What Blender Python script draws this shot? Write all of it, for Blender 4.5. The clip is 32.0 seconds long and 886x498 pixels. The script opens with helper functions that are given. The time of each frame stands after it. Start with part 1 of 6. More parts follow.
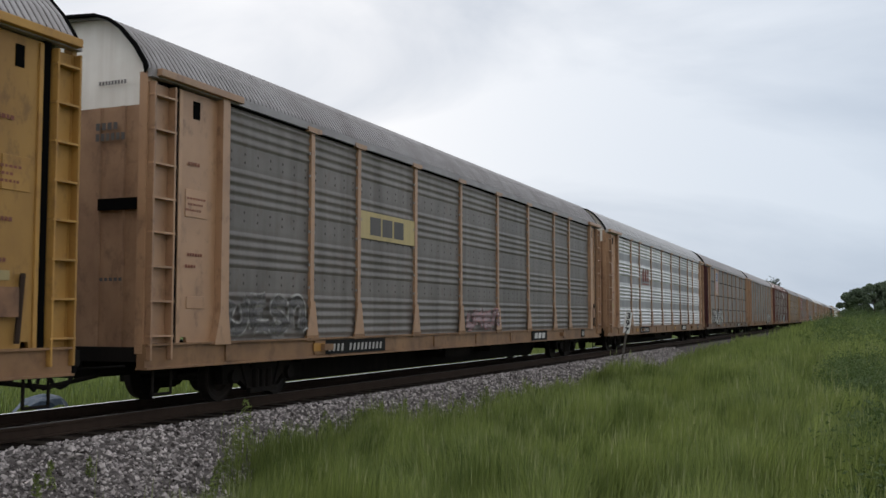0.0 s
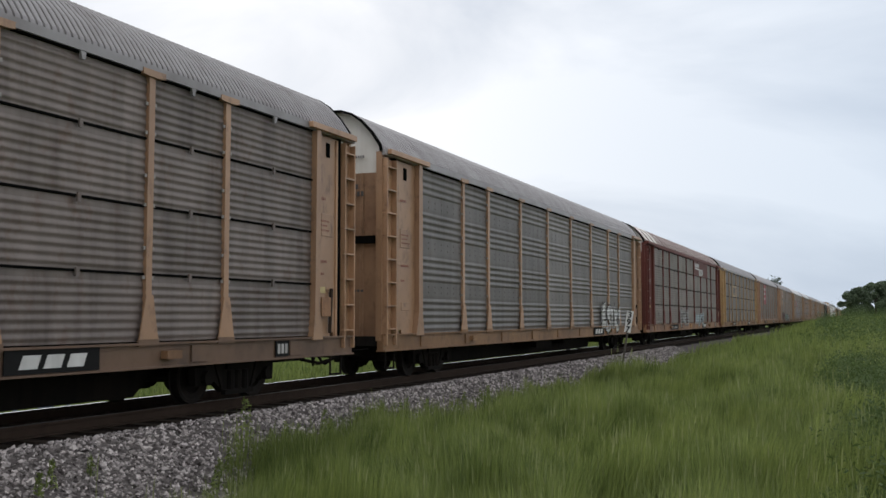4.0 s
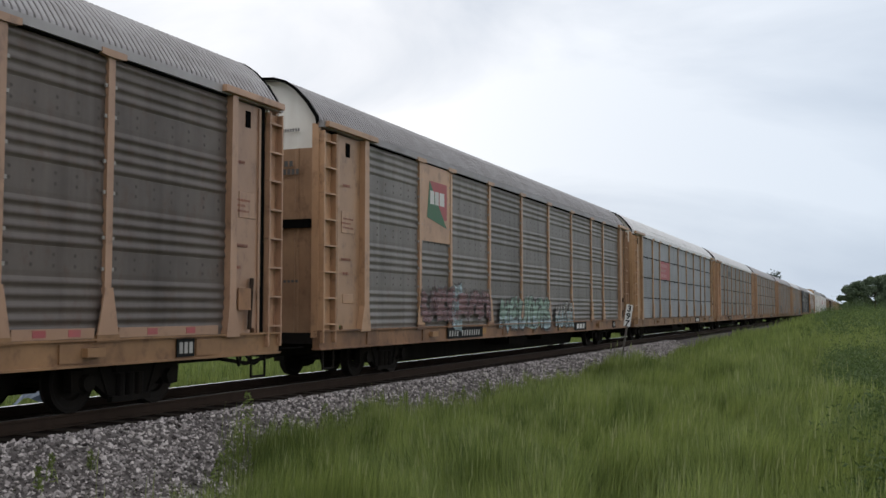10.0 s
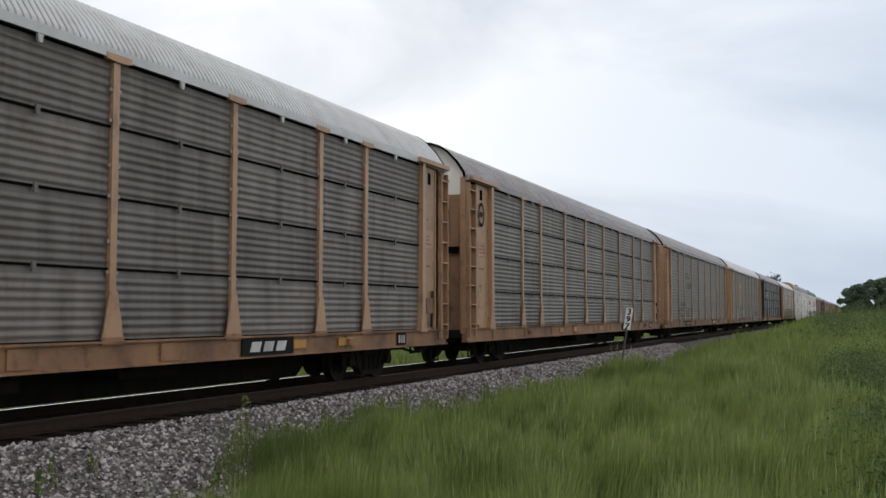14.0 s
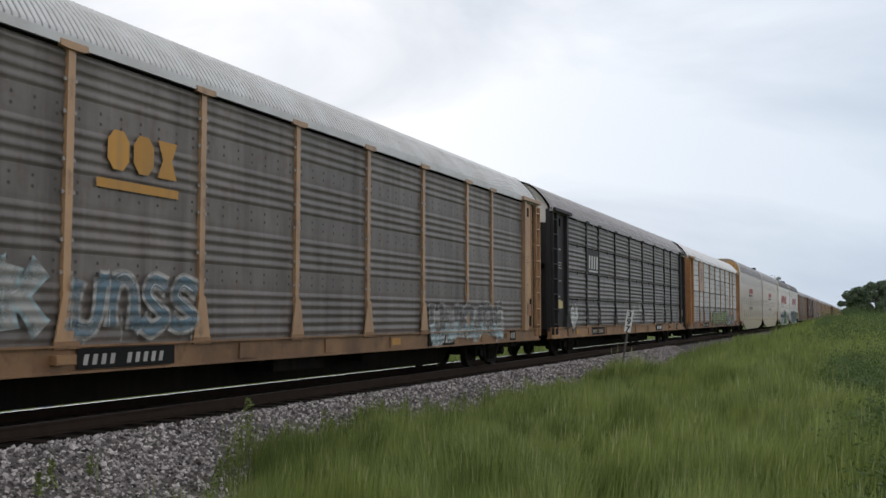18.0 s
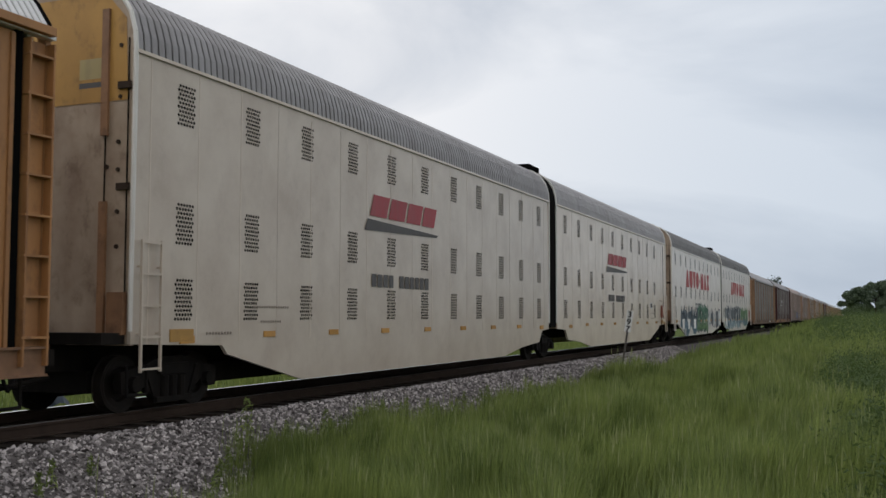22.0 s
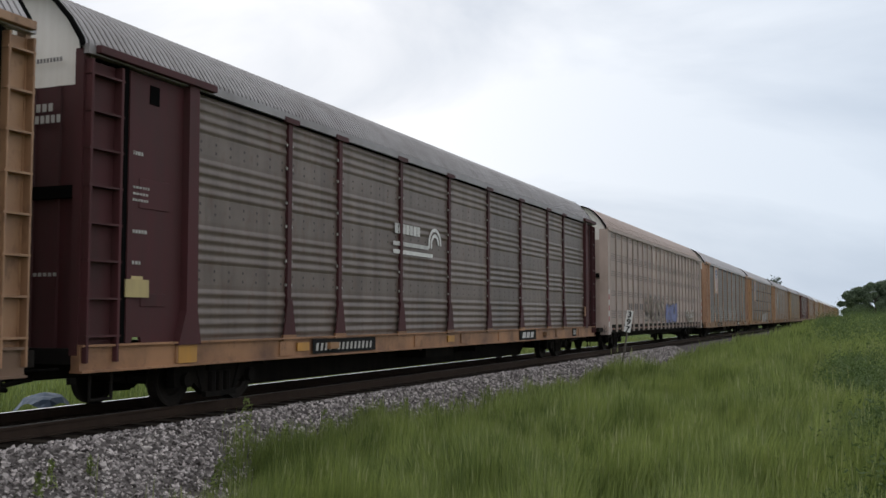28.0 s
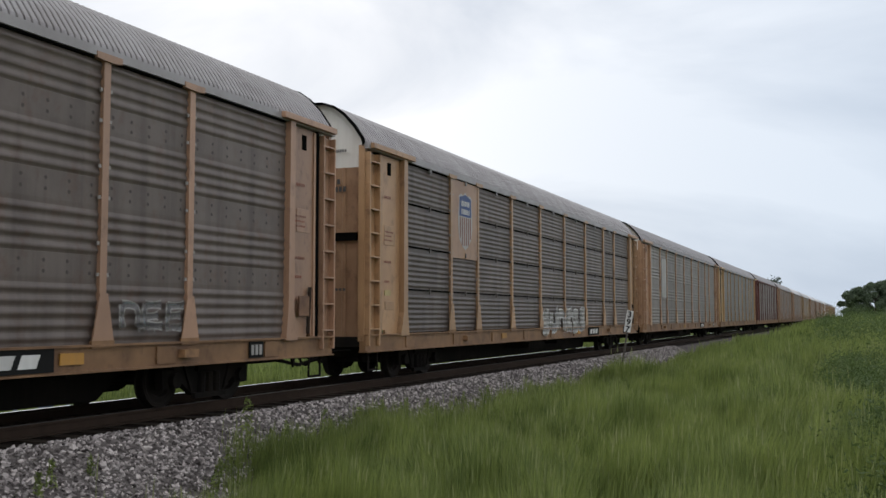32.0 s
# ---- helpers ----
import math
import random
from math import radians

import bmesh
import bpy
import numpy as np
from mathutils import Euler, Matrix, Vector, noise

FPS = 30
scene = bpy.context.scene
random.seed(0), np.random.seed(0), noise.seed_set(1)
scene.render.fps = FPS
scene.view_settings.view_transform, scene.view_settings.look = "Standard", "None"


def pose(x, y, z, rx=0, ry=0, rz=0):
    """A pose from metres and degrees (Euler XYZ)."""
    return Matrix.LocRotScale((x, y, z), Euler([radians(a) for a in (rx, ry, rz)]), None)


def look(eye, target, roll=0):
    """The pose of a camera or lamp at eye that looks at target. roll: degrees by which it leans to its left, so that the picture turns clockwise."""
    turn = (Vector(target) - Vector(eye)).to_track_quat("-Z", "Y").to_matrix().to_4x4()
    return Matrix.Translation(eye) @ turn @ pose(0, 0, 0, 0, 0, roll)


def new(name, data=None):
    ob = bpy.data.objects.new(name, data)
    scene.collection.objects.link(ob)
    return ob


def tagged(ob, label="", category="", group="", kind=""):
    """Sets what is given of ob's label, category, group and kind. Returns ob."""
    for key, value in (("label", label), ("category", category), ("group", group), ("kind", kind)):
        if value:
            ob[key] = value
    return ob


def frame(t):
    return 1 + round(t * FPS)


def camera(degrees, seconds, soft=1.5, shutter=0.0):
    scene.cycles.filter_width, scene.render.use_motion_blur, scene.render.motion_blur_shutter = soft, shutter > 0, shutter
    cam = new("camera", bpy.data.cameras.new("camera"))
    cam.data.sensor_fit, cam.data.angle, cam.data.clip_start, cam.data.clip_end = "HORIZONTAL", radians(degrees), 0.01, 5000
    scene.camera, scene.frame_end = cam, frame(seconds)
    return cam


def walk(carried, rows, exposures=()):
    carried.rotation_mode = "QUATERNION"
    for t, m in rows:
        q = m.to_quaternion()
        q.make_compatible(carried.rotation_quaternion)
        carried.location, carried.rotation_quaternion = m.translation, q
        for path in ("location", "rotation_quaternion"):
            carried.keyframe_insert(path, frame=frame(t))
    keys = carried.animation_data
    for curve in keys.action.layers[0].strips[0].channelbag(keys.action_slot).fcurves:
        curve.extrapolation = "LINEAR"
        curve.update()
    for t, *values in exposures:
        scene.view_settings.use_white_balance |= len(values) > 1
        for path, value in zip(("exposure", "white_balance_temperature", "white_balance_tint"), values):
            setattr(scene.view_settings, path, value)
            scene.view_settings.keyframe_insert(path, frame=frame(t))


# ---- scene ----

# Rail top is z = 0, the track runs along +y, the train rolls towards -y. Train side faces the camera at x = +1.5.
CAM_X, CAM_Z, YAW, PITCH = 10.90, 1.41, 22.47, 3.83
SPEED = 19.522
PITCH_M = 28.6          # car to car
HALF = 13.75             # half length of a car body
SIDE = 1.47             # half width of a car side
EAVE, SILL_TOP, SILL_LOW = 4.98, 1.04, 0.70

# ---- camera ----
cam = camera(47.54, 32.0, soft=1.5, shutter=0.03)
DRIFT = [(0, -2, 2.8), (1, -3.5, 2.6), (2, -3.5, 2.6), (3, -1, 3), (3.5, 0, 2.2), (5.5, -.7, -3.4), (6, -.7, -4.6), (7, -.6, -7.2),
         (8, 0, -7.7), (8.5, 0, -9.2), (9, -.7, -11.5), (9.5, -.7, -13.4), (10, -.7, -10), (10.5, .7, -6.2), (11, .7, -4.6), (12, .7, -5),
         (13, .7, -6.5), (13.5, 0, -5.7), (14, -.7, -4.6), (14.5, -1.5, -2.7), (16.5, -2.5, .7), (18, 0, 0), (20, 0, 0), (24, 0, 0.3),
         (28, -.3, .4), (28.5, -3, .5), (30, -3.2, .4), (31, -1.8, 0), (32, -.3, .3)]
PX = 180 / math.pi / 1780
walk(cam, [(t, pose(CAM_X, 0, CAM_Z, 90 + PITCH + dy * PX, 0, YAW + dx * PX)) for t, dx, dy in DRIFT],
     exposures=[(0, -0.12, 6400, 10), (1.0, -0.04, 6400, 10), (1.8, -0.18, 6400, 10), (2.3, -0.18, 6400, 10), (3.2, -0.10, 6400, 10), (4.0, 0.0, 6400, 10), (20.2, 0.0, 6400, 10), (21.0, -0.14, 6400, 10), (22.0, -0.24, 6400, 10), (23.0, -0.36, 6400, 10), (25.2, -0.33, 6400, 10), (26.8, 0.0, 6400, 10), (32, 0.0, 6400, 10)])

# ---- world and light ----
world = bpy.data.worlds.new("overcast_sky")
scene.world = world
world.use_nodes = True
wn, wl = world.node_tree.nodes, world.node_tree.links
wn.clear()
out = wn.new("ShaderNodeOutputWorld")
bg = wn.new("ShaderNodeBackground")
sky = wn.new("ShaderNodeTexSky")
sky.sky_type, sky.sun_disc, sky.sun_elevation, sky.sun_rotation = "NISHITA", False, radians(48), radians(-60)
sky.dust_density, sky.ozone_density = 3.0, 1.5
tc = wn.new("ShaderNodeTexCoord")
mp = wn.new("ShaderNodeMapping")
mp.inputs["Scale"].default_value = (1.1, 1.1, 3.4)
cl = wn.new("ShaderNodeTexNoise")
cl.inputs["Scale"].default_value, cl.inputs["Detail"].default_value, cl.inputs["Roughness"].default_value = 1.7, 7, 0.52
cl.inputs["Distortion"].default_value = 0.5
ramp = wn.new("ShaderNodeValToRGB")
ramp.color_ramp.elements[0].position, ramp.color_ramp.elements[0].color = 0.36, (0.66, 0.70, 0.77, 1)
ramp.color_ramp.elements[1].position, ramp.color_ramp.elements[1].color = 0.62, (1.0, 1.0, 1.02, 1)
mixc = wn.new("ShaderNodeMix")
mixc.data_type = "RGBA"
mixc.inputs["Factor"].default_value = 0.93
mul = wn.new("ShaderNodeVectorMath")
mul.operation = "SCALE"
mul.inputs["Scale"].default_value = 0.10
wl.new(tc.outputs["Generated"], mp.inputs["Vector"])
wl.new(mp.outputs[0], cl.inputs["Vector"])
wl.new(cl.outputs["Fac"], ramp.inputs["Fac"])
wl.new(sky.outputs[0], mul.inputs[0])
wl.new(mul.outputs[0], mixc.inputs["A"])
wl.new(ramp.outputs[0], mixc.inputs["B"])
# the cloud is thinner and bluer towards the far end of the line
dot = wn.new("ShaderNodeVectorMath")
dot.operation = "DOT_PRODUCT"
dot.inputs[1].default_value = (0.12, 0.99, 0.0)
wl.new(tc.outputs["Generated"], dot.inputs[0])
side = wn.new("ShaderNodeMapRange")
side.inputs["From Min"].default_value, side.inputs["From Max"].default_value = 0.82, 0.99
side.inputs["To Min"].default_value, side.inputs["To Max"].default_value = 0.0, 1.0
wl.new(dot.outputs["Value"], side.inputs["Value"])
tint = wn.new("ShaderNodeMix")
tint.data_type, tint.blend_type = "RGBA", "MIX"
tint.inputs["A"].default_value, tint.inputs["B"].default_value = (1.06, 1.05, 1.03, 1), (0.74, 0.81, 0.88, 1)
wl.new(side.outputs[0], tint.inputs["Factor"])
both = wn.new("ShaderNodeVectorMath")
both.operation = "MULTIPLY"
wl.new(mixc.outputs["Result"], both.inputs[0])
wl.new(tint.outputs["Result"], both.inputs[1])
wl.new(both.outputs[0], bg.inputs["Color"])
bg.inputs["Strength"].default_value = 1.06
wl.new(bg.outputs[0], out.inputs["Surface"])
sun = new("sun", bpy.data.lights.new("sun", "SUN"))
sun.data.energy, sun.data.angle, sun.data.color = 0.7, radians(25), (1.0, 0.96, 0.9)
sun.matrix_world = look((-30, -25, 60), (0, 0, 0))


# ---- materials ----
def nodes_of(name):
    m = bpy.data.materials.new(name)
    m.use_nodes = True
    t = m.node_tree
    return m, t.nodes, t.links, t.nodes["Principled BSDF"]


def painted(name, color, dirt=(0.10, 0.075, 0.055), amount=0.5, rough=0.6, metal=0.0, streak=6.0, bump=0.12, fleck=0.0, stain=0.0):
    """Weathered paint: blotches, vertical streaks of grime and fine grain."""
    m, n, l, b = nodes_of(name)
    tex = n.new("ShaderNodeTexCoord")
    info = n.new("ShaderNodeObjectInfo")
    add = n.new("ShaderNodeVectorMath")
    add.operation = "ADD"
    l.new(tex.outputs["Object"], add.inputs[0])
    shift = n.new("ShaderNodeVectorMath")
    shift.operation = "SCALE"
    shift.inputs[0].default_value = (31.0, 17.0, 5.0)
    l.new(info.outputs["Random"], shift.inputs["Scale"])
    l.new(shift.outputs[0], add.inputs[1])
    m1 = n.new("ShaderNodeMapping")
    m1.inputs["Scale"].default_value = (streak, streak, 0.4 if streak > 2.6 else 0.9)
    l.new(add.outputs[0], m1.inputs["Vector"])
    s = n.new("ShaderNodeTexNoise")
    s.inputs["Scale"].default_value, s.inputs["Detail"].default_value = 1.0, 5
    l.new(m1.outputs[0], s.inputs["Vector"])
    p = n.new("ShaderNodeTexNoise")
    p.inputs["Scale"].default_value, p.inputs["Detail"].default_value, p.inputs["Roughness"].default_value = 1.1, 8, 0.65
    l.new(add.outputs[0], p.inputs["Vector"])
    mu = n.new("ShaderNodeMath")
    mu.operation = "MULTIPLY"
    l.new(s.outputs["Fac"], mu.inputs[0])
    l.new(p.outputs["Fac"], mu.inputs[1])
    r = n.new("ShaderNodeMapRange")
    r.inputs["From Min"].default_value, r.inputs["From Max"].default_value = 0.15, 0.42
    r.inputs["To Max"].default_value = amount
    l.new(mu.outputs[0], r.inputs["Value"])
    mix = n.new("ShaderNodeMix")
    mix.data_type = "RGBA"
    mix.inputs["A"].default_value, mix.inputs["B"].default_value = (*color, 1), (*dirt, 1)
    l.new(r.outputs[0], mix.inputs["Factor"])
    if fleck:
        fl = n.new("ShaderNodeTexNoise")
        fl.inputs["Scale"].default_value, fl.inputs["Detail"].default_value, fl.inputs["Roughness"].default_value = 2.3, 9, 0.70
        m2 = n.new("ShaderNodeMapping")
        m2.inputs["Scale"].default_value = (1.5, 1.5, 0.55 if streak > 4 else 1.0)
        l.new(add.outputs[0], m2.inputs["Vector"])
        l.new(m2.outputs[0], fl.inputs["Vector"])
        fr = n.new("ShaderNodeMapRange")
        fr.inputs["From Min"].default_value, fr.inputs["From Max"].default_value, fr.inputs["To Max"].default_value = 0.53, 0.68, fleck
        l.new(fl.outputs["Fac"], fr.inputs["Value"])
        mix2 = n.new("ShaderNodeMix")
        mix2.data_type = "RGBA"
        mix2.inputs["B"].default_value = (0.10, 0.048, 0.026, 1)
        l.new(mix.outputs["Result"], mix2.inputs["A"])
        l.new(fr.outputs[0], mix2.inputs["Factor"])
        mix = mix2
    if stain:
        m3 = n.new("ShaderNodeMapping")
        m3.inputs["Scale"].default_value = (2.3, 2.3, 0.16)
        l.new(add.outputs[0], m3.inputs["Vector"])
        bs = n.new("ShaderNodeTexNoise")
        bs.inputs["Scale"].default_value, bs.inputs["Detail"].default_value, bs.inputs["Roughness"].default_value = 1.0, 6, 0.6
        l.new(m3.outputs[0], bs.inputs["Vector"])
        br = n.new("ShaderNodeMapRange")
        br.inputs["From Min"].default_value, br.inputs["From Max"].default_value, br.inputs["To Max"].default_value = 0.50, 0.68, stain
        l.new(bs.outputs["Fac"], br.inputs["Value"])
        mix3 = n.new("ShaderNodeMix")
        mix3.data_type = "RGBA"
        mix3.inputs["B"].default_value = (*dirt, 1)
        l.new(mix.outputs["Result"], mix3.inputs["A"])
        l.new(br.outputs[0], mix3.inputs["Factor"])
        mix = mix3
    hue = n.new("ShaderNodeHueSaturation")
    v = n.new("ShaderNodeMapRange")
    v.inputs["To Min"].default_value, v.inputs["To Max"].default_value = 0.80, 1.10
    l.new(info.outputs["Random"], v.inputs["Value"])
    l.new(v.outputs[0], hue.inputs["Value"])
    l.new(mix.outputs["Result"], hue.inputs["Color"])
    l.new(hue.outputs[0], b.inputs["Base Color"])
    g = n.new("ShaderNodeTexNoise")
    g.inputs["Scale"].default_value, g.inputs["Detail"].default_value = 45.0, 4
    l.new(add.outputs[0], g.inputs["Vector"])
    bp = n.new("ShaderNodeBump")
    bp.inputs["Strength"].default_value, bp.inputs["Distance"].default_value = bump, 0.01
    l.new(g.outputs["Fac"], bp.inputs["Height"])
    l.new(bp.outputs[0], b.inputs["Normal"])
    b.inputs["Roughness"].default_value, b.inputs["Metallic"].default_value = rough, metal
    return m


def plain(name, color, rough=0.6, metal=0.0):
    """A small even surface with a little grain."""
    m, n, l, b = nodes_of(name)
    g = n.new("ShaderNodeTexNoise")
    g.inputs["Scale"].default_value, g.inputs["Detail"].default_value = 14.0, 5
    tex = n.new("ShaderNodeTexCoord")
    l.new(tex.outputs["Object"], g.inputs["Vector"])
    mix = n.new("ShaderNodeMix")
    mix.data_type = "RGBA"
    mix.inputs["A"].default_value = (*[c * 0.78 for c in color], 1)
    mix.inputs["B"].default_value = (*[min(1, c * 1.15) for c in color], 1)
    l.new(g.outputs["Fac"], mix.inputs["Factor"])
    l.new(mix.outputs["Result"], b.inputs["Base Color"])
    b.inputs["Roughness"].default_value, b.inputs["Metallic"].default_value = rough, metal
    return m


def vegetation(name, low, high, rough=0.6):
    """Leaves and blades that differ one by one, slightly see-through."""
    m, n, l, b = nodes_of(name)
    geo = n.new("ShaderNodeNewGeometry")
    tex = n.new("ShaderNodeTexCoord")
    p = n.new("ShaderNodeTexNoise")
    p.inputs["Scale"].default_value, p.inputs["Detail"].default_value = 1.1, 5
    l.new(tex.outputs["Object"], p.inputs["Vector"])
    av = n.new("ShaderNodeMath")
    av.operation = "MULTIPLY_ADD"
    av.inputs[1].default_value = 0.52
    l.new(geo.outputs["Random Per Island"], av.inputs[0])
    r = n.new("ShaderNodeMapRange")
    r.inputs["From Min"].default_value, r.inputs["From Max"].default_value, r.inputs["To Max"].default_value = 0.34, 0.66, 0.55
    l.new(p.outputs["Fac"], r.inputs["Value"])
    l.new(r.outputs[0], av.inputs[2])
    mix = n.new("ShaderNodeMix")
    mix.data_type = "RGBA"
    mix.inputs["A"].default_value, mix.inputs["B"].default_value = (*low, 1), (*high, 1)
    l.new(av.outputs[0], mix.inputs["Factor"])
    l.new(mix.outputs["Result"], b.inputs["Base Color"])
    b.inputs["Roughness"].default_value = rough
    tr = n.new("ShaderNodeBsdfTranslucent")
    l.new(mix.outputs["Result"], tr.inputs["Color"])
    ms = n.new("ShaderNodeMixShader")
    ms.inputs[0].default_value = 0.35
    l.new(b.outputs[0], ms.inputs[1])
    l.new(tr.outputs[0], ms.inputs[2])
    l.new(ms.outputs[0], n["Material Output"].inputs["Surface"])
    return m


def stony(name, low, high, scale, bump):
    m, n, l, b = nodes_of(name)
    tex = n.new("ShaderNodeTexCoord")
    v = n.new("ShaderNodeTexVoronoi")
    v.inputs["Scale"].default_value = scale
    l.new(tex.outputs["Object"], v.inputs["Vector"])
    p = n.new("ShaderNodeTexNoise")
    p.inputs["Scale"].default_value, p.inputs["Detail"].default_value = 1.2, 6
    l.new(tex.outputs["Object"], p.inputs["Vector"])
    av = n.new("ShaderNodeMix")
    av.inputs["Factor"].default_value = 0.45
    l.new(v.outputs["Color"], av.inputs["A"])
    l.new(p.outputs["Fac"], av.inputs["B"])
    mix = n.new("ShaderNodeMix")
    mix.data_type = "RGBA"
    mix.inputs["A"].default_value, mix.inputs["B"].default_value = (*low, 1), (*high, 1)
    l.new(av.outputs["Result"], mix.inputs["Factor"])
    l.new(mix.outputs["Result"], b.inputs["Base Color"])
    bp = n.new("ShaderNodeBump")
    bp.inputs["Strength"].default_value, bp.inputs["Distance"].default_value = bump, 0.03
    l.new(v.outputs["Distance"], bp.inputs["Height"])
    l.new(bp.outputs[0], b.inputs["Normal"])
    b.inputs["Roughness"].default_value, b.inputs["Specular IOR Level"].default_value = 0.95, 0.05
    return m


def pebble(name, low, high):
    m, n, l, b = nodes_of(name)
    geo = n.new("ShaderNodeNewGeometry")
    ra = n.new("ShaderNodeValToRGB")
    ra.color_ramp.elements[0].color, ra.color_ramp.elements[1].color = (*low, 1), (*high, 1)
    e = ra.color_ramp.elements.new(0.55)
    e.color = (*[(a + c) / 2.3 for a, c in zip(low, high)], 1)
    l.new(geo.outputs["Random Per Island"], ra.inputs["Fac"])
    l.new(ra.outputs[0], b.inputs["Base Color"])
    b.inputs["Roughness"].default_value, b.inputs["Specular IOR Level"].default_value = 0.9, 0.1
    return m


M = {}
M["tan"] = painted("weathered_tan_paint", (0.43, 0.252, 0.140), (0.22, 0.110, 0.056), 0.5, rough=0.46, streak=1.2, fleck=0.6)
M["browntan"] = painted("brown_stained_tan_paint", (0.34, 0.196, 0.108), (0.16, 0.080, 0.042), 0.6, rough=0.5, streak=1.2, fleck=0.6)
M["gold"] = painted("weathered_gold_paint", (0.47, 0.30, 0.125), (0.24, 0.115, 0.05), 0.4, rough=0.46, streak=1.2, fleck=0.5)
M["ochre"] = painted("weathered_ochre_paint", (0.43, 0.256, 0.128), (0.22, 0.108, 0.052), 0.5, rough=0.46, streak=1.2, fleck=0.6)
M["yellow"] = painted("weathered_yellow_paint", (0.45, 0.25, 0.06), (0.22, 0.10, 0.03), 0.45, streak=1.2, fleck=0.5)
M["orange"] = painted("weathered_orange_paint", (0.37, 0.175, 0.06), (0.14, 0.065, 0.03), 0.55, streak=1.2, fleck=0.55)
M["pinktan"] = painted("faded_pinkish_tan_paint", (0.40, 0.232, 0.142), (0.20, 0.104, 0.058), 0.45, rough=0.46, streak=1.2, fleck=0.5)
# Rusty frame paints, darkened for the shade in the gap between cars.
M["shadedoor"] = painted("shaded_rusty_door_paint", (0.37, 0.222, 0.128), (0.17, 0.085, 0.045), 0.75, streak=2.0, fleck=0.55)
M["shadeamber"] = painted("shaded_rusty_amber_paint", (0.33, 0.165, 0.065), (0.15, 0.07, 0.03), 0.7, streak=2.0, fleck=0.5)
M["maroon"] = painted("weathered_maroon_paint", (0.150, 0.046, 0.038), (0.075, 0.040, 0.033), 0.5, streak=3.0, fleck=0.55)
M["plum"] = painted("weathered_plum_paint", (0.074, 0.024, 0.027), (0.0425, 0.0298, 0.0272), 0.5)
M["black"] = painted("weathered_black_paint", (0.028, 0.026, 0.029), (0.051, 0.0467, 0.0425), 0.4)
M["rustsill"] = painted("rusty_sill_paint", (0.32, 0.165, 0.080), (0.075, 0.036, 0.023), 0.95, streak=1.0, fleck=0.75)
M["tansill"] = painted("worn_tan_sill_paint", (0.31, 0.172, 0.080), (0.10, 0.048, 0.025), 0.8, streak=1.0, fleck=0.65)
M["grimsill"] = painted("grimy_brown_sill_paint", (0.19, 0.115, 0.072), (0.06, 0.04, 0.03), 0.8, streak=1.0, fleck=0.6)
M["g_mid"] = painted("dull_galvanised_screen", (0.178, 0.163, 0.150), (0.060, 0.049, 0.041), 0.55, 0.48, 0.10, streak=3.4, fleck=0.30, stain=0.5)
M["g_dark"] = painted("grimy_galvanised_screen", (0.180, 0.160, 0.147), (0.0459, 0.0354, 0.0306), 0.55, 0.48, 0.10, streak=3.4, fleck=0.42, stain=0.5)
M["g_brown"] = painted("brown_grimy_screen", (0.190, 0.158, 0.142), (0.050, 0.036, 0.029), 0.55, 0.48, 0.10, streak=3.4, fleck=0.5, stain=0.5)
M["g_deep"] = painted("dark_brown_grimy_screen", (0.138, 0.112, 0.099), (0.042, 0.030, 0.025), 0.55, 0.48, 0.10, streak=3.4, fleck=0.5, stain=0.5)
M["g_blue"] = painted("bluish_galvanised_screen", (0.270, 0.280, 0.298), (0.092, 0.0935, 0.0892), 0.5, 0.5, 0.3, stain=0.3)
M["g_silver"] = painted("bright_galvanised_screen", (0.72, 0.725, 0.74), (0.28, 0.275, 0.27), 0.5, 0.42, 0.35, streak=5, stain=0.25)
M["g_pale"] = painted("grey_silver_screen", (0.62, 0.62, 0.63), (0.24, 0.23, 0.22), 0.45, 0.5, 0.3, streak=1.5, fleck=0.12)
M["g_zinc"] = painted("dull_zinc_screen", (0.36, 0.36, 0.37), (0.12, 0.11, 0.105), 0.6, 0.5, 0.3, fleck=0.2, stain=0.3)
M["g_char"] = painted("charcoal_grimy_screen", (0.160, 0.150, 0.146), (0.046, 0.040, 0.038), 0.55, 0.48, 0.10, streak=3.4, fleck=0.25, stain=0.5)
M["g_cocoa"] = painted("brown_weathered_screen", (0.160, 0.126, 0.107), (0.050, 0.035, 0.028), 0.55, 0.48, 0.10, streak=3.4, fleck=0.5, stain=0.5)
M["g_umber"] = painted("warm_weathered_screen", (0.235, 0.204, 0.176), (0.078, 0.060, 0.046), 0.65, 0.55, 0.2, streak=3, fleck=0.5, stain=0.45)
M["g_light"] = painted("light_weathered_screen", (0.215, 0.198, 0.178), (0.070, 0.054, 0.044), 0.55, 0.48, 0.10, streak=3.4, fleck=0.42, stain=0.5)
M["band_dark"] = painted("dull_flat_band", (0.36, 0.365, 0.38), (0.14, 0.135, 0.13), 0.65, 0.5, 0.3, stain=0.4)
M["roof_grey"] = painted("grey_galvanised_roof", (0.335, 0.322, 0.326), (0.140, 0.121, 0.116), 0.5, 0.5, 0.3, streak=2)
M["roof_light"] = painted("pale_galvanised_roof", (0.62, 0.62, 0.62), (0.30, 0.27, 0.25), 0.4, 0.45, 0.2, streak=2)
M["roof_zinc"] = painted("zinc_grey_roof", (0.48, 0.48, 0.49), (0.22, 0.20, 0.19), 0.45, 0.45, 0.25, streak=2)
M["roof_dark"] = painted("dark_grey_roof", (0.136, 0.132, 0.132), (0.068, 0.0595, 0.0553), 0.5, 0.55, 0.2, streak=2)
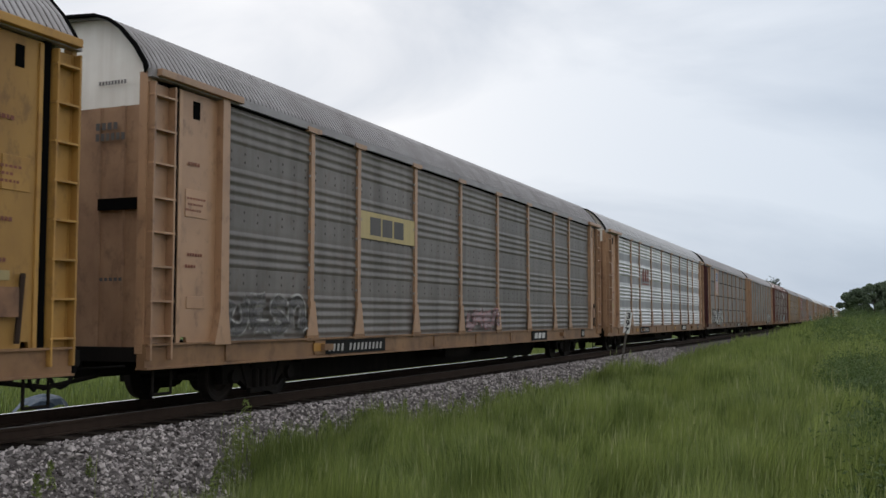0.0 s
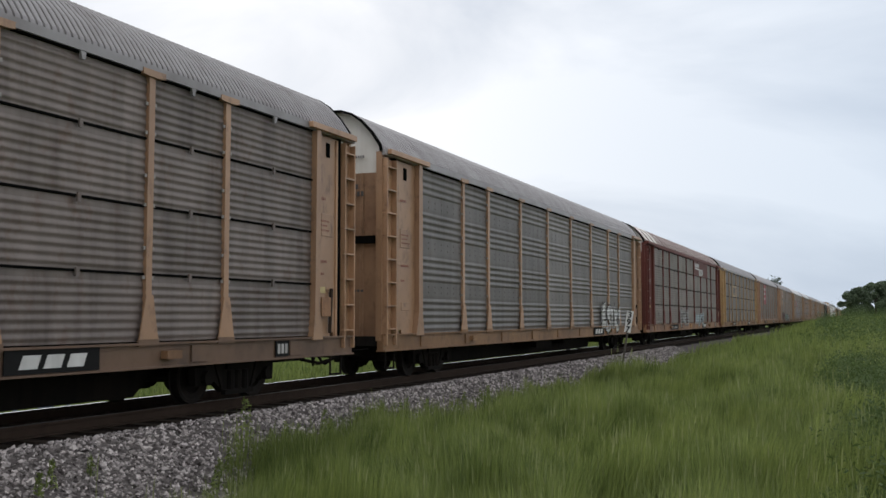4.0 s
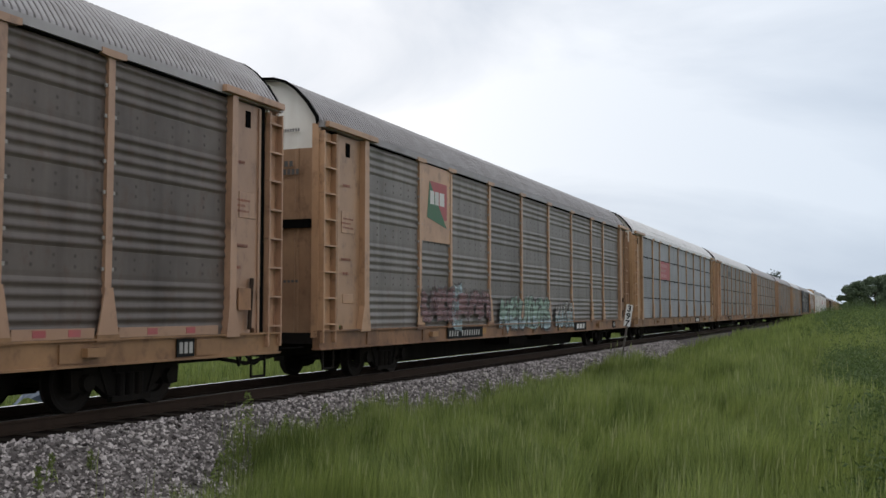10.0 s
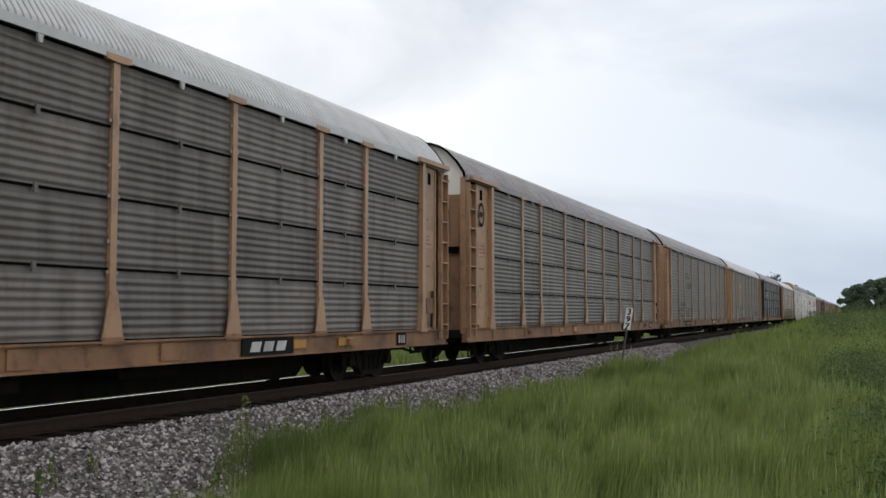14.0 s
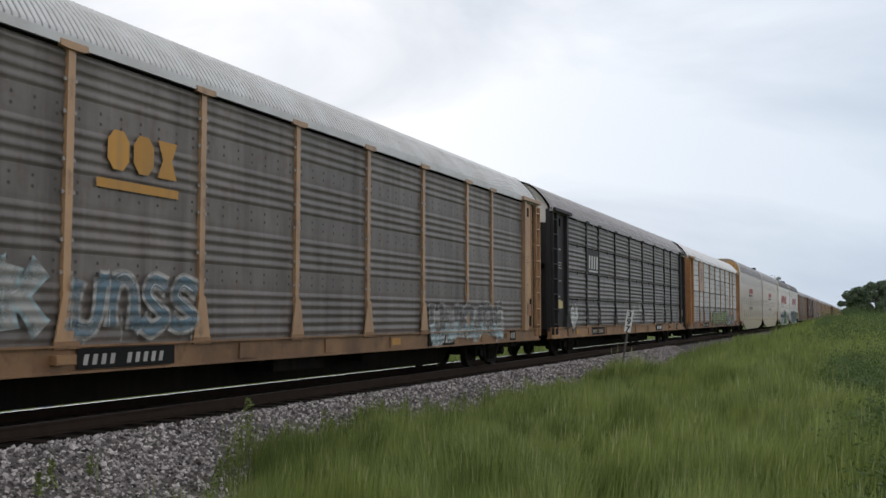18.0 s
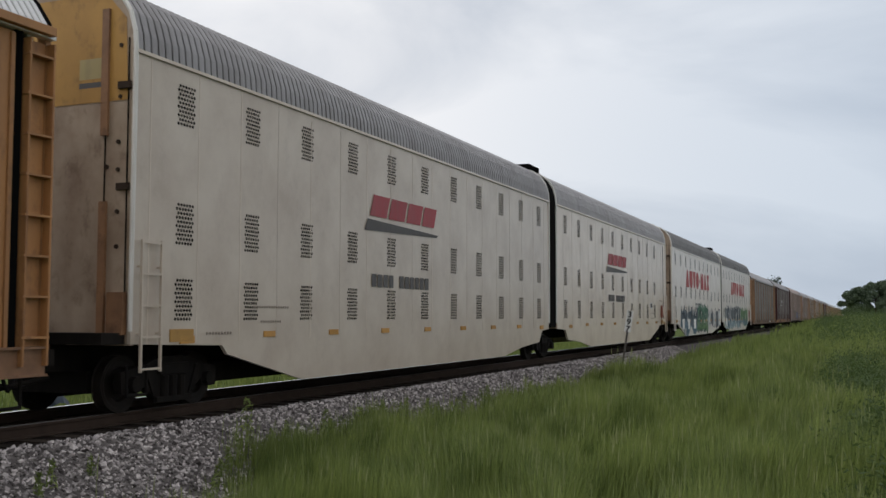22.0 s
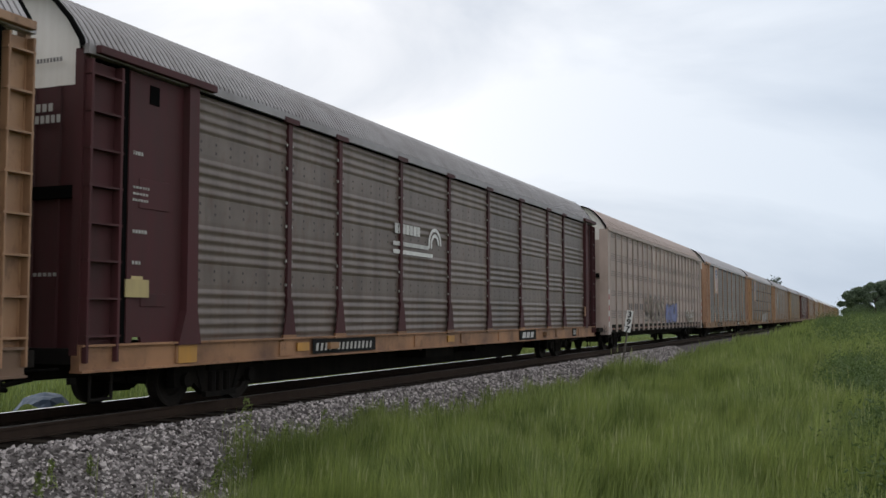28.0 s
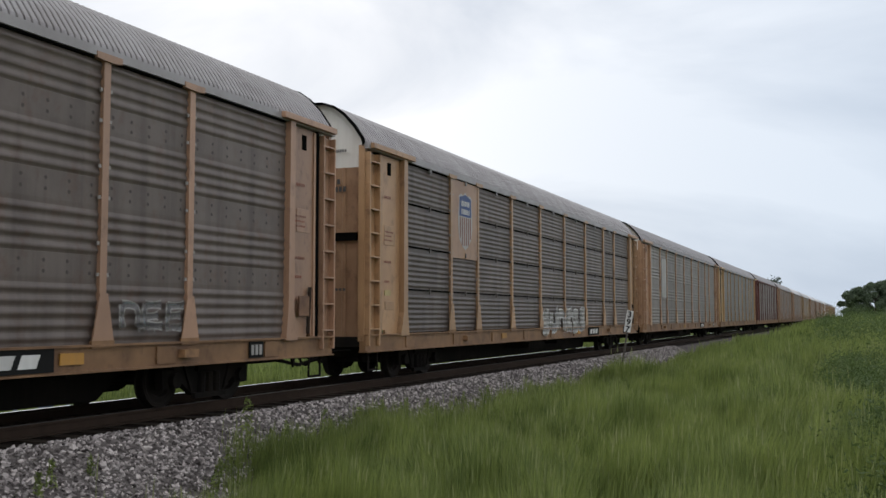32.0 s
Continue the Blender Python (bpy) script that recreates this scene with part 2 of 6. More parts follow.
M["roof_mar"] = painted("maroon_roof", (0.0935, 0.0298, 0.0255), (0.17, 0.102, 0.085), 0.5, streak=2)
M["white"] = painted("dirty_white_paint", (0.8, 0.78, 0.74), (0.4, 0.33, 0.26), 0.3)
M["cream"] = painted("cream_white_paint", (0.58, 0.50, 0.412), (0.31, 0.222, 0.155), 0.5, 0.30, streak=1.3, fleck=0.10)
M["offwhite"] = painted("off_white_paint", (0.69, 0.64, 0.59), (0.40, 0.31, 0.24), 0.4, 0.34, streak=1.3, fleck=0.08)
M["greycar"] = painted("dusty_taupe_paint", (0.370, 0.288, 0.252), (0.19, 0.152, 0.13), 0.45, 0.6, streak=2.5)
M["dark"] = painted("dark_underframe", (0.009, 0.008, 0.0075), (0.024, 0.019, 0.015), 0.6, 0.9)
M["steel"] = painted("dark_wheel_steel", (0.016, 0.0144, 0.0136), (0.032, 0.0224, 0.016), 0.5, 0.7, 0.2)
M["endtan"] = painted("stained_beige_end_paint", (0.46, 0.36, 0.27), (0.16, 0.09, 0.055), 0.7, 0.55, streak=2.0, fleck=0.5)
M["bolt"] = plain("bright_bolt", (0.30, 0.28, 0.26), 0.5, 0.3)
M["hole"] = plain("stained_hole", (0.072, 0.062, 0.056), 0.9)
# Matt black for seams, holes and rims, and for shade painted in slits.
M["ink"] = plain("seam_and_shade_black", (0.006, 0.006, 0.006), 1.0)
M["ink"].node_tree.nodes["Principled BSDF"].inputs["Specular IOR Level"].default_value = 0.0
for k in ("black", "plum", "maroon"):
    M[k].node_tree.nodes["Principled BSDF"].inputs["Specular IOR Level"].default_value = 0.2
for k in M:
    if k in ("g_silver", "g_pale", "g_blue", "tan", "ochre", "pinktan", "gold", "greycar", "cream", "offwhite"):
        M[k].node_tree.nodes["Principled BSDF"].inputs["Specular IOR Level"].default_value = 0.8
for k in ("dark", "steel"):
    M[k].node_tree.nodes["Principled BSDF"].inputs["Specular IOR Level"].default_value = 0.12
M["rubber"] = plain("black_bellows", (0.012, 0.011, 0.011), 0.9)
M["rubber"].node_tree.nodes["Principled BSDF"].inputs["Specular IOR Level"].default_value = 0.1
M["railhead"] = plain("polished_rail_head", (0.75, 0.75, 0.76), 0.12, 1.0)
# Near rail: polished steel too, the dark underframe's reflection painted into its colour.
M["dimmed_head"] = plain("dark_reflection_rail_head", (0.07, 0.06, 0.055), 0.6, 0.3)
M["rust"] = painted("rusty_rail", (0.0442, 0.0298, 0.0221), (0.0255, 0.0179, 0.0145), 0.6, 0.85)
M["wood"] = painted("weathered_tie_wood", (0.0425, 0.0323, 0.0247), (0.0255, 0.0204, 0.0153), 0.7, 0.9)
for k in ("rust", "wood"):
    M[k].node_tree.nodes["Principled BSDF"].inputs["Specular IOR Level"].default_value = 0.15
M["ballast"] = stony("ballast_bed", (0.034, 0.029, 0.028), (0.20, 0.18, 0.172), 16, 0.9)
# Same ballast, its colour darkened for the shade under and behind the train.
M["shaded_bed"] = stony("shade_darkened_ballast", (0.0085, 0.0068, 0.00595), (0.0382, 0.0306, 0.0263), 16, 0.9)
M["stone"] = pebble("ballast_stone", (0.060, 0.052, 0.050), (0.62, 0.565, 0.545))
M["soil"] = stony("grassy_soil", (0.0425, 0.0638, 0.0187), (0.111, 0.149, 0.0425), 7, 0.6)
M["grass"] = vegetation("green_grass", (0.042, 0.080, 0.015), (0.31, 0.37, 0.10))
M["seed"] = vegetation("pale_seed_head", (0.16, 0.20, 0.07), (0.36, 0.38, 0.17))
M["shrub"] = vegetation("shrub_leaf", (0.034, 0.066, 0.016), (0.105, 0.155, 0.040))
# Distance haze is mixed into both tree leaf colours.
M["leaf"] = vegetation("tree_leaf", (0.050, 0.078, 0.046), (0.125, 0.170, 0.098))
M["farleaf"] = vegetation("hazed_far_tree_leaf", (0.06, 0.08, 0.07), (0.12, 0.15, 0.12))
M["bark"] = painted("tree_bark", (0.068, 0.0553, 0.0425), (0.034, 0.0272, 0.0213), 0.7, 0.9)
M["tarp"] = plain("blue_tarp", (0.045, 0.075, 0.12), 0.5)
M["signwhite"] = plain("sign_white", (0.72, 0.72, 0.70), 0.5)
M["signblack"] = plain("sign_black", (0.015, 0.015, 0.015), 0.5)
M["post"] = plain("rusty_steel_post", (0.10, 0.085, 0.075), 0.7, 0.2)
INKS = {"white": (0.62, 0.62, 0.60), "red": (0.36, 0.045, 0.06), "navy": (0.03, 0.07, 0.22), "rustred": (0.22, 0.06, 0.03), "orangey": (0.50, 0.25, 0.04),
        "green": (0.045, 0.16, 0.08), "pink": (0.42, 0.20, 0.20), "paleblue": (0.36, 0.47, 0.50), "lime": (0.27, 0.33, 0.16), "ghost": (0.08, 0.075, 0.075),
        "pale": (0.40, 0.39, 0.37), "slate": (0.05, 0.065, 0.085), "mint": (0.28, 0.40, 0.33), "mauve": (0.32, 0.24, 0.25), "black": (0.015, 0.015, 0.015),
        "brick": (0.38, 0.085, 0.09), "straw": (0.50, 0.40, 0.18), "teal": (0.06, 0.16, 0.13), "violet": (0.15, 0.17, 0.34), "wine": (0.20, 0.11, 0.115), "pine": (0.02, 0.055, 0.045), "olive": (0.20, 0.25, 0.12), "scarlet": (0.44, 0.045, 0.05), "dust": (0.25, 0.20, 0.16), "steel": (0.11, 0.18, 0.23), "leafgreen": (0.11, 0.22, 0.07), "ash": (0.13, 0.125, 0.13)}
for k, c in INKS.items():
    M["ink_" + k] = painted("faded_%s_lettering" % k, c, (0.13, 0.11, 0.10), 0.35, 0.6)


def sprayed(name, color, ribs=True):
    """Spray paint, thin and worn through in places, following the ribs of the sheet below."""
    m, n, l, b = nodes_of(name)
    tex = n.new("ShaderNodeTexCoord")
    p = n.new("ShaderNodeTexNoise")
    p.inputs["Scale"].default_value, p.inputs["Detail"].default_value, p.inputs["Roughness"].default_value = 2.4, 8, 0.68
    l.new(tex.outputs["Object"], p.inputs["Vector"])
    r = n.new("ShaderNodeMapRange")
    r.inputs["From Min"].default_value, r.inputs["From Max"].default_value = 0.36, 0.56
    r.inputs["To Min"].default_value, r.inputs["To Max"].default_value = (0.30, 0.95) if ribs else (0.62, 1.0)
    l.new(p.outputs["Fac"], r.inputs["Value"])
    cover = r
    if ribs:
        wave = n.new("ShaderNodeTexWave")
        wave.wave_type, wave.bands_direction = "BANDS", "Z"
        wave.inputs["Scale"].default_value, wave.inputs["Distortion"].default_value = 2.0, 0.0
        l.new(tex.outputs["Object"], wave.inputs["Vector"])
        thin = n.new("ShaderNodeMapRange")
        thin.inputs["To Min"].default_value, thin.inputs["To Max"].default_value = 0.62, 1.0
        l.new(wave.outputs["Fac"], thin.inputs["Value"])
        cover = n.new("ShaderNodeMath")
        cover.operation = "MULTIPLY"
        l.new(r.outputs[0], cover.inputs[0])
        l.new(thin.outputs[0], cover.inputs[1])
        bp = n.new("ShaderNodeBump")
        bp.inputs["Strength"].default_value, bp.inputs["Distance"].default_value = 0.7, 0.03
        l.new(wave.outputs["Fac"], bp.inputs["Height"])
        l.new(bp.outputs[0], b.inputs["Normal"])
    l.new(cover.outputs[0], b.inputs["Alpha"])
    q = n.new("ShaderNodeTexNoise")
    q.inputs["Scale"].default_value, q.inputs["Detail"].default_value = 1.3, 4
    l.new(tex.outputs["Object"], q.inputs["Vector"])
    mix = n.new("ShaderNodeMix")
    mix.data_type = "RGBA"
    mix.inputs["A"].default_value = (*[c * 0.55 for c in color], 1)
    mix.inputs["B"].default_value = (*[min(1, c * 1.35) for c in color], 1)
    l.new(q.outputs["Fac"], mix.inputs["Factor"])
    l.new(mix.outputs["Result"], b.inputs["Base Color"])
    b.inputs["Roughness"].default_value = 0.6
    return m


M["ink_black"] = plain("black_plate_paint", (0.012, 0.012, 0.012), 0.8)
M["ink_black"].node_tree.nodes["Principled BSDF"].inputs["Specular IOR Level"].default_value = 0.15
for k, c in INKS.items():
    M["spray_" + k] = sprayed("worn_%s_spray_paint" % k, c)
    M["coat_" + k] = sprayed("even_%s_spray_paint" % k, c, False)


# ---- mesh helpers ----
def box(bm, x0, x1, y0, y1, z0, z1, mat=0):
    v = [bm.verts.new(p) for p in ((x0, y0, z0), (x1, y0, z0), (x1, y1, z0), (x0, y1, z0), (x0, y0, z1), (x1, y0, z1), (x1, y1, z1), (x0, y1, z1))]
    for q in ((0, 3, 2, 1), (4, 5, 6, 7), (0, 1, 5, 4), (1, 2, 6, 5), (2, 3, 7, 6), (3, 0, 4, 7)):
        bm.faces.new([v[i] for i in q]).material_index = mat


def prism(bm, outline, x0, x1, mat=0):
    """Extrude a counter-clockwise outline of (y, z) from x0 to x1."""
    a = [bm.verts.new((x0, y, z)) for y, z in outline]
    b = [bm.verts.new((x1, y, z)) for y, z in outline]
    k = len(outline)
    bm.faces.new(b).material_index = mat
    bm.faces.new(a[::-1]).material_index = mat
    for i in range(k):
        j = (i + 1) % k
        bm.faces.new((a[i], a[j], b[j], b[i])).material_index = mat


def tube(bm, p, q, r, sides=6, mat=0, r2=None):
    p, q = Vector(p), Vector(q)
    d = (q - p).normalized()
    u = d.orthogonal().normalized()
    w = d.cross(u)
    r2 = r if r2 is None else r2
    ra = [bm.verts.new(p + (u * math.cos(a) + w * math.sin(a)) * r) for a in [2 * math.pi * i / sides for i in range(sides)]]
    rb = [bm.verts.new(q + (u * math.cos(a) + w * math.sin(a)) * r2) for a in [2 * math.pi * i / sides for i in range(sides)]]
    for i in range(sides):
        j = (i + 1) % sides
        bm.faces.new((ra[i], ra[j], rb[j], rb[i])).material_index = mat
    bm.faces.new(rb).material_index = mat
    bm.faces.new(ra[::-1]).material_index = mat


def mesh_of(name, bm, mats):
    me = bpy.data.meshes.new(name)
    bmesh.ops.recalc_face_normals(bm, faces=bm.faces)
    bm.to_mesh(me)
    bm.free()
    for m in mats:
        me.materials.append(m)
    return me


def place(name, me, parent, loc=(0, 0, 0), mats=None, label=""):
    """One object on a shared mesh, with materials of its own, under a parent."""
    ob = new(name, me)
    ob.location = loc
    ob.parent = parent
    if mats:
        for i, m in enumerate(mats):
            ob.material_slots[i].link = "OBJECT"
            ob.material_slots[i].material = m
    if label:
        ob["label"] = label
    return ob


def part(name, bm, mats, parent, label=""):
    return place(name, mesh_of(name, bm, mats if isinstance(mats, (list, tuple)) else [mats]), parent, label=label)


# ---- autorack car pieces (shared meshes) ----
COLS = [2.78, 1.90, 2.86, 2.86, 2.86, 2.86, 2.86, 1.90, 2.78]
PANEL0 = -HALF + (2 * HALF - sum(COLS)) / 2
EDGES = [PANEL0 + sum(COLS[:i]) for i in range(10)]
TIER = (EAVE - 0.04 - SILL_TOP) / 4
PITCHED = 0.157


def ribbed(bm, w, z0, z1, bands, x=0.0, deep=1.0, pitch=PITCHED):
    """Sheet with horizontal ribs; bands: flat stretches (z from, z to) with rows of dark holes."""
    prof = [(0.0, z0)]
    z = z0 + 0.03
    while z < z1 - pitch:
        if any(a - 0.10 < z < b for a, b in bands):
            z += pitch / 3
            prof.append((0.004, z))
            continue
        for dx, dz in ((0.0, 0.004), (0.010, 0.026), (0.030, 0.054), (0.034, 0.072), (0.030, 0.090), (0.010, 0.122), (0.0, 0.140)):
            prof.append((dx * deep, z + dz * pitch / PITCHED))
        z += pitch
    prof.append((0.0, z1))
    rows = [(bm.verts.new((x + dx, 0, zz)), bm.verts.new((x + dx, w, zz))) for dx, zz in prof]
    for (a, b), (c, d) in zip(rows, rows[1:]):
        mid = (a.co.z + d.co.z) / 2
        bm.faces.new((a, b, d, c)).material_index = 1 if any(p < mid < q for p, q in bands) else 0
    for p, q in bands:
        for row in ((p + q) / 2 - 0.07, (p + q) / 2 + 0.07):
            k = max(3, round(w / 0.42))
            for i in range(k):
                y = w * (i + 0.5) / k
                c = [bm.verts.new((x + 0.007, y + 0.028 * math.cos(t), row + 0.028 * math.sin(t))) for t in [math.pi / 3 * j for j in range(6)]]
                bm.faces.new(c).material_index = 2


PANELS = {}
for w in sorted(set(COLS)):
    for kd, pt, dp in (("t", 0.157, 0.85), ("u", 0.118, 0.44), ("f", 0.0815, 0.30), ("g", 0.0815, 0.45)):
        bm = bmesh.new()
        ribbed(bm, w, 0, TIER - 0.034, [], 0.0, dp, pt)
        if kd == "g":
            for q in range(1, 3):
                box(bm, 0.0, 0.019, 0.0, w, TIER * q / 3 - 0.018, TIER * q / 3 - 0.002, 2)
        box(bm, -0.01, 0.030, 0.0, w, TIER - 0.033, TIER - 0.0, 2)
        box(bm, 0.045, 0.075, w * 0.5 - 0.03, w * 0.5 + 0.03, TIER - 0.10, TIER + 0.02, 1)
        PANELS[w, kd] = mesh_of("screen_tier", bm, [M["g_mid"], M["g_mid"], M["ink"]])
    bm = bmesh.new()
    h = EAVE - 0.04 - SILL_TOP
    ribbed(bm, w, 0, h, [(0.86, 1.16), (1.90, 2.20), (2.88, 3.18)], 0.0, 0.62)
    PANELS[w, "c"] = mesh_of("screen_panel", bm, [M["g_mid"], M["g_mid"], M["ink_ghost"]])
    bm = bmesh.new()
    ribbed(bm, w, 0, h, [(0.86, 1.16), (1.90, 2.20), (2.88, 3.18)], 0.0, 1.25, 0.152)
    PANELS[w, "d"] = mesh_of("screen_panel", bm, [M["g_mid"], M["g_mid"], M["ink_ghost"]])


def post_mesh(gusset, tee):
    bm = bmesh.new()
    top = EAVE - 0.02
    box(bm, 0, 0.062, -0.065, 0.065, SILL_TOP, top)
    if gusset:
        prism(bm, [(-0.21, 1.09), (0.21, 1.09), (0.19, 1.16), (0.075, 1.72), (-0.075, 1.72), (-0.19, 1.16)], 0.064, 0.085)
        box(bm, 0.05, 0.088, -0.22, 0.22, SILL_TOP - 0.05, 1.088, 2)
    else:
        prism(bm, [(-0.16, 0.99), (0.16, 0.99), (0.07, 1.35), (-0.07, 1.35)], 0.064, 0.085)
    if tee:
        prism(bm, [(-0.10, top - 0.10), (0.10, top - 0.10), (0.25, top - 0.085), (0.25, top + 0.0), (-0.25, top + 0.0), (-0.25, top - 0.085)], 0.02, 0.104)
    for k in range(7):
        z = 1.35 + k * 0.52 + (0.1 if k % 2 else 0)
        for y in (-0.095, 0.095):
            box(bm, 0.03, 0.052, y - 0.022, y + 0.022, z - 0.025, z + 0.025, 1)
    return mesh_of("side_post", bm, [M["tan"], M["bolt"], M["rustsill"]])


# Solid black strip that paints the shade of the slit below the eave.
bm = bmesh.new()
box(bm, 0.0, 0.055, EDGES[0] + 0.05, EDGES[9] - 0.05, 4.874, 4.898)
EAVE_SHADE = mesh_of("eave_gap", bm, [M["ink"]])
bm = bmesh.new()
prism(bm, [(-0.055, 4.899), (-0.028, 4.79), (0.028, 4.79), (0.055, 4.899)], 0.045, 0.085)
CLIP = mesh_of("eave_clip", bm, [M["roof_grey"]])
POSTS = {(g, t): post_mesh(g, t) for g in (0, 1) for t in (0, 1)}

ROOF = [(1.47, 4.99), (1.44, 5.12), (1.24, 5.41), (0.98, 5.68), (0.74, 5.845), (0.48, 5.93), (0.0, 5.96)]
ROOF = ROOF + [(-x, z) for x, z in ROOF[-2::-1]]


def ribbed_roof(bm, line, y0, y1, pitch, groove, depth, stripe=None):
    """Roof of curved pans with narrow grooves between them."""
    prev, n = None, int((y1 - y0) / pitch)
    for i in range(n):
        for f, d in ((0.0, 0.0), (0.5 * (1 - groove), 0.006), (1 - groove, 0.0), (1 - groove + 0.06, -depth), (0.97, -depth)):
            y = y0 + (y1 - y0) * (i + f) / n
            ring = [bm.verts.new((x * (1 + d / 2.2), y, z + d)) for x, z in line]
            if prev:
                for k in range(len(line) - 1):
                    fa = bm.faces.new((prev[k], prev[k + 1], ring[k + 1], ring[k]))
                    if stripe:
                        fa.material_index = stripe(y - y0, k)
            prev = ring


def roof_mesh(striped=False):
    bm = bmesh.new()

    def stripe(y, k):
        i = int(y / 0.064)
        return 1 if (i % 19 < 4 if i > 66 else i % 19 > 6) and 1 <= k < 5 else 0
    ribbed_roof(bm, ROOF, -HALF, HALF, 0.125, 0.34, 0.045, stripe if striped else None)
    for x0, x1 in ((1.44, 1.56), (-1.56, -1.44)):
        box(bm, x0, x1, -HALF, HALF, 4.90, 5.03, 2)
    return mesh_of("roof", bm, [M["roof_grey"], M["white"], M["roof_grey"]])


ROOFS = {0: roof_mesh(), 1: roof_mesh(True)}


def rim_mesh():
    """Dark curved edge at each end of the roof."""
    bm = bmesh.new()
    for y0, y1 in ((-0.035, 0.03),):
        ins = [(x * 0.975, z - 0.03) for x, z in ROOF]
        outs = [(x * 1.005, z + 0.012) for x, z in ROOF]
        a = [[bm.verts.new((x, y, z)) for x, z in line] for y in (y0, y1) for line in (ins, outs)]
        for k in range(len(ROOF) - 1):
            for p, q in ((0, 1), (1, 3), (3, 2), (2, 0)):
                bm.faces.new((a[p][k], a[p][k + 1], a[q][k + 1], a[q][k]))
    return mesh_of("roof_rim", bm, [M["ink"]])


RIM = rim_mesh()


def end_cap_mesh():
    """Curved upper part of the end under the roof."""
    bm = bmesh.new()
    top = [(x * 0.93, z - 0.03) for x, z in ROOF]
    a = [bm.verts.new((x, -0.05, z)) for x, z in [(-1.36, 4.552)] + [(1.36, 4.552)] + top]
    b = [bm.verts.new((x, 0.05, z)) for x, z in [(-1.36, 4.552)] + [(1.36, 4.552)] + top]
    bm.faces.new(a[::-1])
    bm.faces.new(b)
    for i in range(len(a)):
        j = (i + 1) % len(a)
        bm.faces.new((a[i], a[j], b[j], b[i]))
    return mesh_of("end_cap", bm, [M["white"]])


def end_door_mesh():
    """Lower end doors: one pressed sheet with shallow upright folds."""
    bm = bmesh.new()
    folds = [(-1.36, -0.05)]
    for x in (-0.9, -0.45, 0.0, 0.45, 0.9):
        folds += [(x - 0.05, -0.05), (x - 0.03, -0.075), (x + 0.03, -0.075), (x + 0.05, -0.05)]
    folds += [(1.36, -0.05), (1.36, 0.05), (-1.36, 0.05)]
    a = [bm.verts.new((x, y, 0.95)) for x, y in folds]
    b = [bm.verts.new((x, y, 4.55)) for x, y in folds]
    bm.faces.new(a[::-1]), bm.faces.new(b)
    for i in range(len(a)):
        j = (i + 1) % len(a)
        bm.faces.new((a[i], a[j], b[j], b[i]))
    return mesh_of("end_door", bm, [M["tan"]])


END_CAP = end_cap_mesh()
bm = bmesh.new()
box(bm, 0.50, 1.22, -0.12, -0.05, 3.00, 3.17)
LOCK = mesh_of("door_slot", bm, [M["ink"]])
END_DOOR = end_door_mesh()
END_W = PANEL0 + HALF


def end_panel_mesh():
    """Smooth side sheet between the first screen and the ladder; y runs from the corner inwards."""
    bm = bmesh.new()
    prism(bm, [(0.70, SILL_TOP - 0.02), (0.84, SILL_TOP - 0.02), (0.86, 1.12), (1.0, 1.12), (1.02, SILL_TOP - 0.02), (END_W - 0.20, SILL_TOP - 0.02), (END_W - 0.20, EAVE - 0.10), (0.70, EAVE - 0.10)], -0.05, 0.0)
    return mesh_of("end_panel", bm, [M["tan"]])


def small_box(name, *c, mat="tan"):
    bm = bmesh.new()
    box(bm, *c)
    bmesh.ops.bevel(bm, geom=bm.edges[:], offset=0.006, segments=1, affect="EDGES")
    return mesh_of(name, bm, [M[mat]])


def end_post_mesh():
    bm = bmesh.new()
    prism(bm, [(END_W - 0.34, 0.99), (END_W + 0.10, 0.99), (END_W + 0.02, 1.50), (END_W - 0.01, EAVE - 0.02), (END_W - 0.20, EAVE - 0.02), (END_W - 0.20, 1.50)], 0.0, 0.12)
    return mesh_of("end_post", bm, [M["tan"]])


END_BITS = [(end_post_mesh(), "end_post", "f"),
            (small_box("top_rail", -0.01, 0.18, 0.10, END_W + 0.30, EAVE - 0.06, EAVE + 0.05), "top_rail", "f"),
            (small_box("door_jamb", -0.05, 0.03, 0.72, 0.80, 1.0, EAVE - 0.12), "door_jamb", "f"),
            (small_box("door_gap", -0.10, 0.022, 0.57, 0.71, 1.0, EAVE - 0.05, mat="ink"), "door_gap", "k"),
            (small_box("slot", 0.0, 0.012, 1.08, 1.26, EAVE - 0.50, EAVE - 0.22, mat="ink"), "slot", "k"),
            (small_box("data_panel", 0.0, 0.014, 0.92, 1.46, 2.95, 3.38), "data_panel", "f"),
            (small_box("placard", 0.0, 0.014, 0.98, 1.42, 1.55, 1.74), "placard", "f")]


def stile_mesh():
    bm = bmesh.new()
    box(bm, -0.05, 0.12, -0.02, 0.02, 0.80, EAVE - 0.14)
    bmesh.ops.bevel(bm, geom=bm.edges[:], offset=0.008, segments=1, affect="EDGES")
    return mesh_of("stile", bm, [M["tan"]])


def ladder_mesh():
    bm = bmesh.new()
    box(bm, -0.05, -0.01, 0.05, 0.52, 0.84, EAVE - 0.14)
    return mesh_of("ladder", bm, [M["tan"]])


STILE = stile_mesh()


def rung_mesh():
    bm = bmesh.new()
    box(bm, -0.01, 0.115, 0.02, 0.56, -0.014, 0.014)
    return mesh_of("rung", bm, [M["tan"]])


def corner_mesh():
    bm = bmesh.new()
    box(bm, -0.14, 0.0, 0.0, 0.10, 0.9, EAVE)
    return mesh_of("corner_post", bm, [M["tan"]])


END_PANEL, LADDER, RUNG, CORNER = end_panel_mesh(), ladder_mesh(), rung_mesh(), corner_mesh()


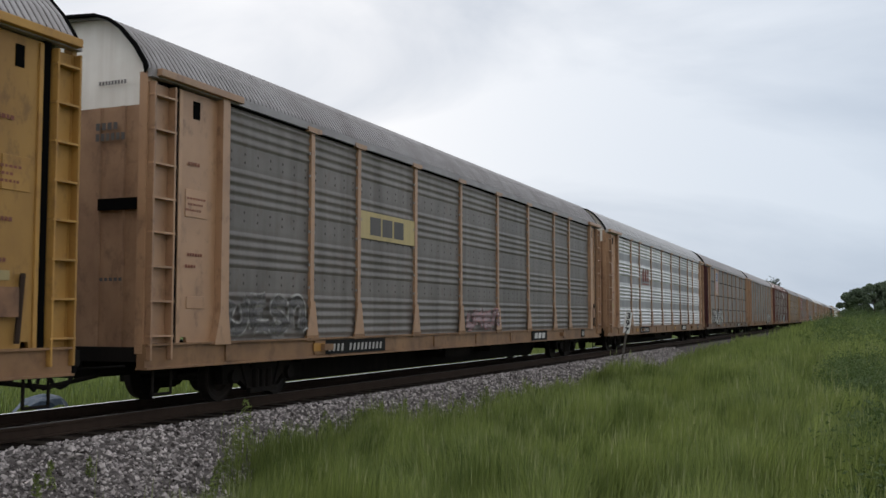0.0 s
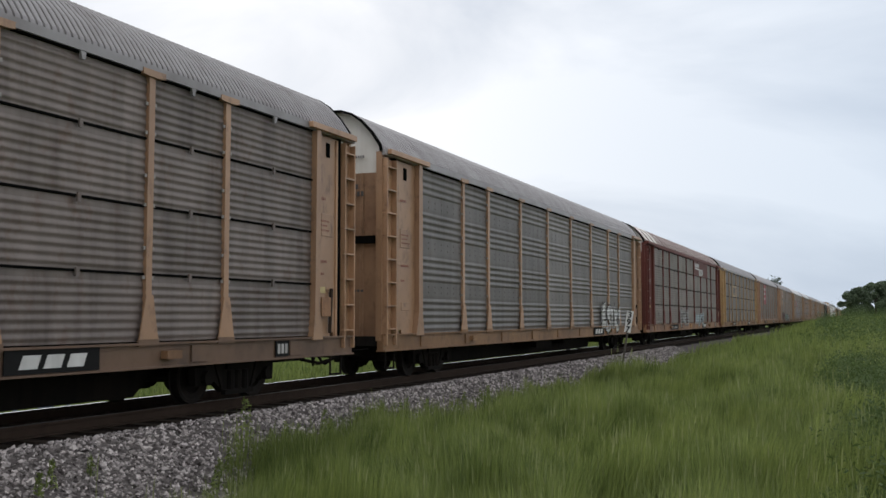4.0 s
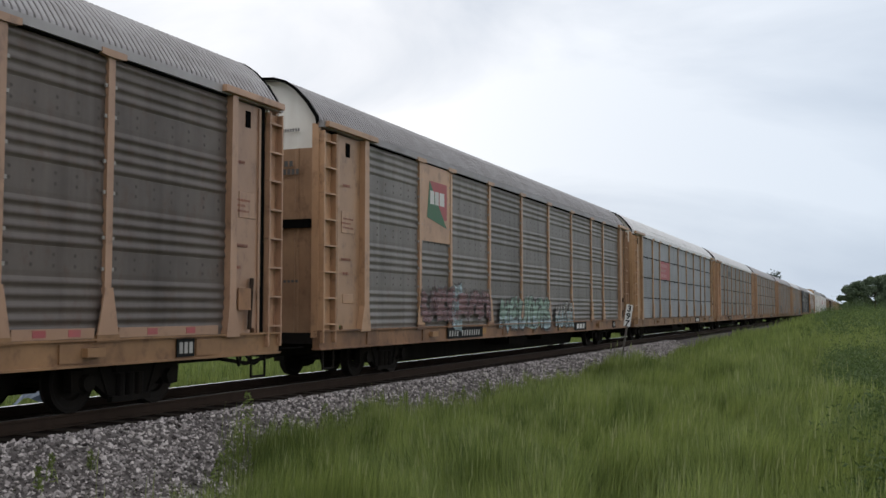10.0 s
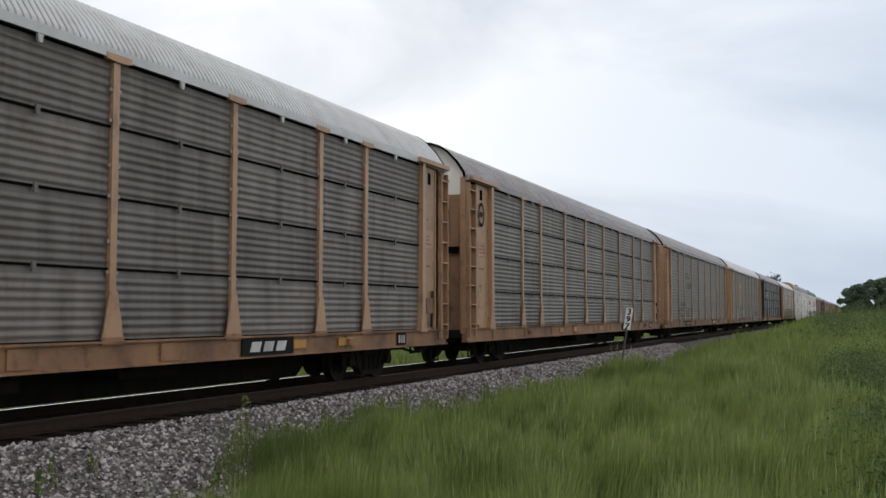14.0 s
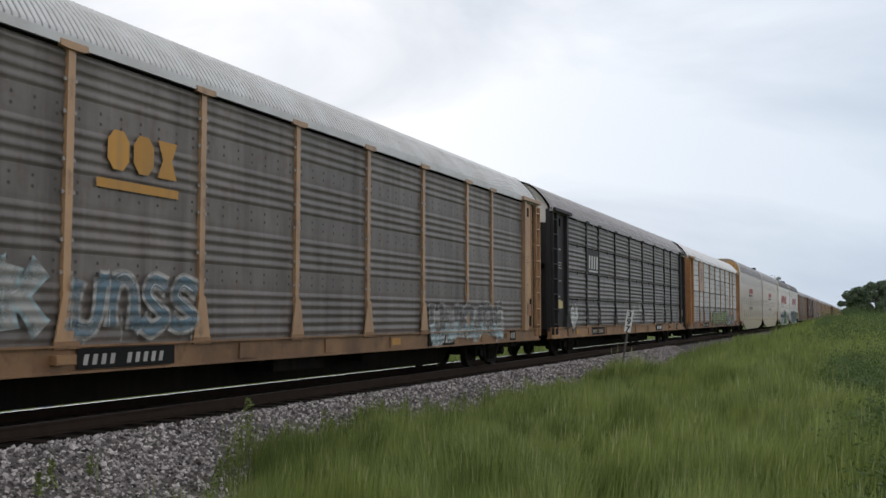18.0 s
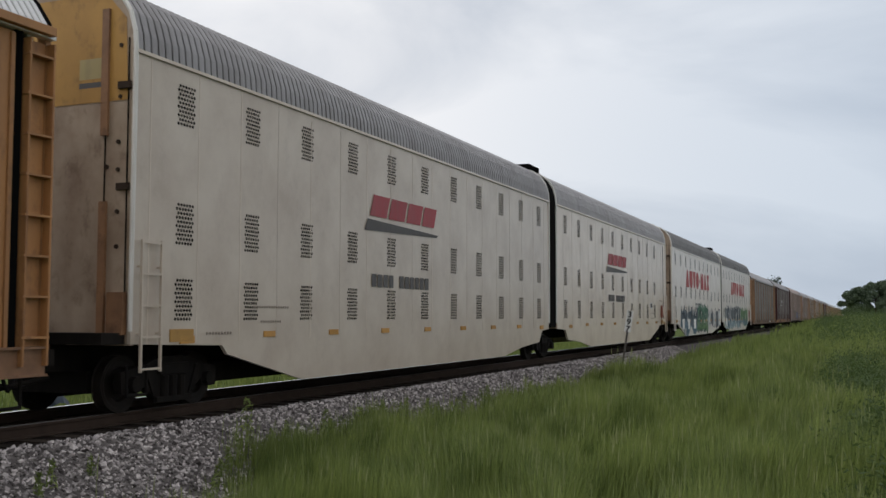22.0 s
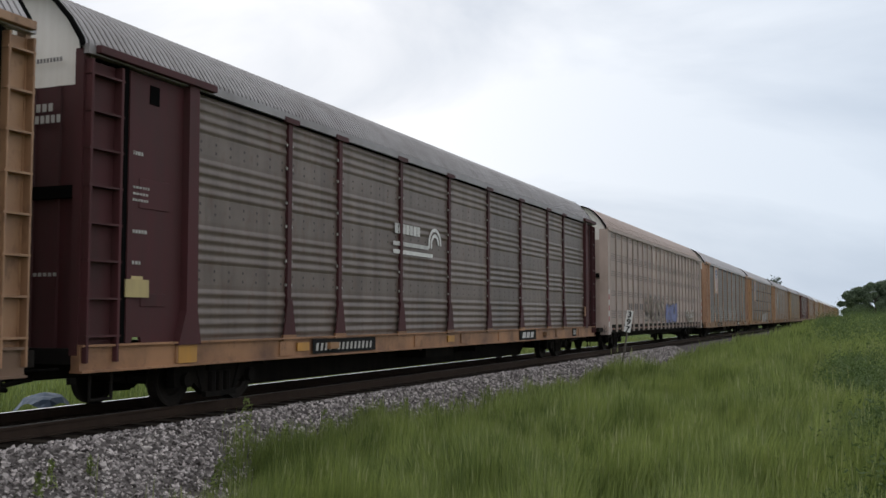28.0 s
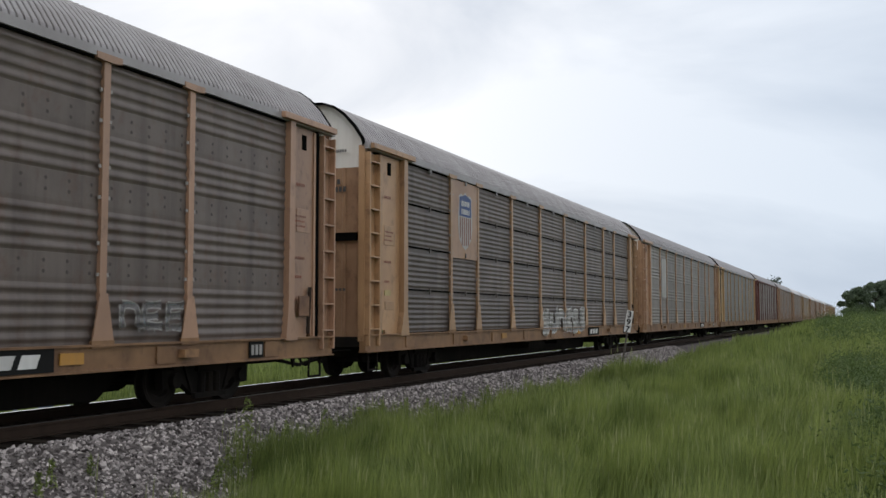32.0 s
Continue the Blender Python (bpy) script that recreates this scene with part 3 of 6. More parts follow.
def sill_mesh(hl=HALF):
    bm = bmesh.new()
    box(bm, -0.10, 0.04, -hl, hl, SILL_LOW, SILL_TOP - 0.03)
    box(bm, -0.10, 0.10, -hl, hl, SILL_TOP - 0.03, SILL_TOP)
    box(bm, -0.12, 0.09, -hl, hl, SILL_LOW - 0.03, SILL_LOW)
    for k in range(9):
        y = -hl + 2.2 + k * (2 * hl - 4.4) / 8
        box(bm, 0.042, 0.07, y - 0.22, y + 0.22, SILL_LOW + 0.03, SILL_TOP - 0.06)
    return mesh_of("side_sill", bm, [M["tansill"]])


SILL = sill_mesh()


def under_mesh(hl=HALF):
    """Deck, centre sill and cross-bearers."""
    bm = bmesh.new()
    box(bm, -1.37, 1.37, -hl + 0.03, hl - 0.03, 0.78, SILL_TOP - 0.05)
    prism(bm, [(-hl + 0.1, 0.52), (-hl + 4.9, 0.52), (-hl + 5.4, 0.15), (hl - 5.4, 0.15), (hl - 4.9, 0.52), (hl - 0.1, 0.52), (hl - 0.1, 0.776), (-hl + 0.1, 0.776)], -0.3, 0.3)
    for k in range(9):
        y = -hl + 4.8 + k * (2 * hl - 9.6) / 8
        box(bm, -1.3, 1.3, y - 0.08, y + 0.08, 0.60, 0.776)
    box(bm, 0.4, 1.15, -1.6, 0.2, 0.42, 0.77)
    box(bm, 0.5, 1.0, 2.2, 3.6, 0.46, 0.77)
    return mesh_of("underframe", bm, [M["dark"]])


UNDER = under_mesh()
bm = bmesh.new()
box(bm, -1.40, -1.36, -HALF + 0.05, HALF - 0.05, SILL_TOP, EAVE)
BACK = mesh_of("far_side_wall", bm, [M["g_mid"]])


def wheel_mesh(r=0.42):
    bm = bmesh.new()
    n = 28
    prof = [(0.0, 0.10), (0.0, r * 0.55), (0.045, r * 0.62), (0.05, r * 0.80), (0.065, r - 0.05), (0.065, r), (-0.065, r + 0.004), (-0.075, r + 0.028), (-0.095, r + 0.02), (-0.095, r - 0.07), (-0.03, r * 0.75), (-0.03, 0.10)]
    rings = [[bm.verts.new((x, rr * math.cos(2 * math.pi * i / n), rr * math.sin(2 * math.pi * i / n))) for i in range(n)] for x, rr in prof]
    for a, b in zip(rings, rings[1:]):
        for i in range(n):
            j = (i + 1) % n
            bm.faces.new((a[i], a[j], b[j], b[i]))
    tube(bm, (0.10, 0, 0), (-0.75, 0, 0), 0.085, 10)
    return mesh_of("wheel", bm, [M["steel"]])


WHEEL = wheel_mesh()


def frame_mesh():
    """Cast side frame of a truck with its pedestals, spring window and journal caps."""
    bm = bmesh.new()
    prism(bm, [(-1.14, 0.30), (-0.78, 0.30), (-0.74, 0.42), (-0.48, 0.24), (-0.36, 0.16), (0.36, 0.16), (0.48, 0.24), (0.74, 0.42), (0.78, 0.30), (1.14, 0.30), (1.16, 0.60), (0.60, 0.70), (0.30, 0.80), (-0.30, 0.80), (-0.60, 0.70), (-1.16, 0.60)], -0.06, 0.07)
    for y in (-0.89, 0.89):
        tube(bm, (0.05, y, 0.42), (0.16, y, 0.42), 0.12, 12)
    for y in (-0.2, 0.0, 0.2):
        tube(bm, (0.09, y, 0.20), (0.09, y, 0.52), 0.07, 8)
    box(bm, 0.06, 0.14, -0.42, 0.42, 0.12, 0.20)
    box(bm, 0.06, 0.13, -0.34, 0.34, 0.54, 0.70)
    for s in (-1, 1):
        prism(bm, [(s * 0.40, 0.22), (s * 0.47, 0.24), (s * 0.66, 0.66), (s * 0.58, 0.66)][::s], 0.06, 0.10)
    return mesh_of("side_frame", bm, [M["dark"]])


FRAME = frame_mesh()
bm = bmesh.new()
box(bm, -1.0, 1.0, -0.2, 0.2, 0.35, 0.62)
box(bm, -0.3, 0.3, -0.3, 0.3, 0.62, 0.78)
BOLSTER = mesh_of("bolster", bm, [M["dark"]])
bm = bmesh.new()
box(bm, -0.09, 0.09, -0.75, 0.0, 0.60, 0.82)
box(bm, -0.16, 0.16, -0.98, -0.75, 0.55, 0.87)
box(bm, -0.05, 0.12, -1.02, -0.95, 0.6, 0.82)
tube(bm, (0.35, 0.1, 0.55), (0.25, -0.9, 0.42), 0.035, 8)
COUPLER = mesh_of("coupler", bm, [M["dark"]])
bm = bmesh.new()
for y in (0.0, 0.42):
    tube(bm, (0, y, 0.30), (0, y, 0.72), 0.022, 6)
tube(bm, (0, -0.01, 0.30), (0, 0.43, 0.30), 0.022, 6)
STEP = mesh_of("step", bm, [M["dark"]])


def hose_mesh():
    """Air hose hanging from the end of a car towards its neighbour."""
    bm = bmesh.new()
    pts = [(0.38 - 0.18 * t, -0.10 - 0.42 * t, 0.80 - 1.35 * t + 1.15 * t * t) for t in (0, 0.2, 0.4, 0.6, 0.8, 1.0)]
    for p, q in zip(pts, pts[1:]):
        tube(bm, p, q, 0.028, 6)
    tube(bm, (1.15, -0.02, 0.72), (0.25, -0.16, 0.66), 0.016, 5)
    return mesh_of("brake_hose", bm, [M["rubber"]])


HOSE = hose_mesh()


def truck(parent, y):
    t = place("truck", BOLSTER, parent, (0, y, 0))
    for s in (1, -1):
        f = place("side_frame", FRAME, t, (s * 1.0, 0, 0))
        if s < 0:
            f.rotation_euler = (0, 0, math.pi)
        for yy in (-0.89, 0.89):
            w = place("wheel", WHEEL, t, (s * 0.775, yy, 0.42))
            if s < 0:
                w.rotation_euler = (0, 0, math.pi)
    return t


# ---- marks on the cars ----
def quad_patch(bm, y0, y1, z0, z1, x=0.0, slant=0.0, mat=0):
    v = [bm.verts.new(p) for p in ((x, y0, z0), (x, y1, z0), (x, y1 + slant, z1), (x, y0 + slant, z1))]
    bm.faces.new(v).material_index = mat


def ribbon(bm, pts, w, x, mat=0):
    """Painted stroke through points (y, z)."""
    pts = [Vector((0, y, z)) for y, z in pts]
    rows = []
    for i, p in enumerate(pts):
        d = (pts[min(i + 1, len(pts) - 1)] - pts[max(i - 1, 0)]).normalized()
        nrm = Vector((0, -d.z, d.y)) * w / 2
        rows.append((bm.verts.new(p + nrm + Vector((x, 0, 0))), bm.verts.new(p - nrm + Vector((x, 0, 0)))))
    for (a, b), (c, d) in zip(rows, rows[1:]):
        bm.faces.new((a, b, d, c)).material_index = mat


def smooth(pts, per=6):
    """Catmull-Rom curve through points (y, z)."""
    p = [pts[0]] + list(pts) + [pts[-1]]
    line = []
    for a, b, c, d in zip(p, p[1:], p[2:], p[3:]):
        for q in range(per):
            t = q / per
            line.append(tuple(0.5 * (2 * b[k] + (c[k] - a[k]) * t + (2 * a[k] - 5 * b[k] + 4 * c[k] - d[k]) * t * t + (3 * b[k] - a[k] - 3 * c[k] + d[k]) * t ** 3) for k in (0, 1)))
    return line + [tuple(pts[-1])]


def brush(bm, pts, w, x, mats=None, flare=0.35, side=0.0):
    """Broad stroke that widens towards its ends; mats picks a material by height, side shifts it off its line."""
    n = len(pts) - 1
    rows = []
    for i, p in enumerate(pts):
        a, b = pts[min(i + 1, n)], pts[max(i - 1, 0)]
        dy, dz = a[0] - b[0], a[1] - b[1]
        m = math.hypot(dy, dz) or 1.0
        ww = w * (0.85 + flare * (2 * i / n - 1) ** 2) / 2
        cy, cz = p[0] - dz / m * side, p[1] + dy / m * side
        rows.append([bm.verts.new((x, cy + k * dz / m * ww, cz - k * dy / m * ww)) for k in (-1, 1)])
    for (a, b), (c, d) in zip(rows, rows[1:]):
        bm.faces.new((a, b, d, c)).material_index = mats((a.co.z + d.co.z) / 2) if mats else 0


def wild_strokes(rnd):
    """Strokes of one abstract sprayed form within a unit square: stems, arches, hooks and bars."""
    lean = rnd.uniform(-0.12, 0.2)

    def at(u, v):
        return u + lean * v + rnd.uniform(-0.05, 0.05), v + rnd.uniform(-0.06, 0.06)
    stem = [at(-0.30, -0.5), at(-0.34, 0), at(-0.26, 0.5)]
    kind = rnd.randrange(5)
    if kind == 0:
        st = [stem, [at(-0.26, 0.40), at(0.06, 0.52), at(0.32, 0.28), at(0.30, -0.5)], [at(0.30, -0.48), at(0.50, -0.34)]]
    elif kind == 1:
        st = [stem, [at(-0.30, -0.42), at(0.08, -0.50), at(0.34, -0.2), at(0.30, 0.5)], [at(0.28, 0.46), at(0.50, 0.52)]]
    elif kind == 2:
        st = [stem, [at(-0.28, 0.02), at(0.02, 0.18), at(0.34, 0.5)], [at(-0.1, 0.06), at(0.14, -0.2), at(0.42, -0.5)]]
    elif kind == 3:
        st = [stem, [at(-0.30, 0.42), at(0.36, 0.50)], [at(-0.30, 0.0), at(0.24, 0.06)], [at(-0.30, -0.42), at(0.40, -0.46)]]
    else:
        st = [[at(0.34, 0.38), at(-0.08, 0.50), at(-0.30, 0.22), at(0.18, -0.04), at(0.34, -0.32), at(-0.08, -0.5), at(-0.40, -0.34)]]
    return [smooth(p) for p in st]


def graffiti(car, y0, y1, z0, z1, fill, line, seed, letters=None, weight=0.07, label="", filled=True, second=None, shine=None, swap=None, dense=0.27, haze=None):
    """Spray-painted piece of leaning abstract forms: outlined broad strokes with shines and drips, or hollow outlines alone."""
    rnd = random.Random(seed)
    k = letters or max(2, round((y1 - y0) / ((z1 - z0) * 0.75)))
    step, h, zc = (y1 - y0) / k, z1 - z0, (z0 + z1) / 2
    flat = not car.name.startswith("autorack")
    kind = "coat_" if flat else "spray_"
    base = SIDE + (0.0165 if car.name.startswith("art") else 0.062 if flat else 0.089)
    w = dense * min(step, h) * 1.1
    forms = []
    for i in range(k):
        c, f = y0 + step * (i + 0.5), rnd.uniform(0.86, 1.0)
        top = rnd.uniform(-0.05, 0.05) * h
        forms.append([[(c + u * step * 1.04, zc + top + v * (h - w) * f) for u, v in st] for st in wild_strokes(rnd)])
    if not filled:
        for i, st in enumerate(forms):
            for q, p in enumerate(st):
                n = len(p) - 1
                loop = []
                for sd, order in ((0.5, range(n + 1)), (-0.5, range(n, -1, -1))):
                    for e in order:
                        a, b = p[min(e + 1, n)], p[max(e - 1, 0)]
                        dy, dz = a[0] - b[0], a[1] - b[1]
                        m = math.hypot(dy, dz) or 1.0
                        loop.append((p[e][0] - dz / m * sd * w, p[e][1] + dy / m * sd * w))
                bm = bmesh.new()
                brush(bm, loop + loop[:1], weight * 0.5, base - 0.020 + 0.0005 * q, None, 0.0)
                part("graffiti_line", bm, M[kind + line], car, label)
        return
    if haze:
        bm = bmesh.new()
        line_pts = smooth([(y0 + (y1 - y0) * q / 6, zc + h * rnd.uniform(-0.16, 0.04)) for q in range(7)])
        brush(bm, line_pts, h * 0.8, base - 0.004, None, -0.25)
        part("graffiti_haze", bm, M[kind + haze], car)
    for i, st in enumerate(forms):
        bm = bmesh.new()
        for q, p in enumerate(st):
            brush(bm, p, w + 2 * weight, base + 0.0005 * q + 0.0022 * (i % 2))
            if second:
                brush(bm, [(a + weight * 0.9, b - weight * 0.9) for a, b in p], w + 2 * weight, base - 0.0012 + 0.0002 * q + 0.0009 * (i % 2))
        if rnd.random() < 0.7:
            yy = y0 + step * (i + rnd.uniform(0.2, 0.8))
            brush(bm, [(yy, zc - 0.1 * h), (yy + 0.01, z0 - rnd.uniform(0.0, 0.12) * h)], weight * 0.35, base + 0.0044)
        form = part("graffiti_form", bm, M[kind + line], car, label)
        ink = swap if swap and i % 2 else fill
        cut = zc - h * rnd.uniform(0.02, 0.2)
        bm = bmesh.new()
        for q, p in enumerate(st):
            brush(bm, p, w, base + 0.0054 + 0.0005 * q + 0.0022 * (i % 2), (lambda z, e=cut: 1 if z < e else 0))
        part("fill", bm, [M[kind + ink], M[kind + (second or ink)]], form)
        for q, p in enumerate(st[:2]):
            n = len(p)
            a = rnd.randrange(0, max(1, n // 3))
            bm = bmesh.new()
            brush(bm, p[a:a + max(4, n // 2)], weight * 0.38, base + 0.0102 + 0.0004 * q, None, 0.0, w * 0.30)
            part("shine", bm, M[kind + (shine or "pale")], form)


def bars(name, car, y0, z0, widths, h, ink, gap=0.06, slant=0.0, x=None, drop=0.0, label=""):
    """A row of plain bars, one for each sign of a line of lettering; small rows stay one piece."""
    y, small, made = y0, h < 0.21, None
    bm = bmesh.new()
    for i, w in enumerate(widths):
        if w > 0:
            quad_patch(bm, y, y + w, z0 - drop * i, z0 + h - drop * i, SIDE + 0.046 if x is None else x, slant)
            if not small:
                made = part(name, bm, M["ink_" + ink], car, label)
                bm = bmesh.new()
        y += abs(w) + gap
    if small:
        made = tagged(part(name, bm, M["ink_" + ink], car, label), kind="stuff")
    return made


def plain_shape(bm, kind, y0, y1, z0, z1, x):
    """One plain block of a big painted sign: r block, o eight-cornered, d wedge up, v wedge down, h waisted."""
    w, h, m = y1 - y0, z1 - z0, (y0 + y1) / 2
    pts = {"r": [(y0, z0), (y1, z0), (y1, z1), (y0, z1)],
           "o": [(y0 + w * 0.28, z0), (y1 - w * 0.28, z0), (y1, z0 + h * 0.25), (y1, z1 - h * 0.25), (y1 - w * 0.28, z1), (y0 + w * 0.28, z1), (y0, z1 - h * 0.25), (y0, z0 + h * 0.25)],
           "d": [(y0, z0), (y1, z0), (m + w * 0.16, z1), (m - w * 0.16, z1)],
           "v": [(m - w * 0.2, z0), (m + w * 0.2, z0), (y1, z1), (y0, z1)],
           "u": [(y0 + w * 0.22, z0), (y1 - w * 0.22, z0), (y1, z0 + h * 0.24), (y1, z1), (y0, z1), (y0, z0 + h * 0.24)],
           "m": [(y0, z0), (y1, z0), (y1 - w * 0.06, z1), (m + w * 0.14, z1), (m, z1 - h * 0.3), (m - w * 0.14, z1), (y0 + w * 0.06, z1)],
           "h": [(y0, z0), (y1, z0), (m + w * 0.24, z0 + h / 2), (y1, z1), (y0, z1), (m - w * 0.24, z0 + h / 2)]}[kind]
    bm.faces.new([bm.verts.new((x, a, b)) for a, b in pts])


def sign_shapes(name, car, kinds, y0, z0, w, h, ink, gap, label=""):
    for i, kd in enumerate(kinds):
        bm = bmesh.new()
        y = y0 + i * (w + gap)
        plain_shape(bm, kd, y, y + w, z0, z0 + h, SIDE + 0.048)
        part(name, bm, M["ink_" + ink], car, label)


def plate(car, y0, w, ink="pale"):
    """Black reporting plate on the sill with a row of plain bars."""
    bm = bmesh.new()
    box(bm, SIDE + 0.072, SIDE + 0.078, y0, y0 + w, SILL_LOW + 0.02, SILL_TOP - 0.05)
    part("reporting_plate", bm, M["ink_black"], car)
    n = int((w - 0.2) / 0.17)
    bars("plate_lettering", car, y0 + 0.1, SILL_LOW + 0.075, [-0.085 if i == 4 else 0.085 for i in range(n)], 0.14, ink, 0.085, 0.03, SIDE + 0.082)


def patch(name, car, y0, y1, z0, z1, mat, x=None, label=""):
    bm = bmesh.new()
    x = SIDE + 0.047 if x is None else x
    box(bm, x - 0.02, x, y0, y1, z0, z1)
    return part(name, bm, mat, car, label)


def shield(car, yc, zc, w, h, faded=False):
    """Railway shield drawn as plain colour shapes."""
    x = SIDE + 0.050

    def outline(s):
        return [(yc + s * w * a, zc + s * h * b) for a, b in ((-0.46, 0.42), (-0.30, 0.46), (-0.14, 0.44), (0, 0.5), (0.14, 0.44), (0.30, 0.46), (0.46, 0.42), (0.44, 0.30), (0.5, 0.12), (0.5, -0.12), (0.42, -0.32), (0.2, -0.44), (0, -0.5), (-0.2, -0.44), (-0.42, -0.32), (-0.5, -0.12), (-0.5, 0.12), (-0.44, 0.30))]
    bm = bmesh.new()
    prism(bm, outline(1.0)[::-1], x, x + 0.002)
    s = part("shield", bm, M["ink_pale" if faded else "ink_white"], car, "white shield-shaped emblem with blue head and red stripes")
    bm = bmesh.new()
    prism(bm, [(yc - w * 0.42, zc + h * 0.08), (yc + w * 0.42, zc + h * 0.08), (yc + w * 0.40, zc + h * 0.4), (yc, zc + h * 0.46), (yc - w * 0.40, zc + h * 0.4)], x + 0.002, x + 0.005)
    part("shield_head", bm, M["ink_navy"], s)
    for i in range(6):
        y = yc + w * (-0.36 + i * 0.144)
        low = zc - h * (0.30 if i in (0, 5) else 0.42)
        bm = bmesh.new()
        quad_patch(bm, y - w * 0.03, y + w * 0.03, low, zc + h * 0.06, x + 0.005)
        part("stripe", bm, M["ink_rustred" if faded else "ink_red"], s)
    for z, k in ((0.30, 5), (0.16, 7)):
        bm = bmesh.new()
        for i in range(k):
            y = yc + w * (-0.30 + 0.6 * (i + 0.15) / k)
            quad_patch(bm, y, y + w * 0.42 / k, zc + h * (z - 0.045), zc + h * (z + 0.045), x + 0.008)
        part("lettering", bm, M["ink_white"], s)


def cross_bars(name, car, y, rows, ink):
    """Rows of plain bars on the leading end; each row is x, z, count, width, height."""
    bm = bmesh.new()
    for x0, z, n, w, h in rows:
        for i in range(n):
            x = x0 + i * w * 1.45
            bm.faces.new([bm.verts.new(p) for p in ((x, y, z), (x + w, y, z), (x + w, y, z + h), (x, y, z + h))])
    tagged(part(name, bm, M["ink_" + ink], car), kind="stuff")


MARKS = [0]


def car_marks(car, frame_m):
    """Numbers on the end, reflectors on the sill, label plate and hand-brake box that nearly every car carries."""
    MARKS[0] += 1
    rnd = random.Random(MARKS[0])
    ink = "ghost" if frame_m in ("tan", "gold", "ochre", "yellow", "orange", "pinktan", "browntan") else "pale"
    y = -HALF + 0.14
    cross_bars("end_number", car, y, [(0.42, 4.20, 4, 0.075, 0.11), (0.42, 4.04, 6, 0.065, 0.11), (0.55, 1.95, 5, 0.06, 0.05)], ink)
    cross_bars("end_lettering", car, y, [(0.46, 4.88, 9, 0.040, 0.060)], "ash")
    for k in range(rnd.choice((1, 2, 2, 3))):
        yy = rnd.uniform(-11, 11)
        patch("sill_reflector", car, yy, yy + 0.42, SILL_LOW + 0.09, SILL_TOP - 0.10, M["ink_orangey"], SIDE + 0.075)
    yy = HALF - 3.2
    p = patch("label_plate", car, yy, yy + 0.42, SILL_LOW + 0.02, SILL_TOP - 0.05, M["ink_black"], SIDE + 0.074)
    for k in range(3):
        bm = bmesh.new()
        box(bm, SIDE + 0.075, SIDE + 0.077, yy + 0.05 + 0.12 * k, yy + 0.13 + 0.12 * k, SILL_LOW + 0.07, SILL_TOP - 0.10)
        part("label_stripe", bm, M["ink_pale"], p)
    b = patch("brake_box", car, HALF - 1.66, HALF - 1.30, 1.42, 1.78, M["rustsill"], SIDE + 0.10)
    bm = bmesh.new()
    tube(bm, (SIDE + 0.05, HALF - 1.2, 1.95), (SIDE + 0.06, HALF - 1.28, 1.10), 0.035, 6)
    part("brake_lever", bm, M["rust"], car)
    for s, e in ((1, -HALF), (-1, HALF - 0.33)):
        ya = min(e + s * 0.90, e + s * 1.40)
        for z, m, hh in ((rnd.uniform(3.6, 4.0), 5, 0.055), (3.22, 7, 0.035), (3.13, 6, 0.035), (3.04, 7, 0.035), (rnd.uniform(2.3, 2.6), 6, 0.05), (rnd.uniform(2.05, 2.2), 4, 0.05)):
            bars("panel_lettering", car, ya + rnd.uniform(0, 0.08), z, [rnd.uniform(0.03, 0.06) for q in range(m)], hh, "rustred" if ink == "ghost" else "pale", 0.018, x=SIDE + 0.0165)
        if rnd.random() < 0.6:
            patch("panel_label", car, ya + 0.06, ya + 0.36, 1.86, 1.98, M["ink_straw"], SIDE + 0.012)
    for yy in (rnd.uniform(-9, -7), rnd.uniform(7, 10)):
        bm = bmesh.new()
        box(bm, SIDE + 0.04, SIDE + 0.16, yy, yy + 0.34, SILL_LOW + 0.10, SILL_LOW + 0.22)
        part("tow_lug", bm, M["tansill"], car)
    yy = EDGES[6] + 0.25
    p = patch("owner_plate", car, yy, yy + 1.62, SILL_LOW + 0.01, SILL_TOP - 0.03, M["ink_black"], SIDE + 0.076, "black plate with plain white slanted bars")
    for k in range(3):
        bm = bmesh.new()
        quad_patch(bm, yy + 0.22 + 0.40 * k, yy + 0.52 + 0.40 * k, SILL_LOW + 0.07, SILL_TOP - 0.10, SIDE + 0.0775, 0.07)
        part("slanted_bar", bm, M["ink_white"], p)


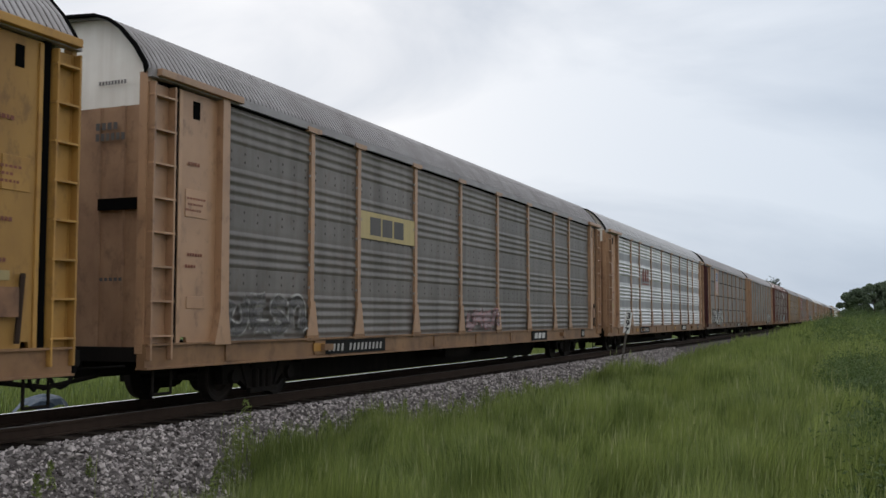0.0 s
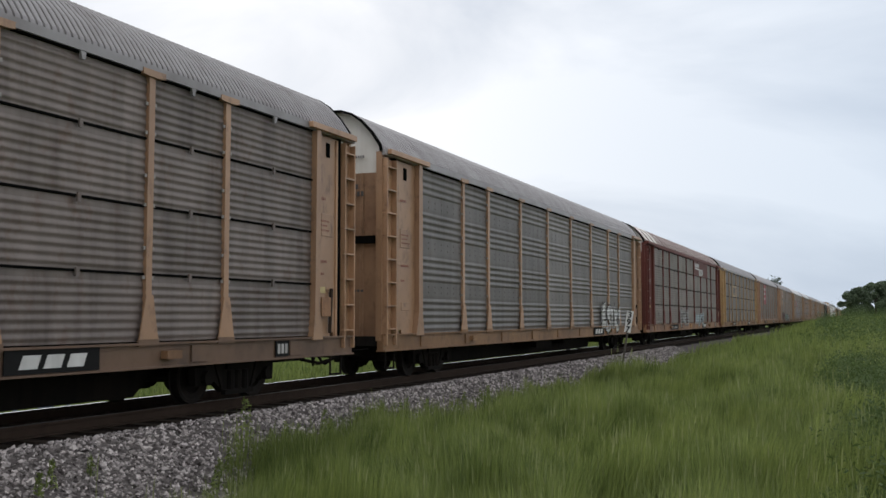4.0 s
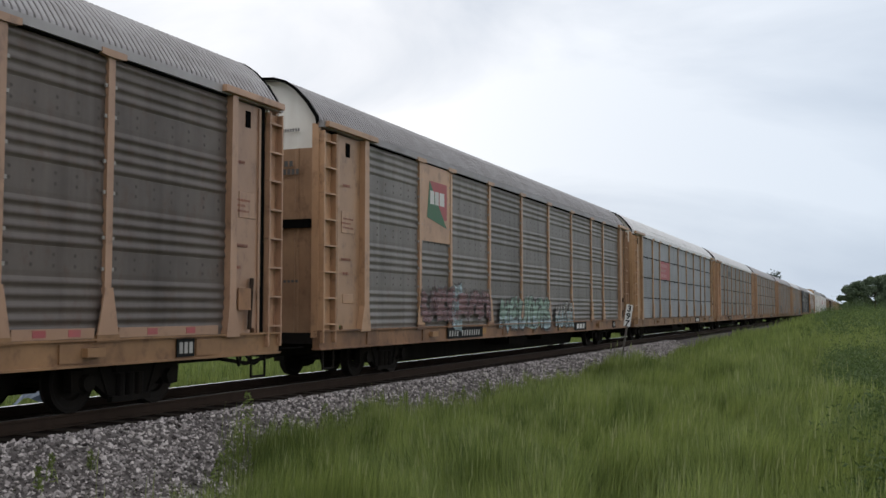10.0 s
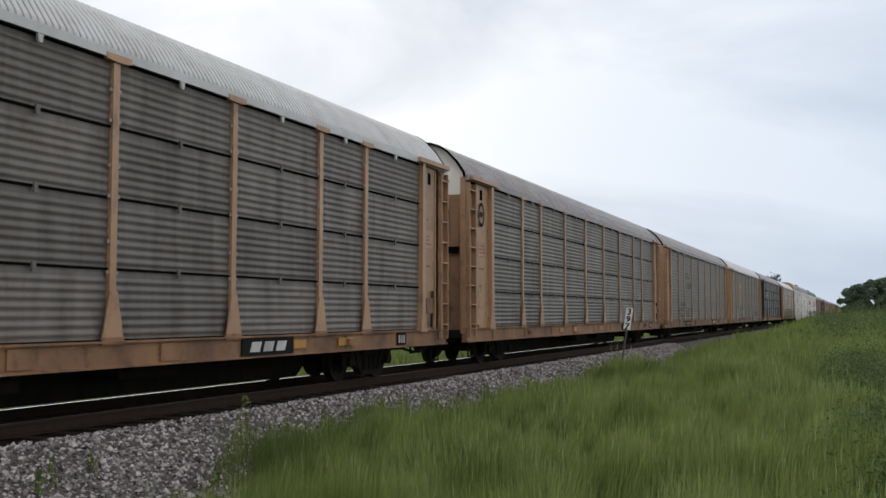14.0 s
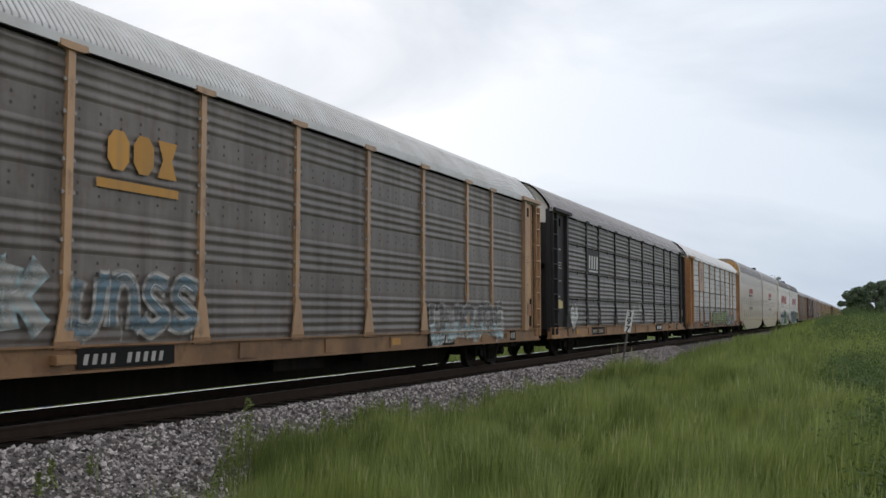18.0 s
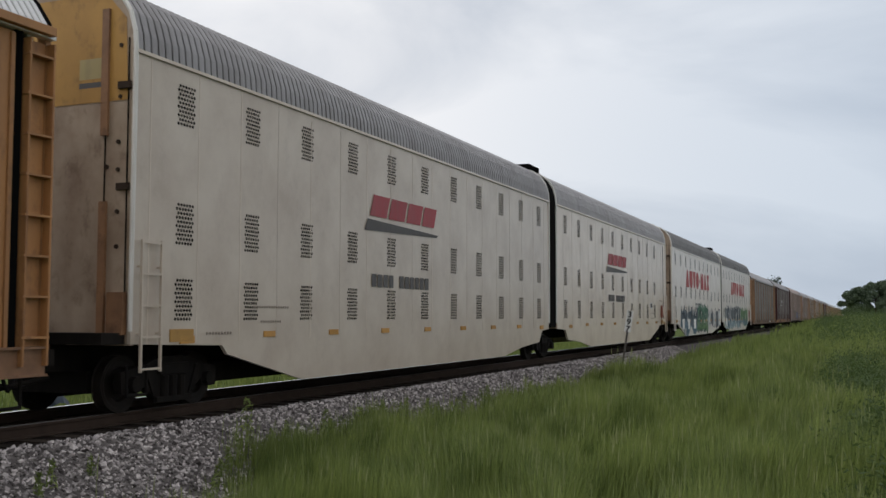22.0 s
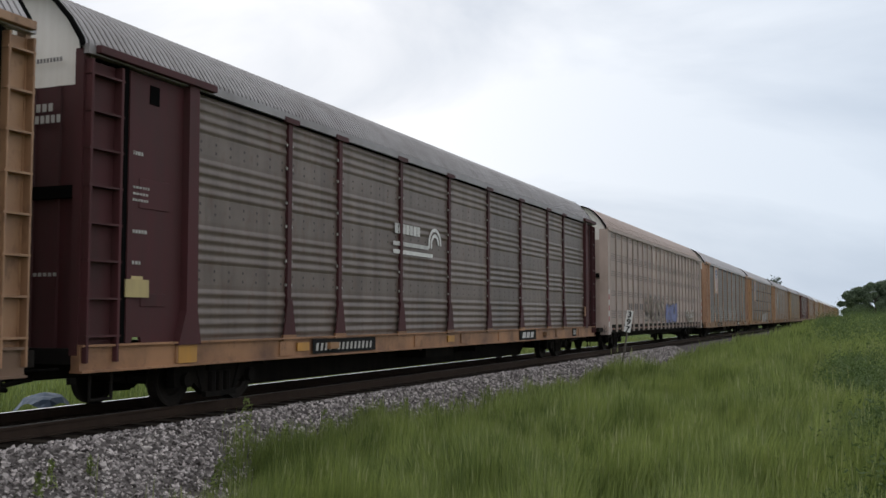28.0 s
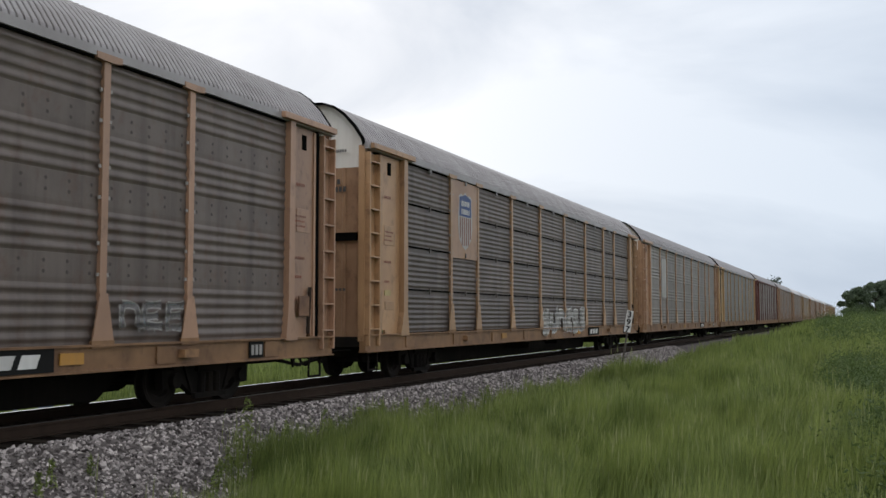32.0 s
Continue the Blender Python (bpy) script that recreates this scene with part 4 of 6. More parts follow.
# ---- autorack car ----
def autorack(at, kind, panel, frame_m, sill_m, roof_m, label, band=None, gusset=1, tee=1, striped=0, top="white", skip=(), near=True, shift=0.0, slide=0.0, low=None):
    """One covered car rack on its flat car; kind t: four tiers of screens, c: tall screens with flat bands."""
    car = new("autorack_car")
    car.empty_display_size = 0.5
    tagged(car, label, "railway car", "autorack cars of the train")
    car["track"] = at + HALF - END_W + shift
    fm, pm = M[frame_m], M[panel]
    bmat = M[band] if band else pm
    for i, w in enumerate(COLS):
        y = EDGES[i] + slide
        if kind in "tufg":
            for k in range(4):
                if (i, k) not in skip:
                    coarse = low if low and k == 0 else panel
                    place("screen", PANELS[w, "t" if low and k == 0 else kind], car, (SIDE, y, SILL_TOP + k * TIER + 0.02), [M[coarse], M[coarse], M["ink"]])
        else:
            place("screen", PANELS[w, kind], car, (SIDE, y, SILL_TOP), [pm, bmat, M["hole"] if kind == "c" else bmat])
    for i in range(1, 9):
        place("side_post", POSTS[gusset, tee], car, (SIDE, EDGES[i] + slide, 0), [fm, M["bolt"], M[sill_m]])
    trim = 0.0 if slide > 0.3 else 0.33
    for s in (1, -1):
        tail = -HALF if s > 0 else HALF - trim
        ends = [(END_PANEL, "end_panel", [fm]), (LADDER, "ladder", [fm]), (CORNER, "corner_post", [fm])]
        ends += [(me, nm, [fm if c == "f" else M["ink"]]) for me, nm, c in END_BITS]
        made = {}
        for me, nm, mats in ends:
            o = place(nm, me, car, (SIDE, tail, 0), mats)
            o.scale = (1, 1 + slide / END_W if s > 0 else -1 + (slide + trim) / END_W, 1)
            made[nm] = o
        if near:
            for k in range(8):
                place("rung", RUNG, made["ladder"], (0, 0, 1.15 + k * 0.50), [fm])
            for yy in (0.05, 0.52):
                place("stile", STILE, made["ladder"], (0, yy, 0), [fm])
        door_m = M["shadedoor"] if frame_m in ("tan", "ochre", "pinktan", "gold", "browntan") else M["shadeamber"] if frame_m in ("orange", "yellow") else fm
        for me, nm, mt in ((END_DOOR, "end_door", door_m), (END_CAP, "end_cap", M[top]), (LOCK, "door_slot", M["ink"])):
            d = place(nm, me, car, (0, tail + s * 0.24, 0), [mt])
            d.scale = (1, s, 1)
        r = place("roof_rim", RIM, car, (0, tail, 0))
        c = place("coupler", COUPLER, car, (0, -s * (HALF - 0.28), 0))
        c.scale = (1, s, 1)
        place("brake_hose", HOSE, car, (0, -s * (HALF - 0.05), 0)).scale = (1, s, 1)
        if near:
            place("step", STEP, car, (SIDE - 0.05, tail + s * 0.3 - (0.42 if s < 0 else 0), 0))
        truck(car, -s * (HALF - 3.7))
    if near:
        car_marks(car, frame_m)
    whole = 1 - trim / (2 * HALF)
    place("side_sill", SILL, car, (SIDE, -trim / 2, 0), [M[sill_m]]).scale = (1, whole, 1)
    place("underframe", UNDER, car)
    place("eave_gap", EAVE_SHADE, car, (SIDE, slide, 0))
    if near and kind not in "cd":
        for i, w in enumerate(COLS):
            place("eave_clip", CLIP, car, (SIDE, EDGES[i] + slide + w / 2, 0), [M[roof_m]])
    place("far_side_wall", BACK, car, (0, 0, 0), [pm])
    rm = M[roof_m]
    place("roof", ROOFS[striped], car, (0, -trim / 2, 0), [rm, M["white"], fm if frame_m in ("maroon",) else rm]).scale = (1, whole, 1)
    return car


CARS = []


def col(i, a=0.0, b=1.0):
    """Stretch of column i of the screens, from a to b of its width."""
    return EDGES[i] + COLS[i] * a, EDGES[i] + COLS[i] * b


def tier(k):
    return SILL_TOP + k * TIER


def build_train():
    P = PITCH_M
    add = CARS.append
    add(autorack(-1 * P, "c", "g_deep", "yellow", "tansill", "roof_grey", "autorack car with yellow frame and grimy screens"))
    # 0
    c = autorack(0, "c", "g_mid", "tan", "tansill", "roof_grey", "tan-framed autorack car with grey screens and a yellow emblem patch")
    patch("emblem_patch", c, *col(2, 0.0, 1.0), 3.05, 3.62, M["ink_straw"])
    bars("emblem", c, col(2, 0.18)[0], 3.14, [0.5, 0.5, 0.5], 0.38, "ghost", 0.08, x=SIDE + 0.052)
    graffiti(c, *col(0, 0.0, 0.9), 1.10, 1.80, "ghost", "pale", 3, 4, 0.045, shine="ghost")
    graffiti(c, *col(4, 0.1, 1.0), 1.1, 1.65, "mauve", "pink", 4, 4, 0.03, shine="pink")
    plate(c, EDGES[1] + 0.5, 2.6)
    add(c)
    # 1
    c = autorack(1 * P, "d", "g_silver", "tan", "tansill", "roof_zinc", "tan-framed autorack car with bright silver screens and dark bands", band="band_dark")
    sign_shapes("emblem", c, "ooh", col(2, 0.2)[0], 3.12, 0.48, 0.6, "rustred", 0.08)
    bars("emblem_underline", c, col(2, 0.2)[0], 2.98, [1.6], 0.07, "rustred")
    plate(c, EDGES[2] - 0.1, 2.1)
    add(c)
    # 2
    c = autorack(2 * P, "u", "g_brown", "tan", "grimsill", "roof_grey", "autorack car with brown-grey screens, shield emblem and white graffiti", skip=((1, 3), (1, 2)))
    patch("emblem_board", c, *col(1), tier(2) + 0.03, EAVE - 0.05, M["tan"])
    shield(c, sum(col(1)) / 2, tier(3) - 0.05, 1.3, 1.6)
    for o in c.children:
        if o.location.y < -HALF + 0.1 and o.name.split(".")[0] in ("ladder", "corner_post"):
            for q in (o, *o.children):
                q.material_slots[0].material = M["plum"]
    bm = bmesh.new()
    ribbon(bm, [(-HALF + 1.2 + 0.17 * math.sin(q * 0.31) + 0.07 * math.sin(q * 0.83), 1.6 + 0.02 * q + 0.10 * math.sin(q * 0.47)) for q in range(140)], 0.05, SIDE + 0.018)
    part("scribble", bm, M["spray_ghost"], c)
    graffiti(c, *col(0, 0.0, 1.0), 1.1, 2.05, "pale", "ghost", 5, 3, 0.06, shine="ghost", haze="pale")
    graffiti(c, col(1)[0], col(2, 0, 0.7)[1], 0.84, 2.0, "pale", "ash", 6, 5, 0.05, second="white", shine="white", haze="pale")
    graffiti(c, *col(5, 0.1, 0.9), 1.1, 1.75, "ghost", "pale", 7, 3, 0.05, filled=False)
    add(c)
    # 3
    c = autorack(3 * P, "c", "g_mid", "tan", "tansill", "roof_grey", "tan-framed autorack car with grey screens and large white graffiti")
    graffiti(c, col(6, 0.5)[0], col(8, 0.0)[0] - 0.1, 0.80, 1.95, "white", "black", 8, 4, 0.07, dense=0.36, shine="pale")
    add(c)
    # 4
    c = autorack(4 * P, "u", "g_umber", "maroon", "rustsill", "roof_mar", "maroon autorack car with weathered grey screens and striped peeling roof", gusset=1, tee=0, striped=1)
    patch("emblem_board", c, col(5)[0] - 0.05, col(6)[1] - 0.1, tier(3) - 0.02, EAVE - 0.06, M["maroon"], SIDE + 0.06)
    bars("emblem_upper", c, col(5, 0.12)[0], tier(3) + 0.52, [0.16] * 8, 0.24, "white", 0.05, 0.05, SIDE + 0.066)
    bars("emblem_line", c, col(5, 0.1)[0], tier(3) + 0.40, [1.75], 0.07, "white", x=SIDE + 0.066)
    bars("emblem_lower", c, col(5, 0.68)[0], tier(3) + 0.06, [0.28] + [0.18] * 6, 0.40, "white", 0.06, 0.05, SIDE + 0.067)
    graffiti(c, col(3, 0.05)[0], col(4, 0.1)[0], 0.84, 1.85, "pale", "ash", 9, 4, 0.05, dense=0.34, shine="ghost")
    graffiti(c, col(5, 0.0)[0], col(6, 0.3)[0], 0.84, 1.70, "paleblue", "pale", 10, 5, 0.05, shine="white")
    graffiti(c, *col(0, 0.1, 0.6), 1.2, 1.75, "ghost", "ghost", 11, 2, 0.05, filled=False)
    plate(c, col(2, 0.0)[0], 2.4, "pale")
    add(c)
    # 5
    c = autorack(5 * P, "u", "g_cocoa", "gold", "tansill", "roof_grey", "gold-framed autorack car with dark grimy screens and yellow emblem board")
    patch("emblem_board", c, *col(2, 0.03, 0.97), tier(2) + 0.05, tier(3) - 0.02, M["gold"], SIDE + 0.05)
    bars("emblem", c, col(2, 0.22)[0], tier(2) + 0.34, [0.48, 0.42, 0.5], 0.46, "ghost", 0.08, x=SIDE + 0.056)
    bars("emblem_underline", c, col(2, 0.2)[0], tier(2) + 0.18, [1.7], 0.10, "ghost", x=SIDE + 0.056)
    graffiti(c, *col(8, 0.1, 0.9), 1.1, 1.9, "ghost", "pale", 12, 3, 0.06, filled=False)
    plate(c, EDGES[1] + 1.2, 2.7)
    add(c)
    # 6
    c = autorack(6 * P, "c", "g_deep", "pinktan", "tansill", "roof_grey", "autorack car with dark screens, pinkish frame and red name board")
    for i in range(9):
        k = patch("kick_strip", c, EDGES[i] + 0.24, EDGES[i + 1] - 0.24, SILL_TOP + 0.005, SILL_TOP + 0.14, M["pinktan"], SIDE + 0.06)
        for a in (0.30, 0.62):
            bm = bmesh.new()
            y = EDGES[i] + COLS[i] * a
            box(bm, SIDE + 0.06, SIDE + 0.065, y, y + 0.22, SILL_TOP + 0.03, SILL_TOP + 0.12)
            part("reflector", bm, M["ink_brick"], k)
    patch("name_board", c, *col(2, 0.02, 0.98), 2.75, EAVE - 0.16, M["ink_red"], SIDE + 0.047)
    for z, n in ((4.2, 8), (3.7, 7), (3.2, 7)):
        bars("lettering", c, col(2, 0.12)[0], z, [0.22] + [0.17] * (n - 1), 0.26, "white", 0.055, x=SIDE + 0.052)
    plate(c, EDGES[2] - 0.1, 2.5)
    add(c)
    # 7
    c = autorack(7 * P, "c", "g_mid", "tan", "rustsill", "roof_grey", "autorack car with a tan board, green and pink emblem and graffiti")
    patch("emblem_board", c, *col(1), 3.05, EAVE - 0.05, M["tan"])
    bm = bmesh.new()
    y0, y1 = col(1, 0.2, 0.85)
    x = SIDE + 0.050
    prism(bm, [(y0, 3.62), (y1, 3.42), (y0 + 0.55, 4.10), (y0 + 0.15, 4.5)][::1], x, x + 0.003)
    e = part("emblem_green", bm, M["ink_green"], c)
    bm = bmesh.new()
    prism(bm, [(y0 + 0.15, 4.5), (y1 - 0.3, 3.6), (y1, 3.62), (y1, 4.5)], x, x + 0.002)
    part("emblem_pink", bm, M["ink_brick"], c)
    bars("emblem_lettering", c, y0 + 0.18, 3.95, [0.24, 0.24, 0.3], 0.32, "white", 0.05, x=x + 0.007)
    graffiti(c, col(1)[0], col(3, 0.0)[0] - 0.1, 1.10, 2.0, "wine", "ghost", 13, 6, 0.035, dense=0.40, shine="pink")
    graffiti(c, *col(2, 0.0, 0.25), 0.80, 2.1, "paleblue", "ghost", 14, 1, 0.04, dense=0.34, shine="white")
    graffiti(c, col(3, 0.25)[0], col(5, 0.0)[0], 0.80, 1.85, "mint", "ghost", 15, 6, 0.04, second="paleblue", dense=0.30, shine="pale", haze="mint")
    graffiti(c, *col(5, 0.2, 1.0), 0.80, 1.70, "pale", "ghost", 16, 4, 0.04, second="paleblue", shine="white", haze="paleblue")
    plate(c, EDGES[2] - 0.3, 2.5)
    add(c)
    # 8
    c = autorack(8 * P, "f", "g_blue", "ochre", "tansill", "roof_light", "gold-framed autorack car with bluish screens and faded red board")
    patch("name_board", c, *col(2, 0.02, 0.98), tier(2) + 0.03, tier(3) - 0.02, M["ink_brick"], SIDE + 0.047)
    for z, n in ((0.66, 8), (0.40, 6), (0.14, 7)):
        bars("lettering", c, col(2, 0.1)[0], tier(2) + z, [0.2] + [0.16] * (n - 1), 0.17, "pink", 0.06, x=SIDE + 0.052)
    add(c)
    # 9
    c = autorack(9 * P, "u", "g_dark", "tan", "rustsill", "roof_light", "tan-framed autorack car with dark grey screens and pale roof")
    bars("emblem", c, col(2, 0.1)[0], tier(3) + 0.1, [0.3] * 6, 0.4, "ghost", 0.05)
    plate(c, EDGES[2] - 0.4, 2.4)
    add(c)
    # 10
    c = autorack(10 * P, "u", "g_mid", "tan", "rustsill", "roof_grey", "tan-framed autorack car with grey screens and a black oval emblem")
    bm = bmesh.new()
    n = 20
    yc, zc = -HALF + 1.12, 4.08
    for i in range(n):
        a, b = 2 * math.pi * i / n, 2 * math.pi * (i + 1) / n
        v = [bm.verts.new((SIDE + 0.034, yc + ry * math.cos(t), zc + rz * math.sin(t))) for t, ry, rz in ((a, 0.24, 0.33), (b, 0.24, 0.33), (b, 0.17, 0.25), (a, 0.17, 0.25))]
        bm.faces.new(v)
    part("oval_emblem", bm, M["ink_black"], c)
    bars("emblem_lettering", c, yc - 0.13, zc - 0.06, [0.07, 0.07, 0.07], 0.13, "black", 0.025, x=SIDE + 0.036)
    add(c)
    # 11
    c = autorack(11 * P, "c", "g_mid", "tan", "tansill", "roof_grey", "tan-framed autorack car with a ghosted emblem and white graffiti")
    bars("emblem", c, col(2, 0.05)[0], 3.7, [1.4], 0.12, "ghost")
    bars("emblem", c, col(2, 0.05)[0], 3.5, [1.6], 0.10, "ghost")
    bars("lettering", c, col(2, 0.4)[0], 3.05, [0.16] * 7, 0.16, "ghost", 0.05)
    bars("lettering", c, col(2, 0.4)[0], 2.85, [0.16] * 7, 0.16, "ghost", 0.05)
    graffiti(c, *col(1, 0.0, 0.95), 1.15, 2.05, "ash", "pale", 17, 3, 0.06, dense=0.22, shine="ghost")
    graffiti(c, *col(2, 0.05, 0.65), 1.15, 1.85, "ash", "pale", 18, 3, 0.05, dense=0.2, shine="ghost")
    graffiti(c, *col(5, 0.05, 0.95), 1.1, 1.7, "pale", "pale", 19, 4, 0.05, filled=False)
    plate(c, EDGES[1] + 1.3, 2.6)
    add(c)
    # 12
    c = autorack(12 * P, "c", "g_dark", "ochre", "tansill", "roof_light", "tan-framed autorack car with dark screens and orange-yellow emblem")
    sign_shapes("emblem", c, "ooh", col(2, 0.25)[0], 3.42, 0.44, 0.55, "orangey", 0.09)
    bars("emblem_underline", c, col(2, 0.18)[0], 3.15, [1.75], 0.13, "orangey")
    graffiti(c, *col(1, 0.05, 0.8), 1.1, 2.1, "pale", "paleblue", 20, 2, 0.06, shine="white")
    graffiti(c, col(2, 0.0)[0], col(2, 1.0)[1] - 0.1, 1.1, 2.0, "steel", "pale", 21, 4, 0.06, dense=0.22, shine="white")
    graffiti(c, col(6, 0.1)[0], col(8, 0.3)[0], 0.80, 1.85, "ash", "pale", 22, 6, 0.04, second="paleblue", shine="white", haze="pale")
    plate(c, EDGES[2] + 0.2, 2.0)
    add(c)
    # 13
    c = autorack(13 * P, "t", "g_char", "black", "tansill", "roof_grey", "black-framed autorack car with dark grey screens and white emblem", top="white")
    patch("emblem_board", c, *col(1, 0.03, 0.97), tier(2) + 0.02, tier(3) - 0.03, M["black"], SIDE + 0.047)
    bm = bmesh.new()
    y0, y1 = col(1, 0.1, 0.92)
    zb, zt = tier(2) + 0.22, tier(2) + 0.72
    for k in range(4):
        ya = y0 + 0.04 + (y1 - y0) * 0.25 * k
        quad_patch(bm, ya, ya + 0.22, zb, zt, SIDE + 0.056, 0.06)
    quad_patch(bm, y0 + 0.04, y1 - 0.1, zb - 0.12, zb - 0.06, SIDE + 0.056)
    part("emblem", bm, M["ink_white"], c, "white emblem drawn as plain slanted bars")
    y0, y1 = col(0, 0.06, 0.50)
    w = y1 - y0
    x = SIDE + 0.092
    kite = None
    for nm, inset, ink, dx in (("graffiti_form", 0.0, "ghost", 0.0), ("fill", 0.07, "white", 0.003)):
        bm = bmesh.new()
        prism(bm, [(y0 + w * 0.42, 0.78 + inset * 2), (y1 - inset, 1.40), (y1 - w * 0.16 - inset, 1.92 - inset), (y1 - w * 0.42, 1.95 - inset), (y0 + w * 0.48, 1.72 - inset), (y0 + w * 0.30, 1.96 - inset), (y0 + inset, 1.62), (y0 + inset, 1.30)], x + dx, x + dx + 0.002)
        kite = part(nm, bm, M["spray_" + ink], kite or c)
    for q in range(3):
        bm = bmesh.new()
        brush(bm, [(y0 - 0.40 + 0.16 * q, 1.35 + 0.1 * q), (y0 - 0.10 + 0.08 * q, 1.9)], 0.06, x + 0.001 * q)
        part("stroke", bm, M["spray_pale"], kite)
    graffiti(c, col(0, 0.55)[0], col(2, 0.1)[0], 1.15, 1.75, "pale", "pale", 24, 5, 0.05, filled=False)
    graffiti(c, *col(4, 0.1, 1.0), 0.95, 2.05, "pale", "white", 25, 2, 0.11, filled=False)
    graffiti(c, col(5, 0.0)[0], col(8, 0.8)[0], 1.1, 1.8, "pale", "pale", 26, 8, 0.08, filled=False)
    patch("yellow_sign", c, -HALF + 0.85, -HALF + 1.35, 1.68, 1.93, M["ink_straw"], SIDE + 0.05)
    plate(c, EDGES[1] + 0.6, 2.0, "pale")
    add(c)
    # 14
    c = autorack(14 * P, "g", "g_pale", "orange", "rustsill", "roof_light", "orange-framed autorack car with silver screens and green graffiti", skip=((1, 3), (1, 2)), low="g_zinc")
    patch("emblem_board", c, *col(1), tier(2) + 0.03, EAVE - 0.05, M["tan"])
    shield(c, sum(col(1)) / 2, tier(3) + 0.02, 0.65, 1.0, True)
    graffiti(c, col(3, 0.1)[0], col(6, 0.3)[0], 0.80, 1.85, "lime", "ghost", 27, 7, 0.04, second="olive", dense=0.30, shine="mint", haze="lime")
    graffiti(c, col(6, 0.35)[0], col(7, 0.9)[0], 0.80, 1.5, "pale", "slate", 28, 5, 0.07, second="paleblue", shine="white")
    plate(c, EDGES[2] - 0.5, 2.3, "pale")
    add(c)
    return 15 * P - END_W - 0.7


def build_rest(start):
    P = PITCH_M
    add = CARS.append
    b = start + 88.2 + END_W + 0.7
    c = autorack(b, "c", "g_deep", "browntan", "grimsill", "roof_grey", "tan-framed autorack car with dark woven-looking screens", band="g_dark", tee=0)
    bars("plate_lettering", c, EDGES[6] + 0.6, SILL_LOW + 0.06, [0.42, 0.42, 0.42], 0.2, "white", 0.06, 0.05, SIDE + 0.08)
    add(c)
    c = autorack(b + P, "c", "g_cocoa", "plum", "rustsill", "roof_grey", "dark plum autorack car with brown screens and white emblem", shift=-0.5, slide=0.47)
    bars("emblem_lettering", c, col(3, 0.05)[0], 3.25, [0.17] * 7, 0.22, "white", 0.03)
    for k, z in enumerate((2.98, 2.80)):
        bars("emblem_line", c, col(3, 0.02)[0], z, [1.95 + 0.25 * k], 0.09, "white")
    bm = bmesh.new()
    yc, zc = col(3, 0.84)[0], 3.12
    for r in (0.36, 0.22):
        ribbon(bm, [(yc + r * math.cos(a), zc + r * math.sin(a)) for a in [math.pi * q / 10 for q in range(11)]] + [(yc - r, zc - 0.1)], 0.08, SIDE + 0.046)
    part("emblem_wheel", bm, M["ink_white"], c)
    plate(c, EDGES[2] - 0.6, 2.6)
    patch("yellow_plate", c, EDGES[0] + 0.1, EDGES[0] + 0.55, SILL_LOW + 0.02, SILL_TOP - 0.05, M["ink_orangey"], SIDE + 0.078)
    patch("yellow_sign", c, -HALF + 0.85, -HALF + 1.35, 1.68, 1.93, M["ink_straw"], SIDE + 0.05)
    add(c)
    grey_car(b + 2 * P)
    c = autorack(b + 3 * P, "c", "g_deep", "pinktan", "tansill", "roof_grey", "autorack car with shield emblem and white outline graffiti", slide=-0.12)
    patch("emblem_board", c, *col(1), 3.05, EAVE - 0.05, M["pinktan"])
    shield(c, sum(col(1)) / 2, 4.02, 1.28, 1.6)
    graffiti(c, *col(0, 0.0, 0.4), 1.2, 2.0, "white", "white", 31, 3, 0.05, filled=False)
    for i in range(0, 6):
        graffiti(c, *col(i, 0.35 if i == 0 else 0.08, 0.95), 1.12, 2.15 - 0.02 * i, "pale", "white", 32 + i, 1 if i == 1 else 2, 0.075, filled=False, dense=0.40)
    graffiti(c, *col(7, 0.08, 0.85), 1.2, 1.65, "ash", "pale", 39, 3, 0.025, dense=0.16, shine="paleblue")
    plate(c, EDGES[1] + 1.2, 2.5)
    add(c)
    c = autorack(b + 4 * P, "u", "g_deep", "ochre", "tansill", "roof_grey", "tan-framed autorack car with faded shield board and pale graffiti", skip=((1, 3), (1, 2)))
    patch("emblem_board", c, *col(1), tier(2) - 0.1, EAVE - 0.05, M["tan"])
    shield(c, sum(col(1)) / 2, tier(3) - 0.1, 1.0, 1.5, True)
    graffiti(c, col(4, 0.0)[0], col(5, 0.9)[0], 0.84, 1.7, "pale", "white", 41, 6, 0.05, shine="ghost")
    add(c)
    c = autorack(b + 5 * P, "c", "g_light", "tan", "tansill", "roof_grey", "autorack car with pale grey screens and faded emblem")
    patch("emblem_patch", c, *col(1, 0.2, 0.9), 2.4, 4.4, M["ink_pale"])
    add(c)
    looks = [("t", "g_mid", "gold", "roof_grey"), ("t", "g_brown", "maroon", "roof_grey"), ("t", "g_dark", "tan", "roof_grey"), ("c", "g_light", "tan", "roof_light"),
             ("c", "g_light", "gold", "roof_light"), ("c", "g_light", "tan", "roof_light"), ("c", "g_light", "pinktan", "roof_light"), ("t", "g_blue", "tan", "roof_light"),
             ("c", "g_silver", "tan", "roof_light"), ("c", "g_mid", "tan", "roof_grey"), ("c", "g_mid", "gold", "roof_grey"), ("c", "g_dark", "tan", "roof_grey"), ("c", "g_light", "tan", "roof_light")]
    for i, (k, p, f, r) in enumerate(looks):
        add(autorack(b + (6 + i) * P, "c", p, f, "tansill", r, "far-off autorack car with weathered screens", near=False))


